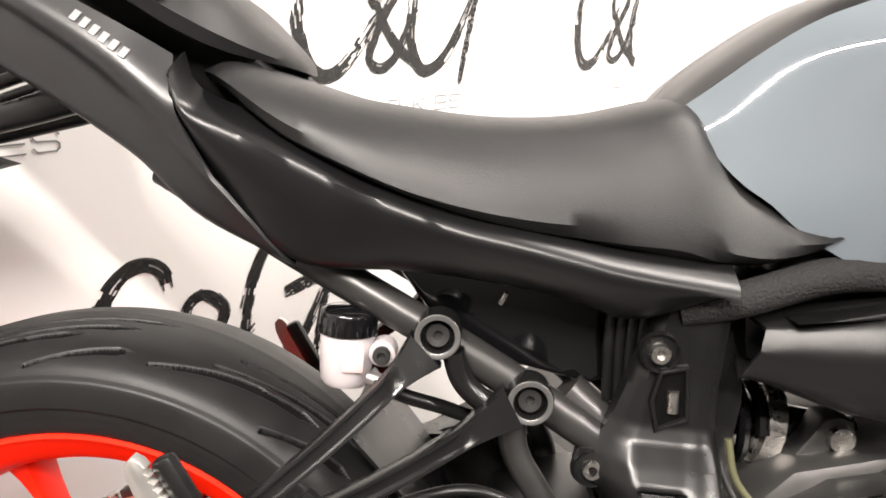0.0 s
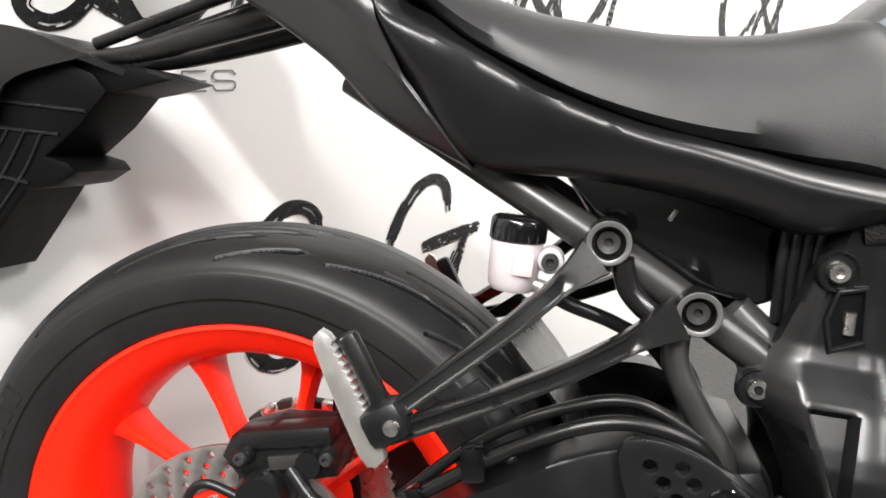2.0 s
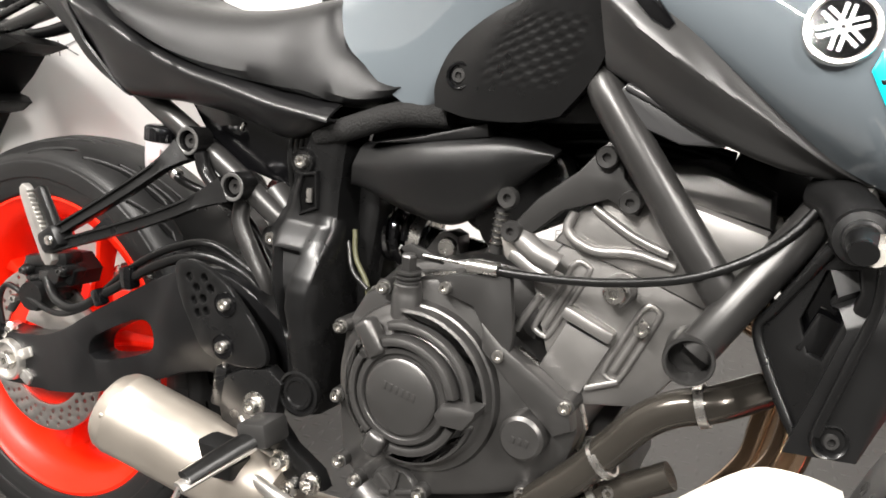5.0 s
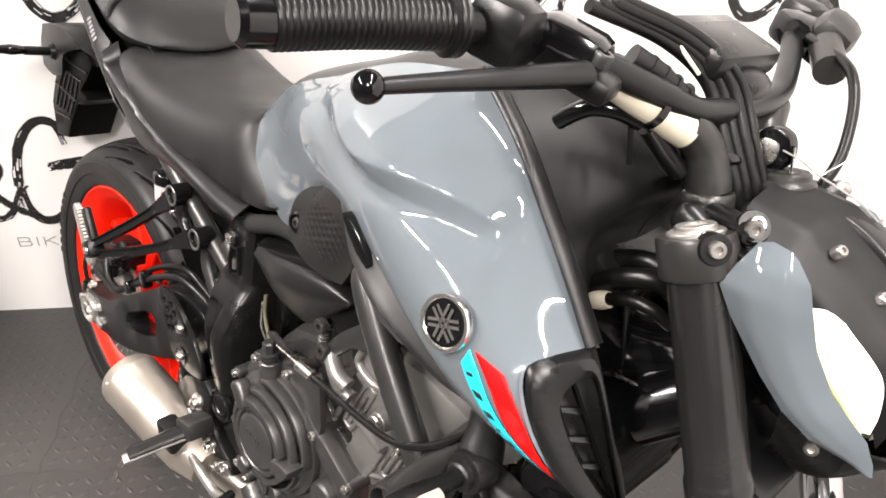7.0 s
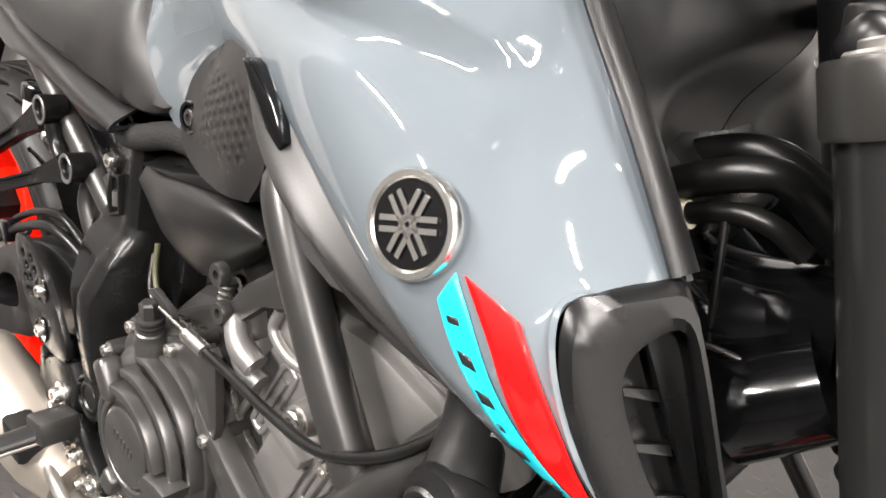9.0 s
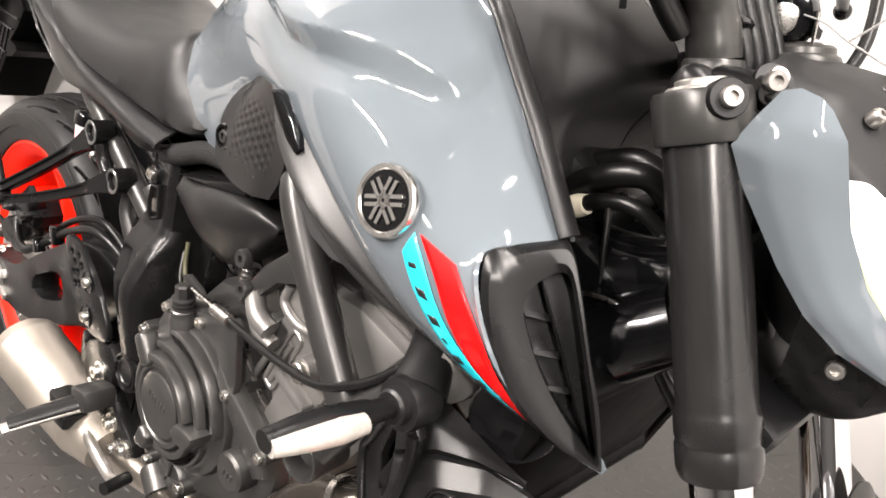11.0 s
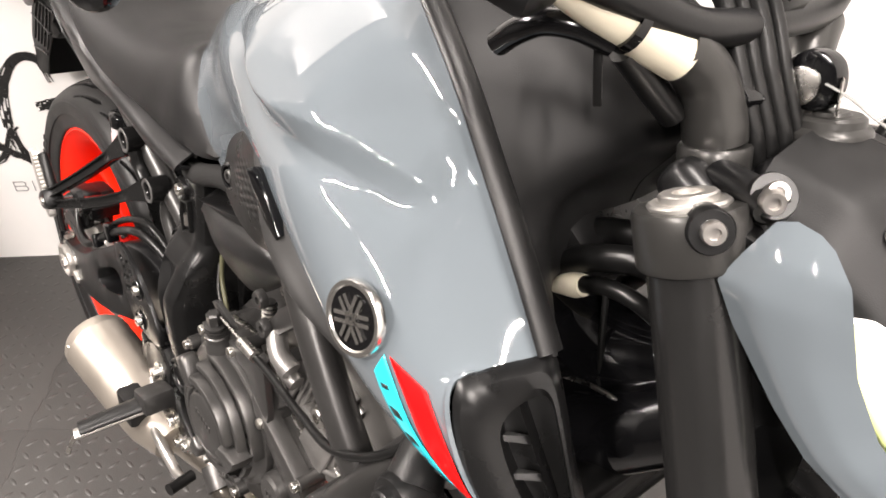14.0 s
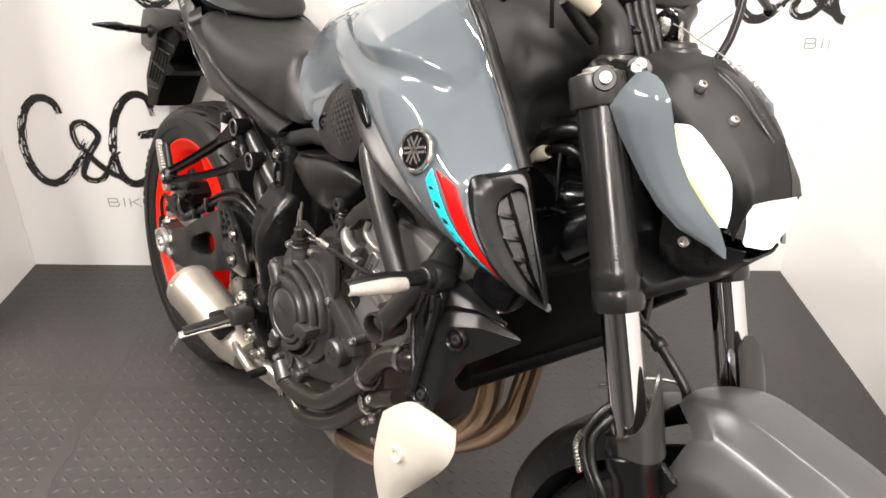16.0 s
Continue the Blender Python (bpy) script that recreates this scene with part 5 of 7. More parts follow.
for k in range(16):
    a = math.pi * (0.5 + k / 16.0)
    part("link", block((0.100 * math.cos(a), 0.095, 0.315 + 0.100 * math.sin(a)), (0.016, 0.014, 0.010), (0, 90 - math.degrees(a), 0), 0.002), STEEL if k % 2 else FRAMEPAINT, chain)

# seat underside box, cover plate over the frame, swingarm pivot cap
part("battery_box", plate([(0.235, 0.722), (0.43, 0.715), (0.43, 0.640), (0.405, 0.628), (0.335, 0.640), (0.28, 0.668)], -0.080, 0.08, 0.006), GLOSSBLACK, bike, "glossy black battery box under the seat")
part("wire_clip", block((0.331, -0.0815, 0.691), (0.004, 0.003, 0.011), (0, 25, 0), 0.001), STEEL, bike)
for k in range(4):
    part("wiring", tube([(0.415 + 0.008 * k, -0.088 - 0.003 * k, 0.705), (0.413 + 0.008 * k, -0.092, 0.67), (0.418 + 0.008 * k, -0.085, 0.62)], 0.0042), HOSE, bike)
part("foam_sleeve", tube([(0.46, -0.105, 0.700), (0.50, -0.112, 0.712), (0.56, -0.112, 0.735), (0.62, -0.11, 0.742)], 0.0135, 14), WOVEN, bike, "black woven cable sleeve")

fc = group("frame_cover", "matt black frame cover with bolts", bike)
slot = [(0.451, 0.652), (0.466, 0.656), (0.470, 0.621), (0.452, 0.612), (0.447, 0.632)]
FZ = (0.385, 0.415, 0.455, 0.478, 0.486, 0.510, 0.530, 0.545, 0.566, 0.572, 0.585, 0.600, 0.612, 0.645, 0.667, 0.697)
LIFT = (0.030, 0.038, 0.043, 0.045, 0.045, 0.046, 0.045, 0.040, 0.030, 0.027, 0.018, 0.006, 0.002, 0.0, 0.0, 0.0)
DEEP = (0.0, 0.0, 0.0, 0.0, 0.012, 0.013, 0.013, 0.013, 0.012, 0.0, 0.0, 0.0, 0.0, 0.0, 0.0, 0.0)
REAR = (0.470, 0.462, 0.456, 0.450, 0.447, 0.438, 0.428, 0.418, 0.398, 0.395, 0.397, 0.410, 0.418, 0.428, 0.433, 0.444)
FORE = (0.512, 0.522, 0.520, 0.516, 0.514, 0.510, 0.508, 0.506, 0.505, 0.505, 0.505, 0.503, 0.500, 0.499, 0.501, 0.503)
REARRIDGE = (0.478, 0.478, 0.474, 0.468, 0.464, 0.455, 0.447, 0.441, 0.433, 0.431, 0.429, 0.431, 0.436, 0.441, 0.445, 0.452)
RECESS = (0.492, 0.493, 0.489, 0.485, 0.481, 0.474, 0.473, 0.474, 0.476, 0.477, 0.478, 0.479, 0.478, 0.478, 0.479, 0.481)
FRONTRIDGE = (0.500, 0.507, 0.506, 0.503, 0.501, 0.497, 0.496, 0.497, 0.498, 0.498, 0.497, 0.494, 0.491, 0.490, 0.491, 0.493)
sections = []
for z in np.linspace(0.697, 0.385, 110):
    a, c, r1, r2, r3, up, dip = (float(np.interp(z, FZ, row)) for row in (REAR, FORE, REARRIDGE, RECESS, FRONTRIDGE, LIFT, DEEP))
    y = -0.112 - up
    line = [(a, -0.092), (a + 0.002, -0.103), (a + 0.5 * (r1 - a), -0.107 - 0.25 * up), (r1, y + 0.1 * up), (r1 + 0.005, y), (r1 + 0.009, y + dip), (r2 - 0.009, y + dip), (r2 - 0.004, y), (r2, y - 0.001), (r3 - 0.003, y), (r3, y + 0.002), (0.5 * (r3 + c), -0.108 - 0.7 * up), (c, -0.094 - 0.3 * up), (c + 0.001, -0.070)]
    sections.append([(x, y, z + (0.010 * (x - 0.440) / 0.06 if z > 0.66 else 0)) for x, y in line])
part("cover", sheet(None, 14, 110, 0.004, (0, 1, 0), np.array(sections)), PLASTIC, fc)
part("slot_rim", plate([(0.459 + (x - 0.459) * 1.35, 0.634 + (z - 0.634) * 1.22) for x, z in slot], -0.1185, -0.110, 0.0025, [slot[::-1]]), PLASTIC, fc)
# shade in the slot's depth, put on as a dull black plate
part("slot_recess", plate(slot, -0.1145, -0.108, 0.0), RADBLACK, fc)
part("slot_back", block((0.459, -0.104, 0.634), (0.028, 0.004, 0.052), (0, 8, 0), 0.001), GLOSSBLACK, fc)
part("slot_stud", tube([(0.460, -0.115, 0.640), (0.461, -0.115, 0.624)], 0.0045), STEEL, fc)
part("frame_web", plate([(0.470, 0.692), (0.522, 0.700), (0.528, 0.62), (0.518, 0.50), (0.530, 0.42), (0.470, 0.40)], -0.072, -0.040, 0.004), PLASTIC, fc)
for x, y, z in ((0.4465, -0.114, 0.668), (0.4085, -0.1065, 0.571)):
    part("collar", lathe([(0.007, 0.0), (0.0125, 0.0), (0.0145, 0.003), (0.016, -0.002)], (x, y, z), (0, -1, 0), 24), PLASTIC, fc)
    socket_bolt((x, y, z), 0.0078, fc)
part("pivot_cap", lathe([(0.0, 0.001), (0.014, 0.001), (0.0155, 0.003), (0.0185, 0.003), (0.020, 0.0), (0.022, 0.0), (0.0235, 0.004), (0.0265, 0.003), (0.0275, -0.004)], (0.495, -0.151, 0.414), (0, -1, 0), 40), PLASTIC, fc)

# intake cover
rows = [[(0.512, -0.090, 0.700), (0.600, -0.100, 0.722), (0.700, -0.112, 0.737), (0.744, -0.120, 0.726)],
        [(0.520, -0.116, 0.694), (0.600, -0.140, 0.713), (0.697, -0.146, 0.729), (0.743, -0.140, 0.7215)],
        [(0.516, -0.122, 0.676), (0.600, -0.150, 0.684), (0.682, -0.150, 0.698), (0.738, -0.138, 0.7145)],
        [(0.508, -0.108, 0.652), (0.575, -0.124, 0.634), (0.645, -0.125, 0.623), (0.734, -0.132, 0.710)],
        [(0.518, -0.060, 0.660), (0.575, -0.070, 0.642), (0.645, -0.070, 0.632), (0.730, -0.095, 0.714)]]
for s in (1, -1):
    part("intake_cover", sheet(None, 25, 33, 0.004, (0, s, 0), soften(facets(rows, 8), 8) * np.array((1, s, 1))), TEXTURED, bike, "grained black intake cover")
part("intake_back", block((0.61, -0.03, 0.70), (0.20, 0.12, 0.07), (0, -8, 0), 0.02), PLASTIC, bike)
part("intake_lip", plate([(0.535, 0.702), (0.598, 0.718), (0.671, 0.742), (0.674, 0.728), (0.600, 0.712)], -0.136, -0.09, 0.004), PLASTIC, bike)

# rear shock, lying along the bike
shock = group("rear_shock", "black coil-over rear shock", bike)
helix = [(0.47 + 0.085 * t, -0.02 + 0.033 * math.cos(2 * math.pi * 5.5 * t), 0.600 - 0.01 * t + 0.033 * math.sin(2 * math.pi * 5.5 * t)) for t in np.linspace(0, 1, 80)]
part("spring", tube(helix, 0.0058, 8, steps=240), GLOSSBLACK, shock)
part("shaft", tube([(0.44, -0.02, 0.603), (0.64, -0.02, 0.585)], 0.017), GLOSSBLACK, shock)
part("collar", lathe([(0, -0.008), (0.036, -0.008), (0.036, 0.008), (0, 0.008)], (0.565, -0.02, 0.590), (1, 0, -0.1), 12), STEEL, shock, "bright steel adjuster collar")

# ---- engine ----
engine = group("engine", "dark grey parallel-twin engine")


def sector(cx, cz, r0, r1, a0, a1, y0, y1, bevel=0.003, n=14):
    """A raised band of a ring between two angles in degrees."""
    a = np.radians(np.linspace(a0, a1, n))
    return plate([(cx + r1 * math.cos(t), cz + r1 * math.sin(t)) for t in a] + [(cx + r0 * math.cos(t), cz + r0 * math.sin(t)) for t in a[::-1]], y0, y1, bevel)


CASE = [(0.540, 0.453), (0.542, 0.508), (0.562, 0.548), (0.596, 0.570), (0.655, 0.585), (0.700, 0.560), (0.728, 0.528), (0.800, 0.494), (0.812, 0.465), (0.802, 0.415), (0.770, 0.388), (0.720, 0.365), (0.665, 0.345),
        (0.580, 0.335), (0.556, 0.352), (0.546, 0.40)]
part("crankcase", plate(CASE, -0.146, 0.13, 0.008), ENGINE, engine)
part("crankcase_lower", plate([(0.545, 0.36), (0.60, 0.30), (0.72, 0.265), (0.82, 0.29), (0.85, 0.36), (0.83, 0.46), (0.70, 0.42)], -0.118, 0.12, 0.012), ENGINE, engine)
part("gearbox_top", plate([(0.535, 0.45), (0.53, 0.53), (0.57, 0.575), (0.66, 0.60), (0.74, 0.60), (0.74, 0.45)], -0.085, 0.085, 0.015), ENGINE, engine)
part("sump", plate([(0.60, 0.31), (0.63, 0.24), (0.78, 0.235), (0.83, 0.30)], -0.09, 0.09, 0.02), ENGINE, engine)

clutch = group("clutch_cover", "dark grey cast clutch cover with stepped ribs", engine)
CC = (0.637, 0.463)
part("cover_base", lathe([(0, 0.030), (0.044, 0.030), (0.050, 0.029), (0.0535, 0.0255), (0.056, 0.0235), (0.064, 0.0215), (0.0675, 0.0175), (0.070, 0.0155), (0.077, 0.0135), (0.081, 0.009), (0.084, 0.006), (0.090, 0.003), (0.093, -0.004), (0.093, -0.02), (0, -0.02)], (CC[0], -0.150, CC[1]), (0, -1, 0), 72), ENGINE, clutch)
part("centre_disc", lathe([(0, 0.0365), (0.036, 0.0365), (0.0395, 0.034), (0.0405, 0.028), (0, 0.028)], (CC[0], -0.150, CC[1]), (0, -1, 0), 56), ENGINE, clutch)
part("ring_rib", lathe([(0.0425, 0.026), (0.0435, 0.0325), (0.045, 0.0340), (0.0495, 0.0340), (0.051, 0.0325), (0.052, 0.026)], (CC[0], -0.150, CC[1]), (0, -1, 0), 64), ENGINE, clutch)
for r0, r1, a0, a1, face in ((0.0525, 0.0625, 14, 116, -0.1905), (0.0665, 0.0755, 8, 112, -0.1805), (0.0795, 0.0875, 2, 104, -0.169), (0.0545, 0.063, 150, 236, -0.182), (0.068, 0.076, 146, 232, -0.172), (0.0545, 0.064, 262, 342, -0.182), (0.069, 0.077, 258, 348, -0.172)):
    part("raised_band", sector(*CC, r0, r1, a0, a1, face, face + 0.016, 0.004, 26), ENGINE, clutch)
for a, r, l in ((128, 0.066, 0.040), (-112, 0.062, 0.026)):
    c = math.radians(a)
    part("lug", block((CC[0] + r * math.cos(c), -0.180, CC[1] + r * math.sin(c)), (l, 0.022, 0.022), (0, -a, 0), 0.006, segments=3), ENGINE, clutch)
part("pointer", plate([(CC[0] + u, CC[1] + v) for u, v in ((0.041, -0.004), (0.050, -0.013), (0.074, -0.011), (0.084, 0.004), (0.086, 0.013), (0.066, 0.013), (0.048, 0.008))], -0.194, -0.168, 0.005), ENGINE, clutch)
for k in range(6):
    part("cast_mark", block((0.620 + 0.0066 * k, -0.1867, 0.472 - 0.0010 * k), (0.0036, 0.0012, 0.0085), (0, 8, 0), 0.0003), ENGINE, clutch)
part("gasket_edge", plate([(x + (x - 0.665) * 0.02, z + (z - 0.46) * 0.02) for x, z in CASE], -0.128, -0.122, 0.001), STEEL, engine, "bright gasket edge")
part("cover_arm", plate([(0.700, 0.556), (0.726, 0.536), (0.800, 0.497), (0.808, 0.470), (0.790, 0.458), (0.735, 0.500), (0.705, 0.525)], -0.160, -0.140, 0.006), ENGINE, engine)
side_cap = group("side_cap", "round dark grey inspection cap", engine)
part("cap", lathe([(0, 0.010), (0.019, 0.010), (0.0225, 0.007), (0.0235, 0.0), (0.0235, -0.02), (0, -0.02)], (0.762, -0.160, 0.452), (0, -1, 0), 40), ENGINE, side_cap)
for k in range(3):
    part("cap_mark", block((0.755 + 0.007 * k, -0.1704, 0.450), (0.004, 0.0012, 0.007), (0, 10, 0), 0.0003), ENGINE, side_cap)
cover_low = group("pump_cover", "dark grey pump cover", engine)
part("disc", lathe([(0, 0.008), (0.026, 0.008), (0.029, 0.004), (0.029, -0.02), (0, -0.02)], (0.628, -0.146, 0.342), (0, -1, 0), 32), ENGINE, cover_low)
for a in (20, 80, 140, 200):
    c = math.radians(a)
    part("vane", block((0.628 + 0.014 * math.cos(c), -0.155, 0.342 + 0.014 * math.sin(c)), (0.022, 0.006, 0.005), (0, -a, 0), 0.001), ENGINE, cover_low)
for x, z in ((0.5905, 0.562), (0.660, 0.578), (0.725, 0.524), (0.797, 0.492), (0.544, 0.508), (0.549, 0.430), (0.560, 0.356), (0.582, 0.340), (0.660, 0.352), (0.769, 0.392), (0.794, 0.412)):
    part("bolt_boss", lathe([(0, 0.012), (0.0085, 0.011), (0.0095, -0.03), (0, -0.03)], (x, -0.146, z), (0, -1, 0), 18), ENGINE, engine)
    socket_bolt((x, -0.1585, z), 0.0062, engine)
filler = group("oil_filler", "black ribbed oil filler cap", engine)
part("neck", lathe([(0, 0), (0.016, 0), (0.016, 0.025), (0.0145, 0.027), (0.0145, 0.036), (0.012, 0.038), (0, 0.038)], (0.616, -0.150, 0.536), (0, -0.12, 1), 24), ENGINE, filler)
for k in range(3):
    part("coil", lathe([(0.009, 0), (0.013, 0.0005), (0.0135, 0.002), (0.013, 0.0035), (0.009, 0.004)], (0.616, -0.1545 - 0.0007 * k, 0.573 + 0.005 * k), (0, -0.12, 1), 20), FRAMEPAINT, filler)
part("cap", lathe([(0, 0), (0.0085, 0), (0.0085, 0.014), (0.0065, 0.016), (0, 0.016)], (0.616, -0.157, 0.587), (0, -0.12, 1), 6), FRAMEPAINT, filler)

# clutch cable, lever arm and bracket over the cover
arm = group("cable_bracket", "black clutch cable bracket", engine)
part("bracket", plate([(0.648, 0.584), (0.662, 0.592), (0.700, 0.600), (0.716, 0.612), (0.724, 0.606), (0.736, 0.545), (0.734, 0.520), (0.722, 0.514), (0.714, 0.532), (0.690, 0.566), (0.660, 0.572)], -0.158, -0.150, 0.002), FRAMEPAINT, arm)
part("arm_plate", plate([(0.600, 0.606), (0.612, 0.612), (0.640, 0.606), (0.650, 0.598), (0.612, 0.598)], -0.152, -0.146, 0.001), FRAMEPAINT, arm)
part("wire", tube([(0.630, -0.156, 0.604), (0.690, -0.158, 0.606)], 0.0018), STEEL, arm)
part("cable", tube([(0.682, -0.158, 0.6055), (0.74, -0.160, 0.6085), (0.82, -0.172, 0.622), (0.90, -0.185, 0.650), (0.96, -0.17, 0.70), (0.99, -0.13, 0.78), (1.0, -0.09, 0.85)], 0.0042, 10), HOSE, arm)
part("adjuster", tube([(0.680, -0.158, 0.6052), (0.712, -0.159, 0.607)], 0.0066), STEEL, arm)
mount = group("engine_mount", "dark grey engine mount lug", engine)
part("lug", plate([(0.575, 0.570), (0.600, 0.610), (0.612, 0.614), (0.624, 0.610), (0.632, 0.575)], -0.060, -0.03, 0.003), ENGINE, mount)
part("mount_bolt", lathe([(0, 0.005), (0.010, 0.004), (0.0115, 0.0), (0.0115, -0.01), (0, -0.01)], (0.6135, -0.062, 0.596), (0, -1, 0), 24), STEEL, mount)

# cylinder and head, leaning forward
cyl = group("cylinder_block", "grey cast cylinder block and head", engine)
part("barrel", plate([(0.735, 0.600), (0.768, 0.650), (0.905, 0.640), (0.925, 0.600), (0.862, 0.500), (0.800, 0.485), (0.760, 0.530)], -0.128, 0.12, 0.006), CYLINDER, cyl)
part("head", plate([(0.752, 0.640), (0.772, 0.676), (0.800, 0.694), (0.868, 0.698), (0.938, 0.684), (0.950, 0.655), (0.920, 0.600), (0.85, 0.62)], -0.134, 0.125, 0.008), CYLINDER, cyl)
part("cam_cover", plate([(0.785, 0.690), (0.800, 0.722), (0.870, 0.735), (0.935, 0.715), (0.940, 0.684), (0.868, 0.694)], -0.120, 0.12, 0.010), ENGINE, cyl)
part("head_rib", tube([(0.769, -0.135, 0.673), (0.767, -0.137, 0.653), (0.793, -0.137, 0.641), (0.830, -0.136, 0.645), (0.868, -0.134, 0.640)], 0.005), CYLINDER, cyl)
part("head_rib", tube([(0.787, -0.135, 0.680), (0.826, -0.137, 0.661), (0.860, -0.137, 0.651)], 0.0045), CYLINDER, cyl)
for a, b in (((0.782, 0.617), (0.756, 0.555)), ((0.853, 0.590), (0.830, 0.529))):
    u = Vector((b[0] - a[0], 0, b[1] - a[1])).normalized()
    w = Vector((u.z, 0, -u.x)) * 0.0085
    ends = [Vector((a[0], -0.128, a[1])), Vector((b[0], -0.128, b[1]))]
    loop = [ends[0] + w, ends[0] - u * 0.008 + w * 0.5, ends[0] - u * 0.008 - w * 0.5, ends[0] - w, ends[1] - w, ends[1] + u * 0.008 - w * 0.5, ends[1] + u * 0.008 + w * 0.5, ends[1] + w]
    part("slot_rim", tube([*loop, loop[0]], 0.0032, 10, 60), CYLINDER, cyl)
    part("slot_rib", tube([ends[0] * 0.9 + ends[1] * 0.1, ends[1]], 0.0042), CYLINDER, cyl)
part("ledge", block((0.800, -0.133, 0.570), (0.054, 0.018, 0.013), (0, 18, 0), 0.004), CYLINDER, cyl)
part("web", plate([(0.778, 0.566), (0.824, 0.552), (0.800, 0.492), (0.758, 0.515)], -0.1335, -0.120, 0.003), CYLINDER, cyl)
for a, b in (((0.836, 0.520), (0.806, 0.505)), ((0.748, 0.585), (0.728, 0.545))):
    part("rib", tube([(a[0], -0.128, a[1]), (b[0], -0.128, b[1])], 0.0042), CYLINDER, cyl)
part("bolt_boss", lathe([(0, 0.010), (0.013, 0.009), (0.015, 0.0), (0.015, -0.02), (0, -0.02)], (0.823, -0.140, 0.609), (0, -1, 0), 24), CYLINDER, cyl)
socket_bolt((0.823, -0.151, 0.609), 0.0105, cyl, STEEL, depth=0.005)
socket_bolt((0.850, -0.137, 0.578), 0.007, cyl, STEEL, depth=0.005)
part("water_outlet", tube([(0.722, -0.14, 0.640), (0.745, -0.15, 0.630), (0.765, -0.148, 0.622)], 0.011), CYLINDER, cyl)
part("water_outlet", tube([(0.718, -0.135, 0.622), (0.745, -0.145, 0.612), (0.768, -0.143, 0.605)], 0.009), CYLINDER, cyl)
part("thermostat", block((0.718, -0.128, 0.632), (0.030, 0.03, 0.034), (0, -20, 0), 0.008), ALLOY, cyl)
part("intake_body", plate([(0.66, 0.772), (0.755, 0.772), (0.775, 0.758), (0.800, 0.766), (0.836, 0.772), (0.838, 0.752), (0.870, 0.738), (0.905, 0.730), (0.925, 0.700), (0.80, 0.675), (0.66, 0.690)], -0.005, 0.05, 0.004), RADBLACK, engine)
for dz, r in ((0.0, 0.006), (0.018, 0.0045), (0.034, 0.005)):
    part("loom", tube([(0.640, -0.030, 0.690 + dz), (0.700, -0.036, 0.706 + dz), (0.760, -0.032, 0.722 + 0.8 * dz), (0.830, -0.024, 0.732 + 0.5 * dz), (0.890, -0.015, 0.722 + 0.5 * dz)], r), HOSE, engine)
part("loom_plug", block((0.735, -0.040, 0.752), (0.026, 0.014, 0.010), (0, -12, 0), 0.003), GREYINK, engine)
part("coil_pack", block((0.925, -0.01, 0.722), (0.070, 0.12, 0.045), (0, 18, 0), 0.01), RADBLACK, engine)
part("throttle_mass", block((0.70, -0.02, 0.665), (0.12, 0.14, 0.07), (0, -30, 0), 0.015), PLASTIC, engine)
part("vent_spring", tube([(0.697, -0.135, 0.618), (0.699, -0.135, 0.662)], 0.0065), FRAMEPAINT, engine)
for k in range(6):
    part("coil", lathe([(0.006, -0.0015), (0.0085, 0), (0.006, 0.0015)], (0.6975 + 0.0003 * k, -0.135, 0.628 + 0.006 * k), (0, 0, 1), 14), STEEL, engine)
part("hanger", plate([(0.706, 0.640), (0.735, 0.680), (0.770, 0.712), (0.792, 0.742), (0.806, 0.740), (0.812, 0.712), (0.832, 0.694), (0.828, 0.680), (0.800, 0.690), (0.760, 0.672), (0.722, 0.632)], -0.146, -0.134, 0.003), FRAMEPAINT, bike, "black engine hanger bracket")
for x, z in ((0.795, 0.728), (0.822, 0.692), (0.716, 0.645), (0.708, 0.676)):
    part("hanger_bolt", lathe([(0, 0.003), (0.004, 0.003), (0.004, 0.008), (0.009, 0.0085), (0.0105, 0.006), (0.0105, 0), (0, 0)], (x, -0.147, z), (0, -1, 0), 20), FRAMEPAINT, bike)
for y in (-0.03, 0.0, 0.03):
    part("throttle_hose", tube([(0.60, y, 0.655), (0.64, y - 0.02, 0.63), (0.69, y - 0.03, 0.62)], 0.008), HOSE, bike)
part("wire", tube([(0.512, -0.095, 0.60), (0.520, -0.10, 0.57), (0.540, -0.105, 0.545), (0.545, -0.105, 0.520)], 0.003), material("yellow_green_wire", (0.07, 0.068, 0.035), 0.5), bike)
part("wire", tube([(0.505, -0.095, 0.585), (0.520, -0.105, 0.556), (0.545, -0.11, 0.54)], 0.0024), FRAMEPAINT, bike)

# frame tubes
for s in (1, -1):
    part("wedge_panel", plate([(0.800, 0.788), (0.8065, 0.7922), (0.850, 0.775), (0.8928, 0.7569), (0.8909, 0.751), (0.8571, 0.7483), (0.826, 0.7572), (0.8032, 0.7803)], min(s * -0.1740, s * -0.1620), max(s * -0.1740, s * -0.1620), 0.004), FENDER, bike, "grey wedge-shaped infill panel")
    part("wedge_lip", tube([(0.8065, s * -0.1750, 0.7905), (0.850, s * -0.1750, 0.7735), (0.8920, s * -0.1750, 0.7560)], 0.0035, 10), FENDER, bike)
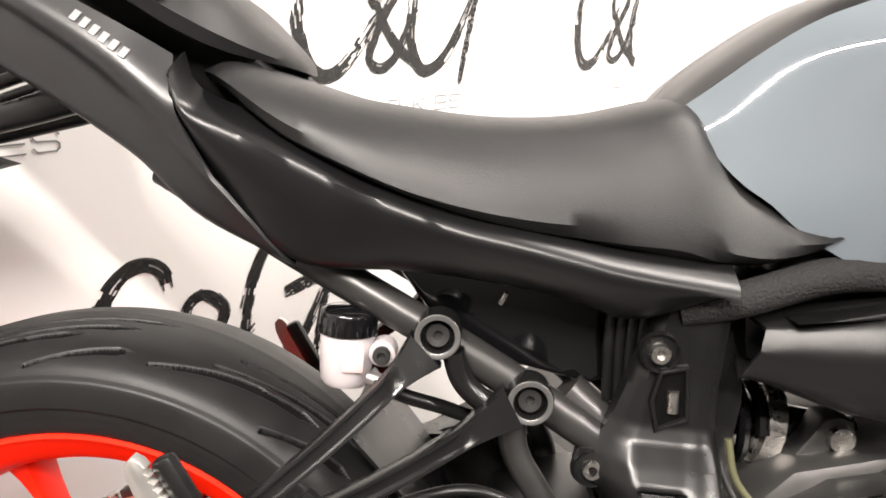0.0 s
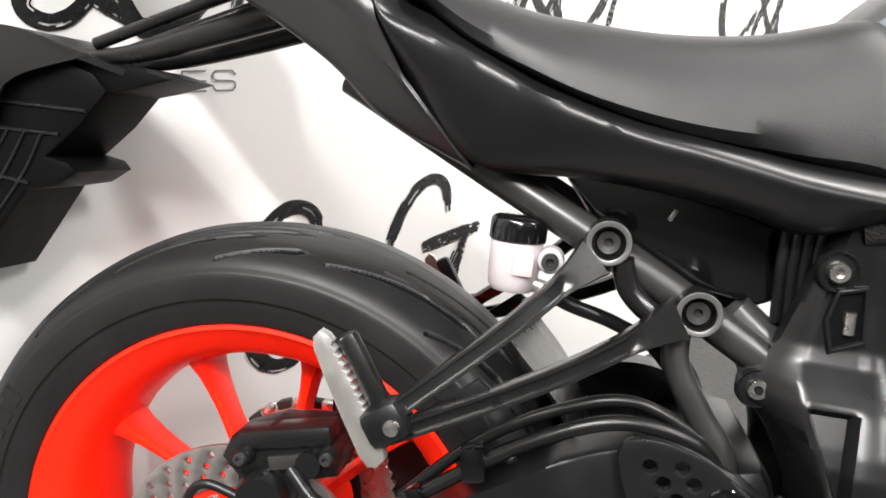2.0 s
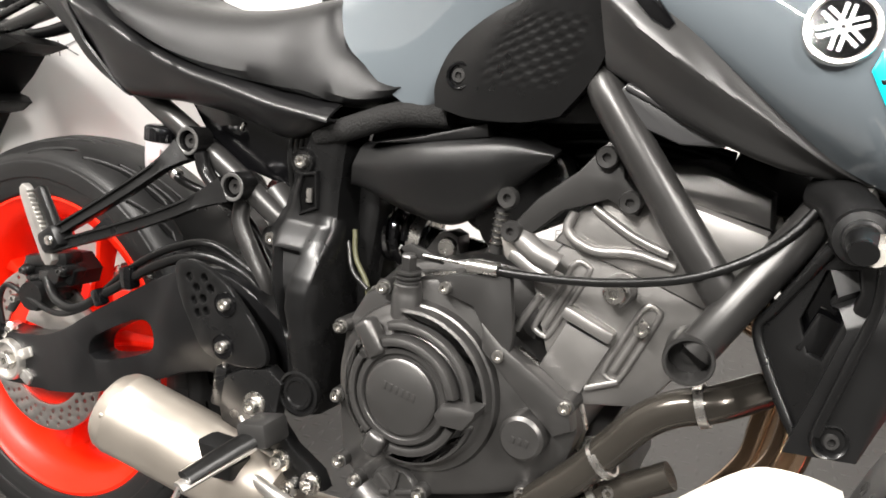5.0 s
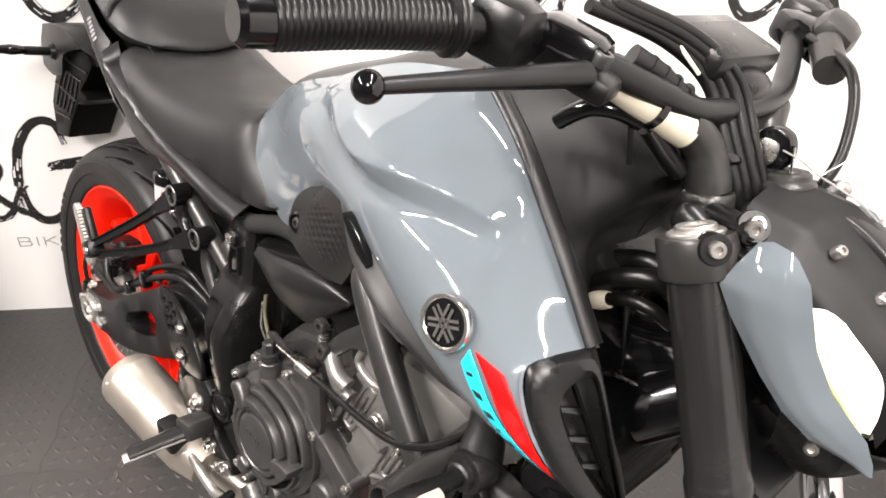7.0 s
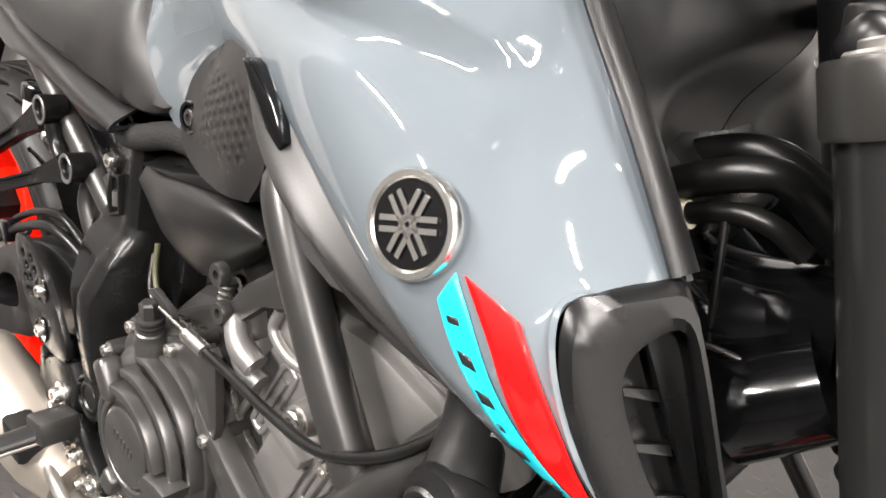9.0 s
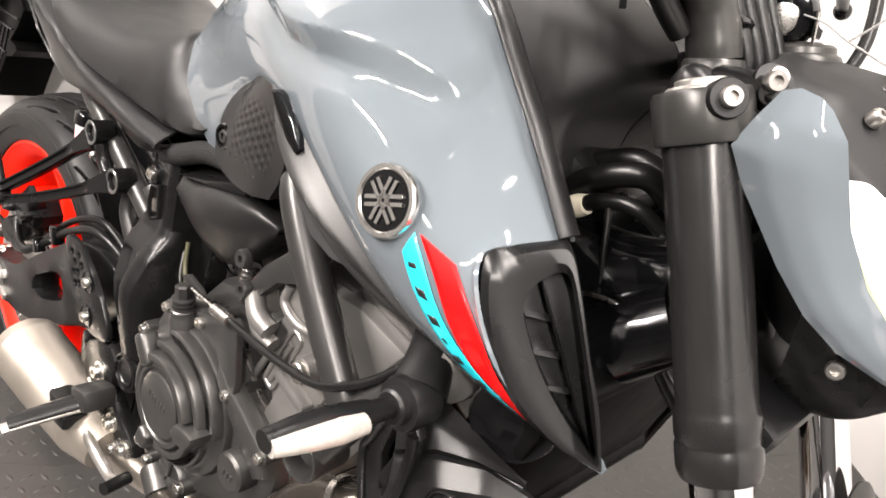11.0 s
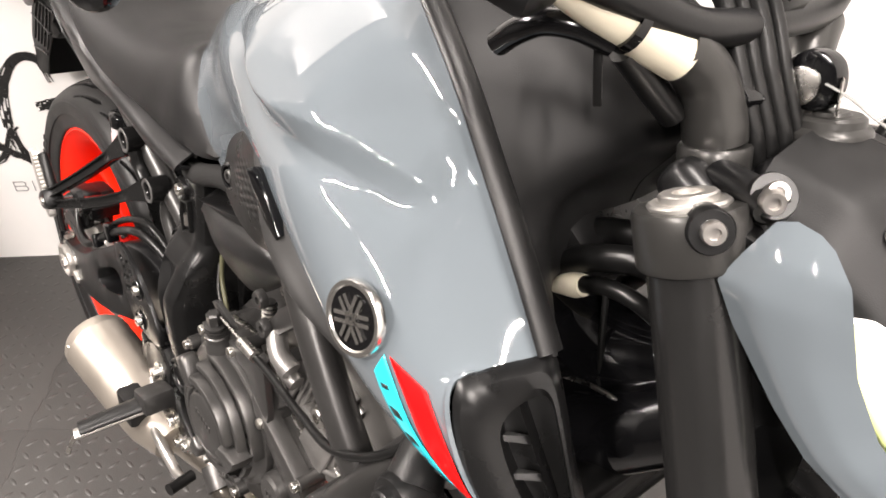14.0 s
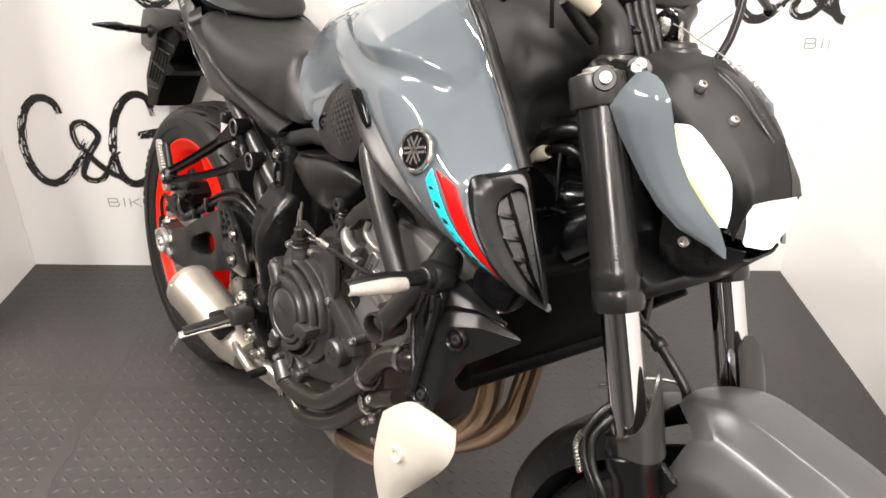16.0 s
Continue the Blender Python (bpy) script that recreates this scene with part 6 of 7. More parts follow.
for s in (1, -1):
    part("frame_tube", tube([(0.780, s * -0.150, 0.800), (0.792, s * -0.164, 0.778), (0.845, s * -0.170, 0.714), (0.900, s * -0.171, 0.648), (0.916, s * -0.170, 0.629)], 0.0165, 18), FRAMEPAINT, bike, "black painted frame tube")
    part("down_tube", tube([(1.00, s * -0.10, 0.760), (0.965, s * -0.15, 0.697), (0.925, s * -0.178, 0.626), (0.902, s * -0.187, 0.584)], 0.0165, 18), FRAMEPAINT, bike)
    part("tube_end", lathe([(0.0, -0.03), (0.0205, -0.03), (0.0212, 0.011), (0.0203, 0.013), (0.0180, 0.013), (0.0172, 0.011), (0.0172, -0.014), (0.0075, -0.014), (0.0075, -0.010), (0, -0.010)], (0.899, s * -0.190, 0.579), (0.1, -s, 0), 32), FRAMEPAINT, bike)
    part("head_tube_arm", tube([(0.77, s * -0.13, 0.815), (0.88, s * -0.10, 0.84), (0.98, s * -0.05, 0.88)], 0.02), FRAMEPAINT, bike)

# exhaust
ex = group("exhaust", "short steel silencer with black end bracket", bike)
M0, M1 = Vector((0.254, -0.190, 0.337)), Vector((0.455, -0.162, 0.292))
d = (M1 - M0).normalized()
part("silencer", lathe([(0, 0.006), (0.022, 0.004), (0.034, 0.0), (0.043, 0.002), (0.0485, 0.010), (0.050, 0.020), (0.0505, 0.021), (0.0505, 0.024), (0.050, 0.025), (0.049, 0.12), (0.046, 0.19), (0.034, 0.235), (0, 0.24)], M0, d, 56), MUFFLER, ex, "brushed warm-silver steel silencer")
for a in (40, 160, 280):
    m3 = basis(d)
    q = M0 + d * 0.018 + m3 @ Vector((0.050 * math.cos(radians(a)), 0.050 * math.sin(radians(a)), 0))
    part("rivet", lathe([(0, 0.0016), (0.002, 0.001), (0.003, 0), (0, -0.001)], q, q - (M0 + d * 0.018), 10), MUFFLER, ex)
part("link_pipe", tube([(0.44, -0.160, 0.290), (0.50, -0.13, 0.262), (0.58, -0.10, 0.250), (0.66, -0.09, 0.245), (0.74, -0.10, 0.255)], 0.024, 20), MUFFLER, ex)
part("collector", tube([(0.74, -0.10, 0.262), (0.80, -0.105, 0.278), (0.87, -0.10, 0.300)], [0.026, 0.024, 0.02], 20), HEADER, ex, "heat-tinted collector pipe")
part("header_pipe", tube([(0.930, -0.06, 0.600), (0.968, -0.06, 0.580), (0.990, -0.06, 0.545), (0.997, -0.06, 0.495), (0.986, -0.06, 0.446), (0.943, -0.06, 0.389), (0.876, -0.062, 0.325), (0.82, -0.08, 0.290)], 0.0190, 22, steps=60), HEADER, ex, "heat-tinted copper-brown header pipe")
part("header_pipe", tube([(0.930, 0.045, 0.590), (0.960, 0.045, 0.560), (0.974, 0.045, 0.520), (0.973, 0.042, 0.456), (0.965, 0.040, 0.405), (0.924, 0.038, 0.340), (0.860, 0.02, 0.285), (0.80, -0.04, 0.265)], 0.0190, 22, steps=60), HEADER, ex, "heat-tinted copper-brown header pipe")
part("end_bracket", plate([(0.405, 0.350), (0.440, 0.352), (0.458, 0.335), (0.455, 0.315), (0.42, 0.310)], -0.212, -0.180, 0.006), PLASTIC, ex)

# cream cover low down at the front
shield = group("sump_shield", "cream painted guard over the pump", bike)
rows = [[(0.905, -0.168, 0.438), (0.935, -0.172, 0.470), (0.968, -0.172, 0.496), (1.005, -0.165, 0.498), (1.035, -0.15, 0.488)],
        [(0.912, -0.178, 0.410), (0.940, -0.184, 0.440), (0.975, -0.184, 0.462), (1.010, -0.176, 0.466), (1.044, -0.155, 0.462)],
        [(0.918, -0.180, 0.355), (0.945, -0.184, 0.370), (0.975, -0.180, 0.392), (1.005, -0.172, 0.412), (1.034, -0.156, 0.428)],
        [(0.936, -0.165, 0.270), (0.948, -0.166, 0.290), (0.962, -0.162, 0.320), (0.978, -0.157, 0.345), (0.995, -0.150, 0.370)]]
part("guard", sheet(rows, 30, 24, 0.004, (0, 1, 0)), PALE, shield)
part("guard_boss", lathe([(0, 0.0), (0.006, 0.0), (0.006, 0.003), (0.0105, 0.004), (0.012, 0.002), (0.012, -0.006), (0, -0.006)], (0.968, -0.185, 0.415), (0.1, -1, 0), 24), PALE, shield)

# coolant hoses along the bottom of the engine
part("coolant_hose", tube([(0.595, -0.150, 0.325), (0.612, -0.155, 0.312), (0.655, -0.155, 0.312), (0.735, -0.155, 0.344), (0.808, -0.155, 0.417), (0.844, -0.155, 0.465), (0.868, -0.155, 0.499), (0.893, -0.154, 0.519), (0.925, -0.150, 0.532), (0.960, -0.120, 0.545)], 0.0165, 18, steps=70), PIPE, bike, "dark steel coolant pipe")
part("coolant_hose", tube([(0.605, -0.145, 0.300), (0.635, -0.148, 0.278), (0.685, -0.148, 0.274), (0.765, -0.146, 0.322), (0.84, -0.142, 0.405), (0.90, -0.14, 0.45)], 0.014, 16, steps=50), PIPE, bike)
part("hose_joint", tube([(0.590, -0.150, 0.330), (0.618, -0.154, 0.312)], 0.0205), ENGINE, bike)
for c, ax in (((0.838, -0.152, 0.452), (1, 0, 1)), ((0.842, -0.142, 0.407), (1, 0, 1)), ((0.915, -0.152, 0.529), (1, 0, 0.4)), ((0.616, -0.148, 0.29), (1, 0, -0.6))):
    part("hose_clip", lathe([(0.018, -0.004), (0.0205, -0.004), (0.0205, 0.004), (0.018, 0.004)], c, ax, 24, closed=True), STEEL, bike)
for x, z in ((0.85, 0.42), (0.862, 0.39), (0.845, 0.375), (0.63, 0.272), (0.875, 0.362)):
    socket_bolt((x, -0.150, z), 0.006, engine)

# rider footrest and brake pedal
foot = group("footrest", "black rubber rider footrest on alloy bracket", bike)
part("hanger_plate", plate([(0.380, 0.400), (0.420, 0.424), (0.455, 0.434), (0.475, 0.420), (0.470, 0.375), (0.496, 0.350), (0.535, 0.330), (0.545, 0.312), (0.52, 0.298), (0.48, 0.315), (0.440, 0.345), (0.395, 0.345)], -0.158, -0.140, 0.004), PLASTIC, foot)
for x, z, r in ((0.4415, 0.387, 0.0115), (0.484, 0.331, 0.0105), (0.527, 0.317, 0.0105), (0.498, 0.300, 0.009)):
    part("washer", lathe([(0, 0.001), (r * 1.25, 0.001), (r * 1.3, -0.004), (0, -0.004)], (x, -0.160, z), (0, -1, 0), 24), STEEL, foot)
    socket_bolt((x, -0.162, z), r * 0.8, foot)
part("clevis", block((0.472, -0.180, 0.372), (0.040, 0.045, 0.030), (0, -15, 0), 0.006), FRAMEPAINT, foot)
part("peg_core", tube([(0.474, -0.178, 0.366), (0.462, -0.230, 0.353), (0.449, -0.282, 0.339)], [0.013, 0.011, 0.009], 12, flat=0.6), ALLOY, foot, "bare alloy peg core")
part("peg_rubber", tube([(0.470, -0.196, 0.368), (0.462, -0.230, 0.360), (0.451, -0.276, 0.348)], [0.0145, 0.014, 0.012], 12, flat=0.55), HOSE, foot)
part("feeler", tube([(0.449, -0.279, 0.338), (0.445, -0.288, 0.320), (0.442, -0.292, 0.305)], [0.004, 0.0028, 0.0036]), STEEL, foot)
part("return_spring", tube([(0.43, -0.168, 0.372), (0.452, -0.170, 0.348), (0.478, -0.168, 0.340)], 0.003), STEEL, foot)
part("brake_pedal", tube([(0.430, -0.176, 0.326), (0.470, -0.184, 0.312), (0.540, -0.187, 0.298), (0.575, -0.190, 0.312)], [0.006, 0.0075, 0.007, 0.006], flat=1.2), ALLOY, foot, "bare alloy pedal arm")
part("pedal_tread", tube([(0.576, -0.178, 0.314), (0.586, -0.214, 0.318)], 0.008), HOSE, foot)
part("brake_rod", tube([(0.386, -0.150, 0.372), (0.388, -0.150, 0.425)], 0.004), STEEL, foot)
part("master_cylinder", block((0.386, -0.150, 0.392), (0.018, 0.018, 0.050), (0, 5, 0), 0.004), PLASTIC, foot)
part("heel_bracket", block((0.41, -0.14, 0.42), (0.05, 0.02, 0.04), (0, -20, 0), 0.006), PLASTIC, foot)

# side stand on the far side
part("side_stand", tube([(0.56, 0.11, 0.30), (0.58, 0.16, 0.18), (0.60, 0.215, 0.048)], 0.012), FRAMEPAINT, bike, "black steel side stand")
part("stand_foot", block((0.605, 0.222, 0.046), (0.06, 0.04, 0.008), (11, 0, 0), 0.003), FRAMEPAINT, bike)

# ---- front end ----
def fork_x(z):
    return 1.106 + 0.449 * (0.928 - z)


rad = group("radiator", "black radiator between the side covers", bike)
part("core", block((1.050, 0, 0.652), (0.034, 0.31, 0.19), (0, 17, 0), 0.004), RADBLACK, rad)
part("lower_tank", tube([(1.032, -0.155, 0.568), (1.032, 0.155, 0.568)], 0.017), RADBLACK, rad)
part("upper_tank", tube([(1.085, -0.155, 0.742), (1.085, 0.155, 0.742)], 0.015), RADBLACK, rad)
part("fan_shroud", block((1.005, 0, 0.65), (0.04, 0.22, 0.16), (0, 17, 0), 0.02), RADBLACK, rad)
part("filler_neck", tube([(1.0, -0.145, 0.70), (0.985, -0.165, 0.735)], 0.02), ALLOY, rad)

for s in (1, -1):
    sh = group("radiator_cover", "matt black radiator side cover with bolts", bike)
    rows = [
        [(0.993, -0.172, 0.704), (1.028, -0.172, 0.700), (1.057, -0.168, 0.689), (1.086, -0.162, 0.680)],
        [(0.983, -0.188, 0.679), (1.018, -0.190, 0.692), (1.054, -0.180, 0.689), (1.090, -0.164, 0.679)],
        [(0.995, -0.196, 0.655), (1.031, -0.194, 0.679), (1.060, -0.184, 0.685), (1.092, -0.165, 0.679)],
        [(0.991, -0.192, 0.647), (1.029, -0.190, 0.672), (1.059, -0.180, 0.680), (1.091, -0.162, 0.674)],
        [(0.997, -0.197, 0.647), (1.035, -0.195, 0.673), (1.069, -0.185, 0.684), (1.115, -0.164, 0.674)],
        [(1.005, -0.206, 0.633), (1.046, -0.206, 0.661), (1.082, -0.194, 0.675), (1.118, -0.164, 0.671)],
        [(0.982, -0.200, 0.526), (1.033, -0.198, 0.532), (1.059, -0.182, 0.610), (1.117, -0.163, 0.667)],]
    part("cover", sheet(None, 16, 31, 0.004, (0, s, 0), facets(rows) * np.array((1, s, 1))), TEXTURED, sh)
    for x, y, z in ((1.056, -0.2035, 0.648), (1.012, -0.2015, 0.545)):
        part("bolt_recess", lathe([(0, -0.003), (0.0095, -0.003), (0.011, 0.001), (0.0130, 0.0025), (0.0145, 0.0005), (0.0145, -0.008)], (x, s * y, z), (0.25, -s, 0.05), 28), PLASTIC, sh)
        socket_bolt((x, s * (y + 0.003), z), 0.0062, sh, FRAMEPAINT, (0.25, -s, 0.05))
    opening = [(0.974, 0.630), (0.984, 0.672), (1.004, 0.678), (1.008, 0.662), (0.994, 0.604), (0.984, 0.606)]
    part("rear_face", plate([(0.942, 0.612), (0.953, 0.634), (0.978, 0.690), (1.012, 0.696), (1.022, 0.684), (1.020, 0.655), (1.010, 0.605), (1.001, 0.545), (0.994, 0.532), (0.984, 0.540), (0.962, 0.575)], 0.0, 0.010, 0.0035, [opening[::-1]],
         place=lambda v, s=s: Vector((v.x, s * (-0.172 - (v.x - 0.943) * 0.44 + v.y), v.z))), PLASTIC, sh)
    part("crease_bead", tube([(1.018, s * -0.2075, 0.686), (1.020, s * -0.2085, 0.655), (1.011, s * -0.207, 0.605), (1.001, s * -0.203, 0.548)], 0.0042, 10), PLASTIC, sh)
    part("rear_lip", tube([(0.984, s * -0.192, 0.690), (0.955, s * -0.178, 0.634), (0.945, s * -0.174, 0.612), (0.963, s * -0.182, 0.576), (0.990, s * -0.193, 0.536)], 0.0045, 10, 40), PLASTIC, sh)
    part("louvre", block((0.990, s * -0.180, 0.618), (0.024, 0.006, 0.034), (0, 20, s * 24), 0.003), PLASTIC, sh)
    part("inner_box", block((0.996, s * -0.160, 0.635), (0.06, 0.010, 0.10), (0, 15, 0), 0.004), GLOSSBLACK, sh)
    part("shoulder", tube([(0.968, s * -0.150, 0.728), (0.986, s * -0.170, 0.722), (1.000, s * -0.192, 0.706)], [0.016, 0.020, 0.0225], 20), TEXTURED, sh)
    mount_i = group("indicator", "clear front indicator on a black stalk", bike)
    part("socket", lathe([(0, 0.014), (0.012, 0.014), (0.014, 0.012), (0.0145, 0.006), (0.020, 0.005), (0.0215, 0.0), (0.021, -0.02), (0, -0.02)], (1.0, s * -0.206, 0.703), (0, -s, 0), 28), TEXTURED, mount_i)
    part("stalk", tube([(1.0, s * -0.212, 0.703), (0.999, s * -0.245, 0.705)], 0.0085), HOSE, mount_i)
    part("body", tube([(0.998, s * -0.238, 0.7055), (0.997, s * -0.262, 0.7075), (0.995, s * -0.295, 0.7085), (0.994, s * -0.322, 0.707)], [0.009, 0.0110, 0.0112, 0.0085], 14, flat=0.9), PLASTIC, mount_i)
    part("lens", tube([(1.006, s * -0.250, 0.7045), (1.006, s * -0.275, 0.7060), (1.004, s * -0.300, 0.7065), (1.0, s * -0.321, 0.7060)], [0.0090, 0.0105, 0.0104, 0.0070], 14, flat=0.9), material("clear_lens", (0.34, 0.32, 0.29), 0.12, vary=0.2, scale=250, bump=0.3, fine=300, coat=0.8), mount_i, "clear ribbed lens")

# fork
fork = group("front_fork", "front fork with chrome tubes and black covers", bike)
for s in (1, -1):
    y = s * -0.105
    top, mid, low, axle = (Vector((fork_x(z), y, z)) for z in (0.935, 0.735, 0.600, 0.31))
    ax = (low - top).normalized()
    part("cover_tube", lathe([(0.0, -0.005), (0.0255, -0.005), (0.0262, 0.0), (0.0262, 0.168), (0.0272, 0.172), (0.0280, 0.176), (0.0280, 0.190), (0.0272, 0.1915), (0.0272, 0.194), (0.0282, 0.196), (0.0282, 0.212), (0.0265, 0.217), (0.0208, 0.217)], top, ax, 40), FORKBLACK, fork, "satin black tube cover")
    part("stanchion", lathe([(0, 0.0), (0.0205, 0.0), (0.0205, 0.42), (0, 0.42)], top, ax, 40), CHROME, fork, "polished chrome fork tube")
    c = Vector((fork_x(0.955), y, 0.955))
    clamp = group("top_clamp", "black cast clamp with silver fork cap", fork)
    part("ring", lathe([(0.0, -0.024), (0.0305, -0.024), (0.0315, -0.022), (0.0315, 0.006), (0.030, 0.009), (0, 0.009)], c, -ax, 40), CLAMPGREY, clamp)
    part("fork_cap", lathe([(0, 0.012), (0.009, 0.012), (0.009, 0.0165), (0.0155, 0.0165), (0.0165, 0.0155), (0.0165, 0.012), (0.0215, 0.012), (0.0228, 0.0105), (0.0228, 0.006), (0, 0.006)], c, -ax, 12), ALLOY, clamp, "silver alloy fork cap")
    part("pinch_lug", block((c.x + 0.026, y + s * 0.012, c.z - 0.004), (0.036, 0.030, 0.022), (0, 24, s * 35), 0.007), SATIN, clamp)
    part("pinch_boss", lathe([(0, 0.0), (0.0115, 0.0), (0.0125, -0.002), (0.0125, -0.02), (0, -0.02)], (1.118, s * -0.128, 0.967), (0.62, -0.72 * s, 0.3), 24), SATIN, clamp)
    socket_bolt((1.1185, s * -0.1285, 0.9675), 0.0066, clamp, DISC, (0.62, -0.72 * s, 0.3), depth=0.005)
    part("yoke_ear", lathe([(0, 0.0), (0.0125, 0.0), (0.0135, -0.002), (0.0135, -0.022), (0, -0.022)], (1.124, s * -0.085, 0.980), (0.55, -0.6 * s, 0.6), 24), SATIN, clamp)
    socket_bolt((1.125, s * -0.087, 0.982), 0.0066, clamp, DISC, (0.55, -0.6 * s, 0.6), depth=0.005)
    boot = group("fork_leg", "black lower fork leg", fork)
    b0 = Vector((fork_x(0.612), y, 0.612))
    part("seal_collar", lathe([(0.021, -0.004), (0.027, -0.002), (0.029, 0.003), (0.029, 0.012), (0.0275, 0.014), (0.0275, 0.018), (0.0295, 0.020), (0.0295, 0.034), (0.026, 0.040), (0.026, 0.33), (0, 0.33)], b0, ax, 36), SATIN, boot)
    rows = []
    for turn, high in ((-48, 0.676), (-36, 0.690), (-20, 0.692), (0, 0.678), (18, 0.656), (40, 0.636), (75, 0.622)):
        c, o = math.cos(radians(turn)), math.sin(radians(turn))
        rows.append([Vector((fork_x(z) + (0.036 + 0.06 * (z - 0.57)) * c, y - s * 0.036 * o, z)) for z in (high, 0.5 * high + 0.314, 0.622, 0.605)])
    part("stone_guard", sheet(rows, 18, 24, 0.003, (-1, 0, 0)), CLAMPGREY, boot, "upright black plastic tube guard")
part("axle", tube([(1.40, -0.12, 0.30), (1.40, 0.12, 0.30)], 0.012), STEEL, fork)
yoke = group("triple_clamp", "black cast top yoke with ignition switch", fork)
part("plate", block((1.085, 0, 0.956), (0.056, 0.19, 0.030), (0, 24, 0), 0.012, segments=4), SATIN, yoke)
part("nose", block((1.108, 0, 0.964), (0.040, 0.090, 0.022), (0, 24, 0), 0.009, segments=3), SATIN, yoke)
part("lower_yoke", block((fork_x(0.775), 0, 0.775), (0.075, 0.20, 0.035), (0, 24, 0), 0.01), SATIN, yoke)
part("steering_stem", tube([(1.045, 0, 0.985), (1.15, 0, 0.755)], 0.03, 20), SATIN, yoke)
part("ignition_barrel", lathe([(0, 0.010), (0.010, 0.010), (0.0115, 0.008), (0.0175, 0.008), (0.0200, 0.006), (0.0205, 0.002), (0.0235, 0.0), (0.0245, -0.002), (0.0245, -0.012), (0.023, -0.014), (0.023, -0.04), (0, -0.04)], (1.106, 0.002, 0.996), (-0.25, 0, 1), 40), CLAMPGREY, yoke)
key = group("key", "ignition key with a black fob and clear tag", bike)
part("bow", plate([(1.073, 1.006), (1.086, 1.002), (1.102, 1.006), (1.106, 1.020), (1.100, 1.034), (1.086, 1.038), (1.074, 1.030), (1.070, 1.018)], -0.010, 0.004, 0.004, smooth_line=32), GLOSSBLACK, key, "black plastic key fob")
part("fob_plate", plate([(1.078, 1.010), (1.090, 1.006), (1.097, 1.014), (1.094, 1.026), (1.082, 1.027), (1.076, 1.020)], -0.0125, -0.0085, 0.001, smooth_line=24), STEEL, key, "silver fob plate")
part("blade", block((1.096, -0.004, 1.006), (0.006, 0.002, 0.022), (0, 20, 0), 0.0005), STEEL, key)
part("ring", lathe([(0.010, -0.001), (0.0118, 0), (0.010, 0.001)], (1.108, -0.006, 1.016), (1, 0.4, 0.2), 24), STEEL, key)
tag_clear = material("clear_tag", (0.30, 0.30, 0.29), 0.15, trans=0.4)
for line in (((1.1001, -0.012, 1.0225), (1.1170, -0.014, 1.0200), (1.1333, -0.010, 1.0127), (1.1520, -0.005, 1.0065), (1.1679, 0.0, 1.0), (1.1885, 0.02, 0.981)),
             ((1.1333, -0.010, 1.0127), (1.1440, -0.006, 1.0260), (1.1588, 0.0, 1.0453))):
    part("tag", tube(line, 0.0016, 8, 30, flat=0.5), tag_clear, key, "thin clear tag strap")

# handlebar
bars = group("handlebar", "black tubular handlebar with grips and switchgear", bike)
part("bar", tube([(0.945, -0.40, 1.095), (0.965, -0.31, 1.098), (0.990, -0.22, 1.092), (1.030, -0.13, 1.062), (1.048, -0.075, 1.045), (1.052, 0, 1.043), (1.048, 0.075, 1.045), (1.030, 0.13, 1.062), (0.990, 0.22, 1.092), (0.965, 0.31, 1.098), (0.945, 0.40, 1.095)], 0.011, 16), SATIN, bars)
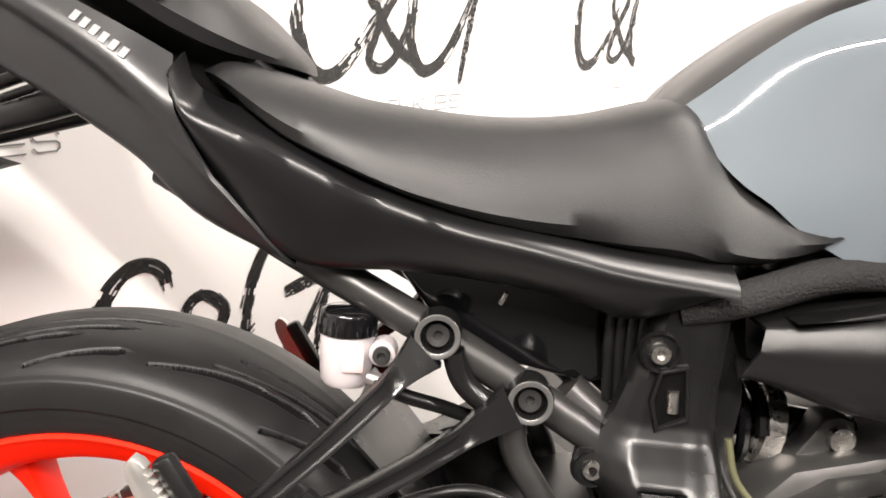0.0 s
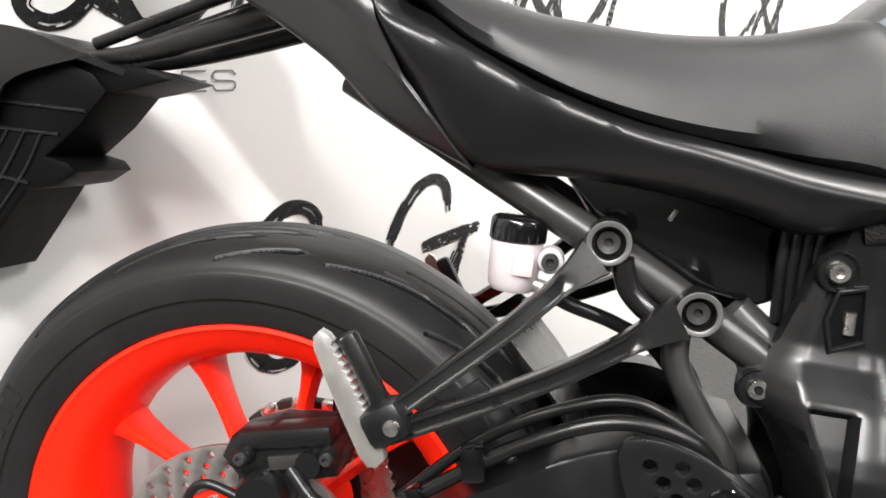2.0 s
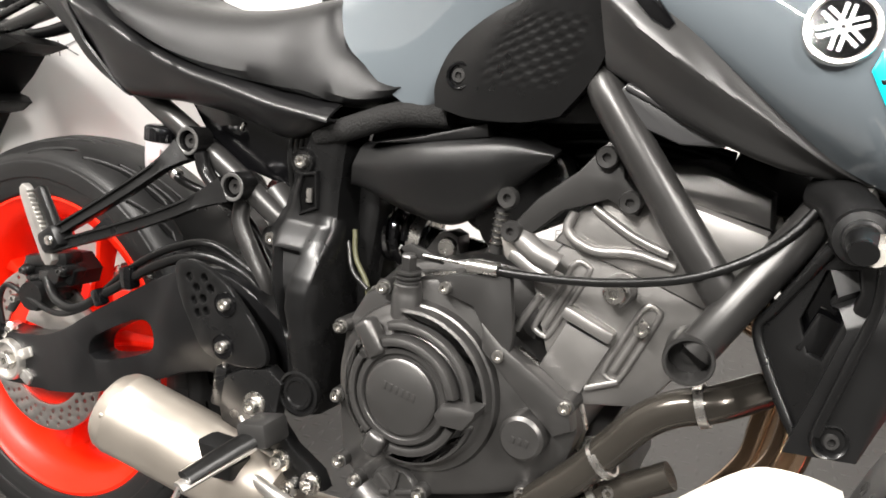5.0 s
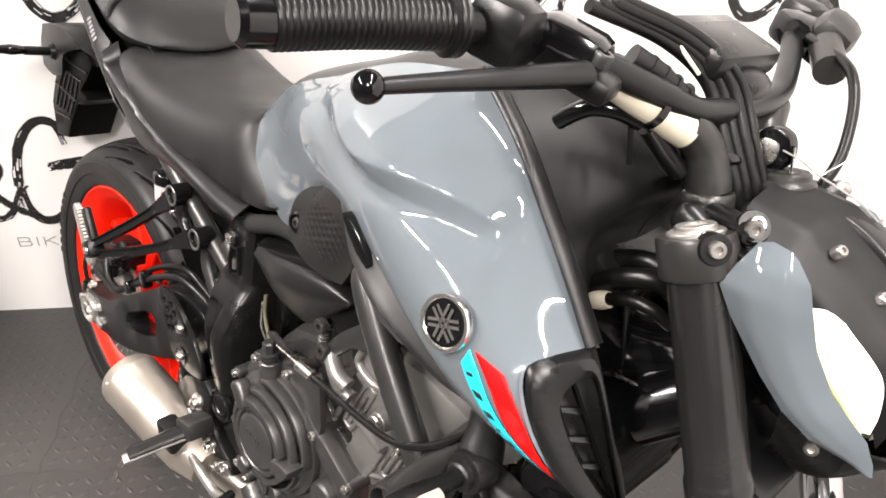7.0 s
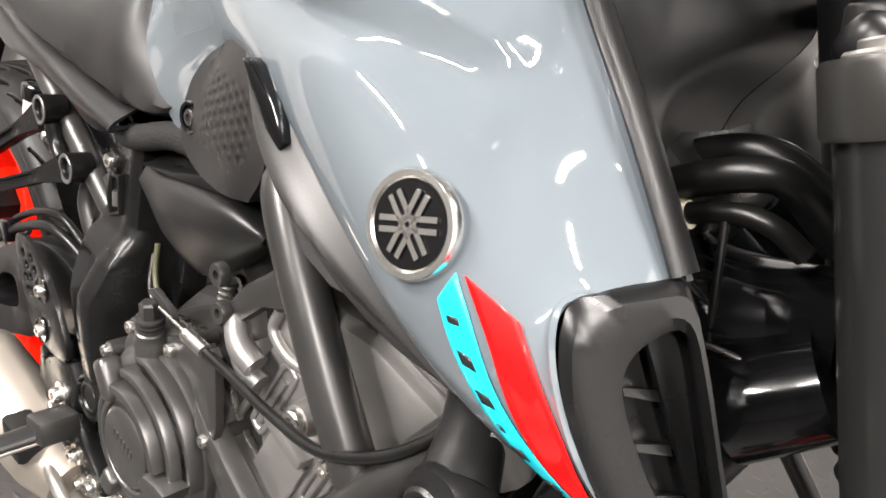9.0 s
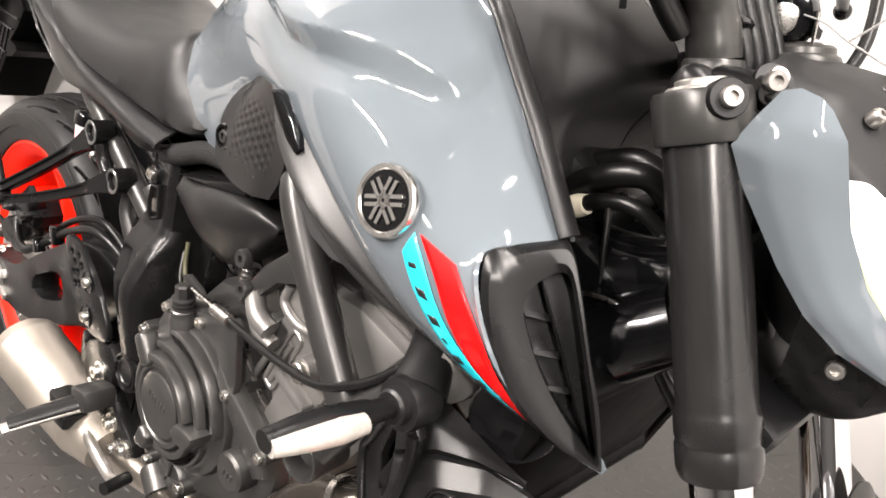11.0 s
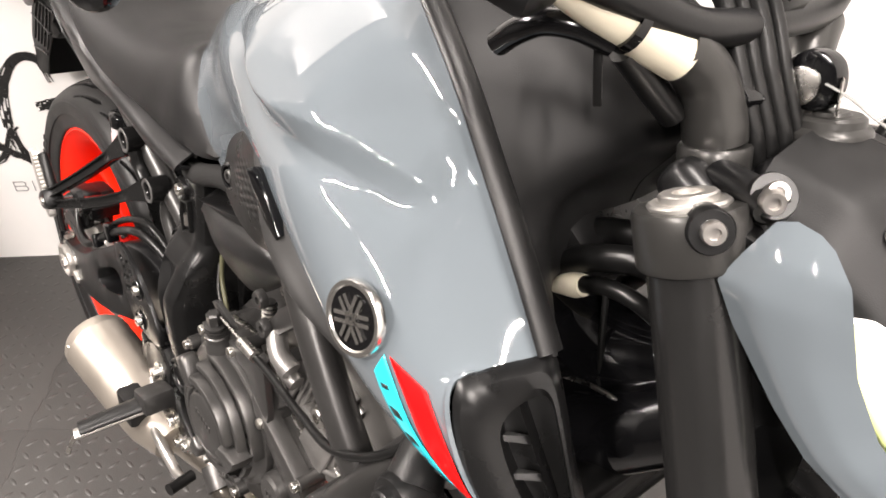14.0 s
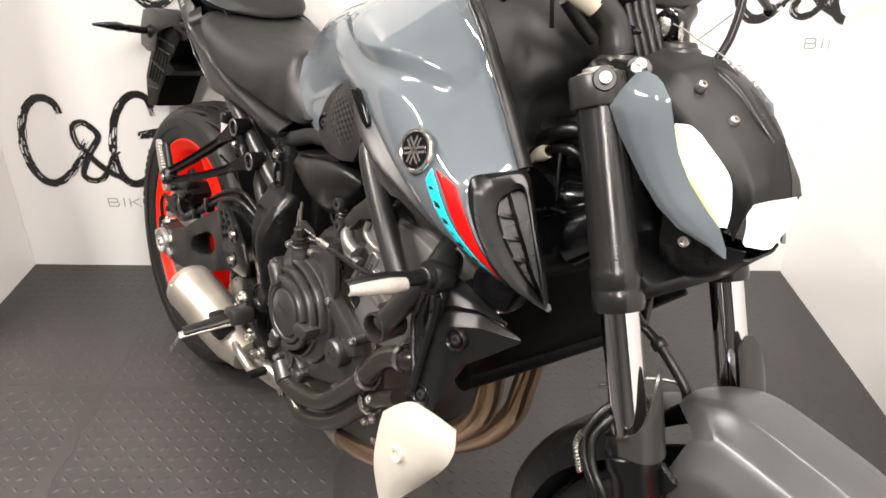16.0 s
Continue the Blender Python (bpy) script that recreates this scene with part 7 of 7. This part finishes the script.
for s in (1, -1):
    part("riser_foot", lathe([(0, 0), (0.0205, 0), (0.0215, 0.002), (0.0215, 0.013), (0.020, 0.015), (0, 0.015)], (1.072, s * -0.054, 0.966), (-0.25, 0, 1), 32), CLAMPGREY, bars)
    part("riser", tube([(1.068, s * -0.053, 0.980), (1.060, s * -0.055, 1.000), (1.053, s * -0.061, 1.016), (1.047, s * -0.076, 1.029), (1.044, s * -0.086, 1.033)], [0.0185, 0.0185, 0.0190, 0.0175, 0.0160], 24, 40), CLAMPGREY, bars)
    part("riser_boot", tube([(1.046, s * -0.070, 0.992), (1.038, s * -0.085, 1.006), (1.028, s * -0.110, 1.030)], 0.0088, 16), HOSE, bars)
    bm = bmesh.new()
    p = curve([(0.9435, s * -0.405, 1.0945), (0.955, s * -0.35, 1.097), (0.971, s * -0.285, 1.0975)], 90)
    rings = []
    for k, (c, (side, up)) in enumerate(zip(p, frames_along(p))):
        r = 0.0165 + (0.0009 if k % 3 else 0) + (0.004 if k > 82 else 0)
        rings.append([c + r * (math.cos(a) * side + math.sin(a) * up) for a in np.linspace(0, 2 * math.pi, 20, endpoint=False)])
    skin(bm, rings)
    part("grip", bm, HOSE, bars, "ribbed black rubber grip")
    part("bar_end", lathe([(0, 0.020), (0.012, 0.020), (0.0155, 0.016), (0.0155, 0.0), (0, 0)], (0.9435, s * -0.405, 1.0945), (-0.2, -s, 0), 24), GLOSSBLACK, bars)
    part("switch_box", block((0.982, s * -0.250, 1.096), (0.045, 0.045, 0.045), (0, 10, s * 14), 0.012), PLASTIC, bars)
    part("master_clamp", block((1.005, s * -0.205, 1.088), (0.055, 0.050, 0.035), (0, 15, s * 25), 0.010), GLOSSBLACK, bars)
    tip = Vector((0.997, -0.3745, 1.071)) if s > 0 else Vector((1.012, 0.34, 1.043))
    part("lever", tube([(1.035, s * -0.225, 1.080), Vector((1.035, s * -0.225, 1.080)).lerp(tip, 0.35), Vector((1.033, s * -0.225, 1.080)).lerp(tip, 0.7), tip], [0.011, 0.0085, 0.0065, 0.0058], 14, flat=0.8), SATIN, bars, "black brake lever" if s > 0 else "black clutch lever")
    bm = bmesh.new()
    bmesh.ops.create_uvsphere(bm, u_segments=20, v_segments=12, radius=0.0098, matrix=Matrix.Translation(tip))
    part("lever_ball", bm, GLOSSBLACK, bars)
    socket_bolt((1.036, s * -0.212, 1.088), 0.007, bars, FRAMEPAINT, (0.3, 0, 1))
    part("perch", block((1.030, s * -0.208, 1.072), (0.035, 0.04, 0.018), (0, 15, s * 20), 0.006), SATIN, bars)
res2 = group("switch_connector", "cream plastic sleeve with a black cable tie", bike)
part("sleeve", tube([(1.006, -0.154, 1.066), (1.013, -0.144, 1.061), (1.026, -0.120, 1.048), (1.041, -0.094, 1.035), (1.047, -0.083, 1.029)], [0.0125, 0.0148, 0.0152, 0.0152, 0.0145], 20), CREAM, res2)
part("cable_tie", lathe([(0.0145, -0.003), (0.0168, -0.003), (0.0168, 0.003), (0.0145, 0.003)], (1.030, -0.114, 1.0455), (0.40, 0.72, -0.36), 24, closed=True), GLOSSBLACK, res2)
part("tie_tail", block((1.024, -0.122, 1.014), (0.005, 0.002, 0.032), (0, -12, 30), 0.0005), HOSE, res2)
part("throttle_case", block((0.976, -0.150, 1.023), (0.013, 0.012, 0.014), (0, -35, 0), 0.005), PLASTIC, bars)
part("throttle_pipe", tube([(0.972, -0.150, 1.020), (0.985, -0.150, 1.031), (0.998, -0.145, 1.039), (1.013, -0.135, 1.040), (1.027, -0.120, 1.034)], 0.0075), GLOSSBLACK, bars)
looms = group("cable_loom", "bundle of black control cables and brake hoses", bike)
for k in range(4):
    o = 0.0075 * k
    part("cable", tube([(0.975 + 0.004 * k, -0.150 + 0.01 * k, 1.110 + 0.002 * k), (1.005 + 0.7 * o, -0.080 + o, 1.090 + 0.3 * o), (1.034 + 0.75 * o, -0.045 + o, 1.062 + 0.2 * o), (1.062 + 0.75 * o, -0.040 + o, 1.020), (1.086 + 0.7 * o, -0.036 + o, 0.978), (1.090 + 0.6 * o, -0.032 + o, 0.945), (1.088 + 0.5 * o, -0.03 + o, 0.90)], (0.0058, 0.0052, 0.0060, 0.0048)[k], 12, 60), HOSE, looms)
part("loom_band", block((1.070, -0.030, 1.010), (0.020, 0.036, 0.010), (0, 30, -10), 0.003), GLOSSBLACK, looms)
part("banjo", tube([(1.002, -0.118, 1.078), (1.020, -0.095, 1.066), (1.040, -0.068, 1.044)], [0.0105, 0.0085, 0.0095], 14), SATIN, looms, "ribbed black cable boot")
for k in range(4):
    part("boot_rib", lathe([(0.007, -0.002), (0.0108, -0.0015), (0.0108, 0.0015), (0.007, 0.002)], (1.012 + 0.007 * k, -0.106 + 0.0095 * k, 1.0715 - 0.006 * k), (0.5, 0.7, -0.5), 18), HOSE, looms)
part("cable_marks", block((1.022, -0.066, 1.080), (0.034, 0.002, 0.0035), (0, 42, 38), 0.0005), PALE, looms)
part("left_cable", tube([(1.02, 0.18, 1.09), (1.09, 0.12, 1.075), (1.12, 0.075, 1.02), (1.115, 0.055, 0.97), (1.10, 0.04, 0.90)], 0.005), HOSE, looms)
dash = group("instrument", "black digital instrument on the handlebar", bike)
part("case", block((1.016, 0.005, 1.083), (0.060, 0.115, 0.026), (0, 18, 0), 0.008), PLASTIC, dash)
part("screen", block((1.010, 0.005, 1.0975), (0.046, 0.095, 0.002), (0, 18, 0), 0.0008), GLOSSBLACK, dash)
part("mount", block((1.045, 0.005, 1.058), (0.03, 0.05, 0.03), (0, 25, 0), 0.01), PLASTIC, dash)
clampm = group("mirror_stem", "grey ball-jointed mirror clamp", bike)
part("knob", block((1.035, 0.205, 1.095), (0.045, 0.05, 0.04), (20, 30, 20), 0.015), FRAMEPAINT, clampm)
part("barrel", tube([(1.04, 0.18, 1.085), (1.065, 0.14, 1.07)], 0.016), FRAMEPAINT, clampm)

# hoses and dark parts behind the fork
part("hose", tube([(0.955, -0.05, 0.815), (0.985, -0.062, 0.846), (1.006, -0.068, 0.868), (1.038, -0.068, 0.886), (1.060, -0.06, 0.888), (1.085, -0.03, 0.86)], 0.0098, 16, 50), HOSE, bike, "thick black hose")
part("hose", tube([(0.96, -0.03, 0.850), (1.0, -0.04, 0.880), (1.04, -0.045, 0.895), (1.075, -0.03, 0.88)], 0.010, 16, 40), HOSE, bike, "thick black hose")
part("hose_fitting", tube([(0.993, -0.068, 0.838), (1.006, -0.072, 0.848), (1.020, -0.074, 0.856)], [0.006, 0.0095, 0.008], 14), CREAM, bike)
part("wire_sleeve", tube([(1.018, -0.074, 0.856), (1.040, -0.075, 0.866), (1.062, -0.074, 0.868), (1.080, -0.065, 0.858)], 0.0062, 12, 30), HOSE, bike)
part("wire", tube([(1.040, -0.077, 0.862), (1.052, -0.082, 0.820), (1.066, -0.082, 0.770), (1.072, -0.080, 0.790)], 0.0024), HOSE, bike)
part("wire", tube([(1.02, -0.085, 0.782), (1.06, -0.09, 0.800), (1.10, -0.085, 0.80)], 0.0018), STEEL, bike)
part("air_duct", tube([(1.0, -0.06, 0.70), (1.06, -0.075, 0.755), (1.115, -0.06, 0.80)], [0.045, 0.038, 0.03], 24), GLOSSBLACK, bike, "glossy black air duct")
part("air_duct", tube([(0.96, -0.03, 0.80), (1.03, -0.05, 0.80), (1.10, -0.03, 0.82)], [0.05, 0.045, 0.03], 24), GLOSSBLACK, bike)
part("horn", lathe([(0, 0.006), (0.010, 0.004), (0.026, 0.001), (0.032, 0.004), (0.034, 0.0), (0.030, -0.02), (0, -0.02)], (1.062, -0.155, 0.712), (0.5, -1, 0.1), 36), GLOSSBLACK, bike, "black disc horn")

# headlamp cowl
cowl = group("headlamp_cowl", "matt black headlamp cowl with silver bolts", bike)
for s in (1, -1):
    rows = [[(1.105, s * -0.001, 1.000), (1.165, s * -0.001, 0.998), (1.215, s * -0.001, 0.972), (1.255, s * -0.001, 0.938), (1.274, s * -0.001, 0.906), (1.280, s * -0.001, 0.888)],
            [(1.105, s * -0.030, 0.996), (1.162, s * -0.030, 0.990), (1.210, s * -0.026, 0.962), (1.248, s * -0.024, 0.930), (1.269, s * -0.030, 0.902), (1.275, s * -0.034, 0.886)],
            [(1.105, s * -0.056, 0.988), (1.155, s * -0.056, 0.981), (1.198, s * -0.048, 0.954), (1.238, s * -0.045, 0.923), (1.262, s * -0.047, 0.894), (1.267, s * -0.049, 0.880)],
            [(1.110, s * -0.080, 0.972), (1.155, s * -0.078, 0.960), (1.198, s * -0.070, 0.934), (1.234, s * -0.060, 0.906), (1.258, s * -0.050, 0.876), (1.262, s * -0.046, 0.862)],
            [(1.120, s * -0.088, 0.945), (1.160, s * -0.084, 0.925), (1.198, s * -0.074, 0.900), (1.228, s * -0.060, 0.878), (1.250, s * -0.046, 0.850), (1.256, s * -0.040, 0.835)]]
    part("shell", sheet(None, 31, 25, 0.003, (-1, s * 0.4, -1), soften(facets(rows, 6), 1)), MATTCOVER, cowl)
    for x, y, z in ((1.179, -0.051, 0.976), (1.216, -0.037, 0.950)):
        part("bolt", lathe([(0, 0.0008), (0.0022, 0.0008), (0.0022, 0.0030), (0.0042, 0.0026), (0.0056, 0.0005), (0.0056, -0.006), (0, -0.006)], (x, s * y, z), (0.55, -0.35 * s, 0.75), 20), DISC, cowl, "silver button-head bolt")
    part("cowl_stay", tube([(1.085, s * -0.070, 0.972), (1.110, s * -0.080, 0.975), (1.127, s * -0.088, 0.974)], 0.012, flat=0.7), SATIN, cowl)
    socket_bolt((1.127, s * -0.094, 0.9805), 0.0066, cowl, DISC, (0.6, -0.7 * s, 0.2))
    # position light, a slanted window in the cowl's side
    lamp_rows = [[(1.183, s * -0.0865, 0.938), (1.195, s * -0.0795, 0.940), (1.206, s * -0.073, 0.934)], [(1.198, s * -0.082, 0.905), (1.220, s * -0.072, 0.914), (1.240, s * -0.062, 0.904)],
                 [(1.225, s * -0.066, 0.872), (1.236, s * -0.060, 0.878), (1.249, s * -0.052, 0.872)], [(1.241, s * -0.052, 0.846), (1.245, s * -0.0495, 0.848), (1.249, s * -0.047, 0.848)]]
    part("position_light", sheet(lamp_rows, 14, 14, 0.004, (-1, s * 0.5, 0)), LAMP, cowl, "lit white position light")
    part("light_rim", tube([(1.184, s * -0.0885, 0.936), (1.200, s * -0.0850, 0.904), (1.227, s * -0.0690, 0.871), (1.243, s * -0.0550, 0.846)], 0.0032), material("pale_green_light_rim", (0.62, 0.70, 0.30), 0.3), cowl)
    drop = 0.012 if s < 0 else 0.0
    rows = [[(1.138, -0.107, 0.978 - drop), (1.147, -0.105, 0.982 - drop), (1.159, -0.103, 0.980 - drop), (1.167, -0.101, 0.975 - drop)],
            [(1.131, -0.116, 0.958), (1.147, -0.117, 0.962 - 0.5 * drop), (1.166, -0.112, 0.963 - 0.5 * drop), (1.181, -0.101, 0.961 - 0.5 * drop)],
            [(1.126, -0.121, 0.941), (1.147, -0.123, 0.942), (1.171, -0.114, 0.942), (1.190, -0.098, 0.939)],
            [(1.140, -0.116, 0.919), (1.160, -0.117, 0.917), (1.181, -0.109, 0.915), (1.200, -0.093, 0.914)],
            [(1.173, -0.104, 0.879), (1.186, -0.105, 0.879), (1.203, -0.099, 0.880), (1.220, -0.084, 0.883)],
            [(1.196, -0.096, 0.856), (1.207, -0.097, 0.858), (1.222, -0.091, 0.861), (1.238, -0.076, 0.866)],
            [(1.219, -0.087, 0.841), (1.228, -0.086, 0.843), (1.240, -0.079, 0.847), (1.252, -0.067, 0.852)],
            [(1.249, -0.068, 0.829), (1.254, -0.067, 0.830), (1.258, -0.064, 0.831), (1.262, -0.061, 0.833)],
            [(1.262, -0.062, 0.823), (1.263, -0.0615, 0.823), (1.264, -0.061, 0.823), (1.265, -0.060, 0.823)]]
    part("side_cover", sheet(None, 19, 49, 0.004, (0, s, 0), soften(facets(rows, 6), 3) * np.array((1, s, 1))), TANKPAINT, cowl, "glossy grey-blue headlamp side cover")
    part("cover_back", sheet([[(1.130, s * -0.098, 0.955), (1.165, s * -0.095, 0.915), (1.200, s * -0.078, 0.868), (1.245, s * -0.058, 0.832)], [(1.135, s * -0.07, 0.915), (1.165, s * -0.07, 0.88), (1.20, s * -0.06, 0.84), (1.24, s * -0.045, 0.80)]], 12, 5, 0.006, (0, s, 0)), PLASTIC, cowl)
    rows = [[(1.190, s * -0.074, 0.855), (1.225, s * -0.060, 0.835), (1.250, s * -0.045, 0.828), (1.270, s * -0.034, 0.828)],
            [(1.190, s * -0.066, 0.815), (1.215, s * -0.055, 0.800), (1.240, s * -0.042, 0.798), (1.268, s * -0.030, 0.818)],
            [(1.185, s * -0.040, 0.782), (1.210, s * -0.036, 0.776), (1.236, s * -0.030, 0.784), (1.266, s * -0.020, 0.814)],
            [(1.185, s * -0.001, 0.778), (1.210, s * -0.001, 0.772), (1.236, s * -0.001, 0.780), (1.266, s * -0.001, 0.812)]]
    part("chin", sheet(rows, 20, 16, 0.003, (-1, 0, 1)), PLASTIC, cowl, "black lower lamp housing")
    socket_bolt((1.220, s * -0.067, 0.824), 0.006, cowl, STEEL, (0.2, -s, 0.1))
part("main_light", sheet([[(1.2635, -0.046, 0.884), (1.272, 0, 0.886), (1.2635, 0.046, 0.884)], [(1.272, -0.046, 0.860), (1.280, 0, 0.860), (1.272, 0.046, 0.860)], [(1.268, -0.034, 0.834), (1.276, 0, 0.830), (1.268, 0.034, 0.834)]], 16, 10, 0.006, (-1, 0, 0)), LAMP, cowl, "lit white main headlamp")
part("visor", sheet([[(1.250, -0.025, 0.880), (1.262, 0, 0.882), (1.255, 0.025, 0.880)], [(1.250, -0.045, 0.842), (1.255, 0, 0.83), (1.250, 0.045, 0.842)]], 10, 4, 0.01, (-1, 0, 0)), GLOSSBLACK, cowl)
part("centre_blade", sheet([[(1.140, y, 0.9985 - e), (1.170, y, 0.9965 - e), (1.200, y * 0.95, 0.984 - e), (1.232, y * 0.85, 0.960 - e), (1.250, y * 0.6, 0.944 - e)] for y, e in ((-0.021, 0.013), (-0.019, 0.0065), (-0.010, 0.0045), (0.010, 0.0045), (0.019, 0.0065), (0.021, 0.013))], 24, 22, 0.004, (-0.5, 0, -1)), PLASTIC, cowl, "raised centre blade")
part("bucket", block((1.180, 0, 0.868), (0.09, 0.09, 0.10), (0, 35, 0), 0.02), PLASTIC, cowl)
part("wiring", tube([(1.16, -0.06, 0.80), (1.175, -0.085, 0.765), (1.20, -0.09, 0.74), (1.205, -0.07, 0.72), (1.19, -0.05, 0.74)], 0.004), HOSE, cowl)
part("wiring", tube([(1.15, -0.07, 0.82), (1.165, -0.09, 0.78), (1.185, -0.092, 0.745), (1.195, -0.075, 0.725)], 0.005), HOSE, cowl)
part("connector", block((1.172, -0.086, 0.772), (0.010, 0.008, 0.018), (20, -30, 0), 0.001), PALE, cowl)

# front mudguard
fen = group("front_mudguard", "matt black front mudguard", bike)
def round_wheel(angle, r, y):
    return (1.40 + r * math.cos(radians(angle)), y, 0.300 + r * math.sin(radians(angle)))


RIDGE = [(109, 0.3766, 1.0), (102, 0.3785, 1.0), (91, 0.364, 1.0), (80, 0.357, 0.98), (66, 0.350, 0.85), (54, 0.345, 0.6), (46, 0.342, 0.2)]
ACROSS = [(0.084, 0.100, 111.5), (0.0815, 0.072, 112.4), (0.0655, 0.0310, 108.2), (0.0640, 0.0285, 107.4), (0.0395, 0.0062, 112.9), (0.0375, 0.0046, 113.1), (0.0250, 0.0018, 113.5), (0.0120, 0.0005, 113.7), (0.0, 0.0, 113.8)]
cross = [(-w, d, e) for w, d, e in ACROSS] + ACROSS[-2::-1]
lines = np.array([[tuple(p) for p in curve([round_wheel(a, r - d * min(1.0, k + 0.15), w * k) for a, r, k in [(e, 0.3715, 1.0), (min(109, e - 3), 0.3766, 1.0)] + RIDGE[1:]], 70)] for w, d, e in cross])
steps = np.linspace(0, len(cross) - 1, 5 * (len(cross) - 1) + 1)
low = np.minimum(steps.astype(int), len(cross) - 2)
mix = (steps - low)[:, None, None]
part("front_shell", sheet(None, 70, len(steps), 0.003, (0, 0, -1), lines[low] * (1 - mix) + lines[low + 1] * mix), FENDER, fen)
rows = [[round_wheel(a, r - d, w * k) for a, r, k in ((117, 0.355, 1.0), (127, 0.357, 1.0), (143, 0.356, 1.0), (156, 0.354, 0.9), (168, 0.354, 0.65), (177, 0.358, 0.3))] for w, d in ((-0.076, 0.050), (-0.072, 0.016), (-0.05, 0.003), (0, 0), (0.05, 0.003), (0.072, 0.016), (0.076, 0.050))]
part("rear_shell", sheet(rows, 40, 30, 0.003, (0, 0, -1)), PLASTIC, fen)
for s in (1, -1):
    part("bracket", block((fork_x(0.56) + 0.01, s * -0.085, 0.56), (0.03, 0.012, 0.06), (0, 24, 0), 0.005), PLASTIC, fen)
part("brake_line", tube([(1.10, -0.03, 0.745), (1.140, 0.0, 0.690), (1.164, 0.0, 0.6786), (1.1894, 0.0, 0.6683), (1.218, 0.0, 0.650), (1.240, 0.0, 0.6333), (1.250, 0.0, 0.610)], 0.0062, 12, 40), HOSE, bike, "black front brake line")
part("line_grommet", lathe([(0, -0.006), (0.0085, -0.006), (0.0095, -0.003), (0.0095, 0.004), (0.008, 0.007), (0, 0.007)], (1.1894, 0.0, 0.6683), (0.83, 0, -0.5), 20), HOSE, bike)
part("line_clip", tube([(1.180, -0.085, 0.628), (1.200, -0.05, 0.640), (1.225, -0.01, 0.640), (1.238, 0.01, 0.628)], 0.0022, 10, 30), STEEL, bike, "bent silver wire clip")
for d, r in ((0.0, 0.0052), (0.011, 0.0048)):
    part("brake_line", tube([(1.236, -0.085 + d, 0.640), (1.2217 + d, -0.115, 0.637 - 0.3 * d), (1.2139 + d, -0.137, 0.606), (1.222 + d, -0.143, 0.585), (1.2323 + d, -0.145, 0.5715), (1.2535 + d, -0.145, 0.5477), (1.29, -0.14, 0.47)], r, 12, 50), HOSE, bike, "black front brake hose")
bm = bmesh.new()
path = curve([(1.2139, -0.1445, 0.606), (1.2125, -0.148, 0.592), (1.222, -0.151, 0.577), (1.2300, -0.152, 0.566)], 15)
for a, b in zip(path[:-1], path[1:]):
    a, b = Vector(a), Vector(b)
    lathe([(0.0018, 0.0), (0.0036, 0.0), (0.0036, 0.0016), (0.0018, 0.0030)], a, (b - a).normalized(), 10, bm)
part("line_spring", bm, STEEL, bike, "fine silver spring sleeve")
for s in (-1, 1):
    part("front_caliper", block((1.335, s * 0.09, 0.40), (0.05, 0.045, 0.11), (0, -30, 0), 0.012), SATIN, bike)

# ---- pieces of a small assembly hang directly under the part that carries it ----
for holder in [o for o in bpy.data.objects if o.data is None and o.parent and o.parent != bike and o.parent.parent == bike]:
    base = holder.name.split(".")[0]
    for o in [o for o in bpy.data.objects if o.parent == holder]:
        o.parent = holder.parent
        kind = o.name.split(".")[0]
        o.name = kind if base in kind else base + "_" + kind
    bpy.data.objects.remove(holder)
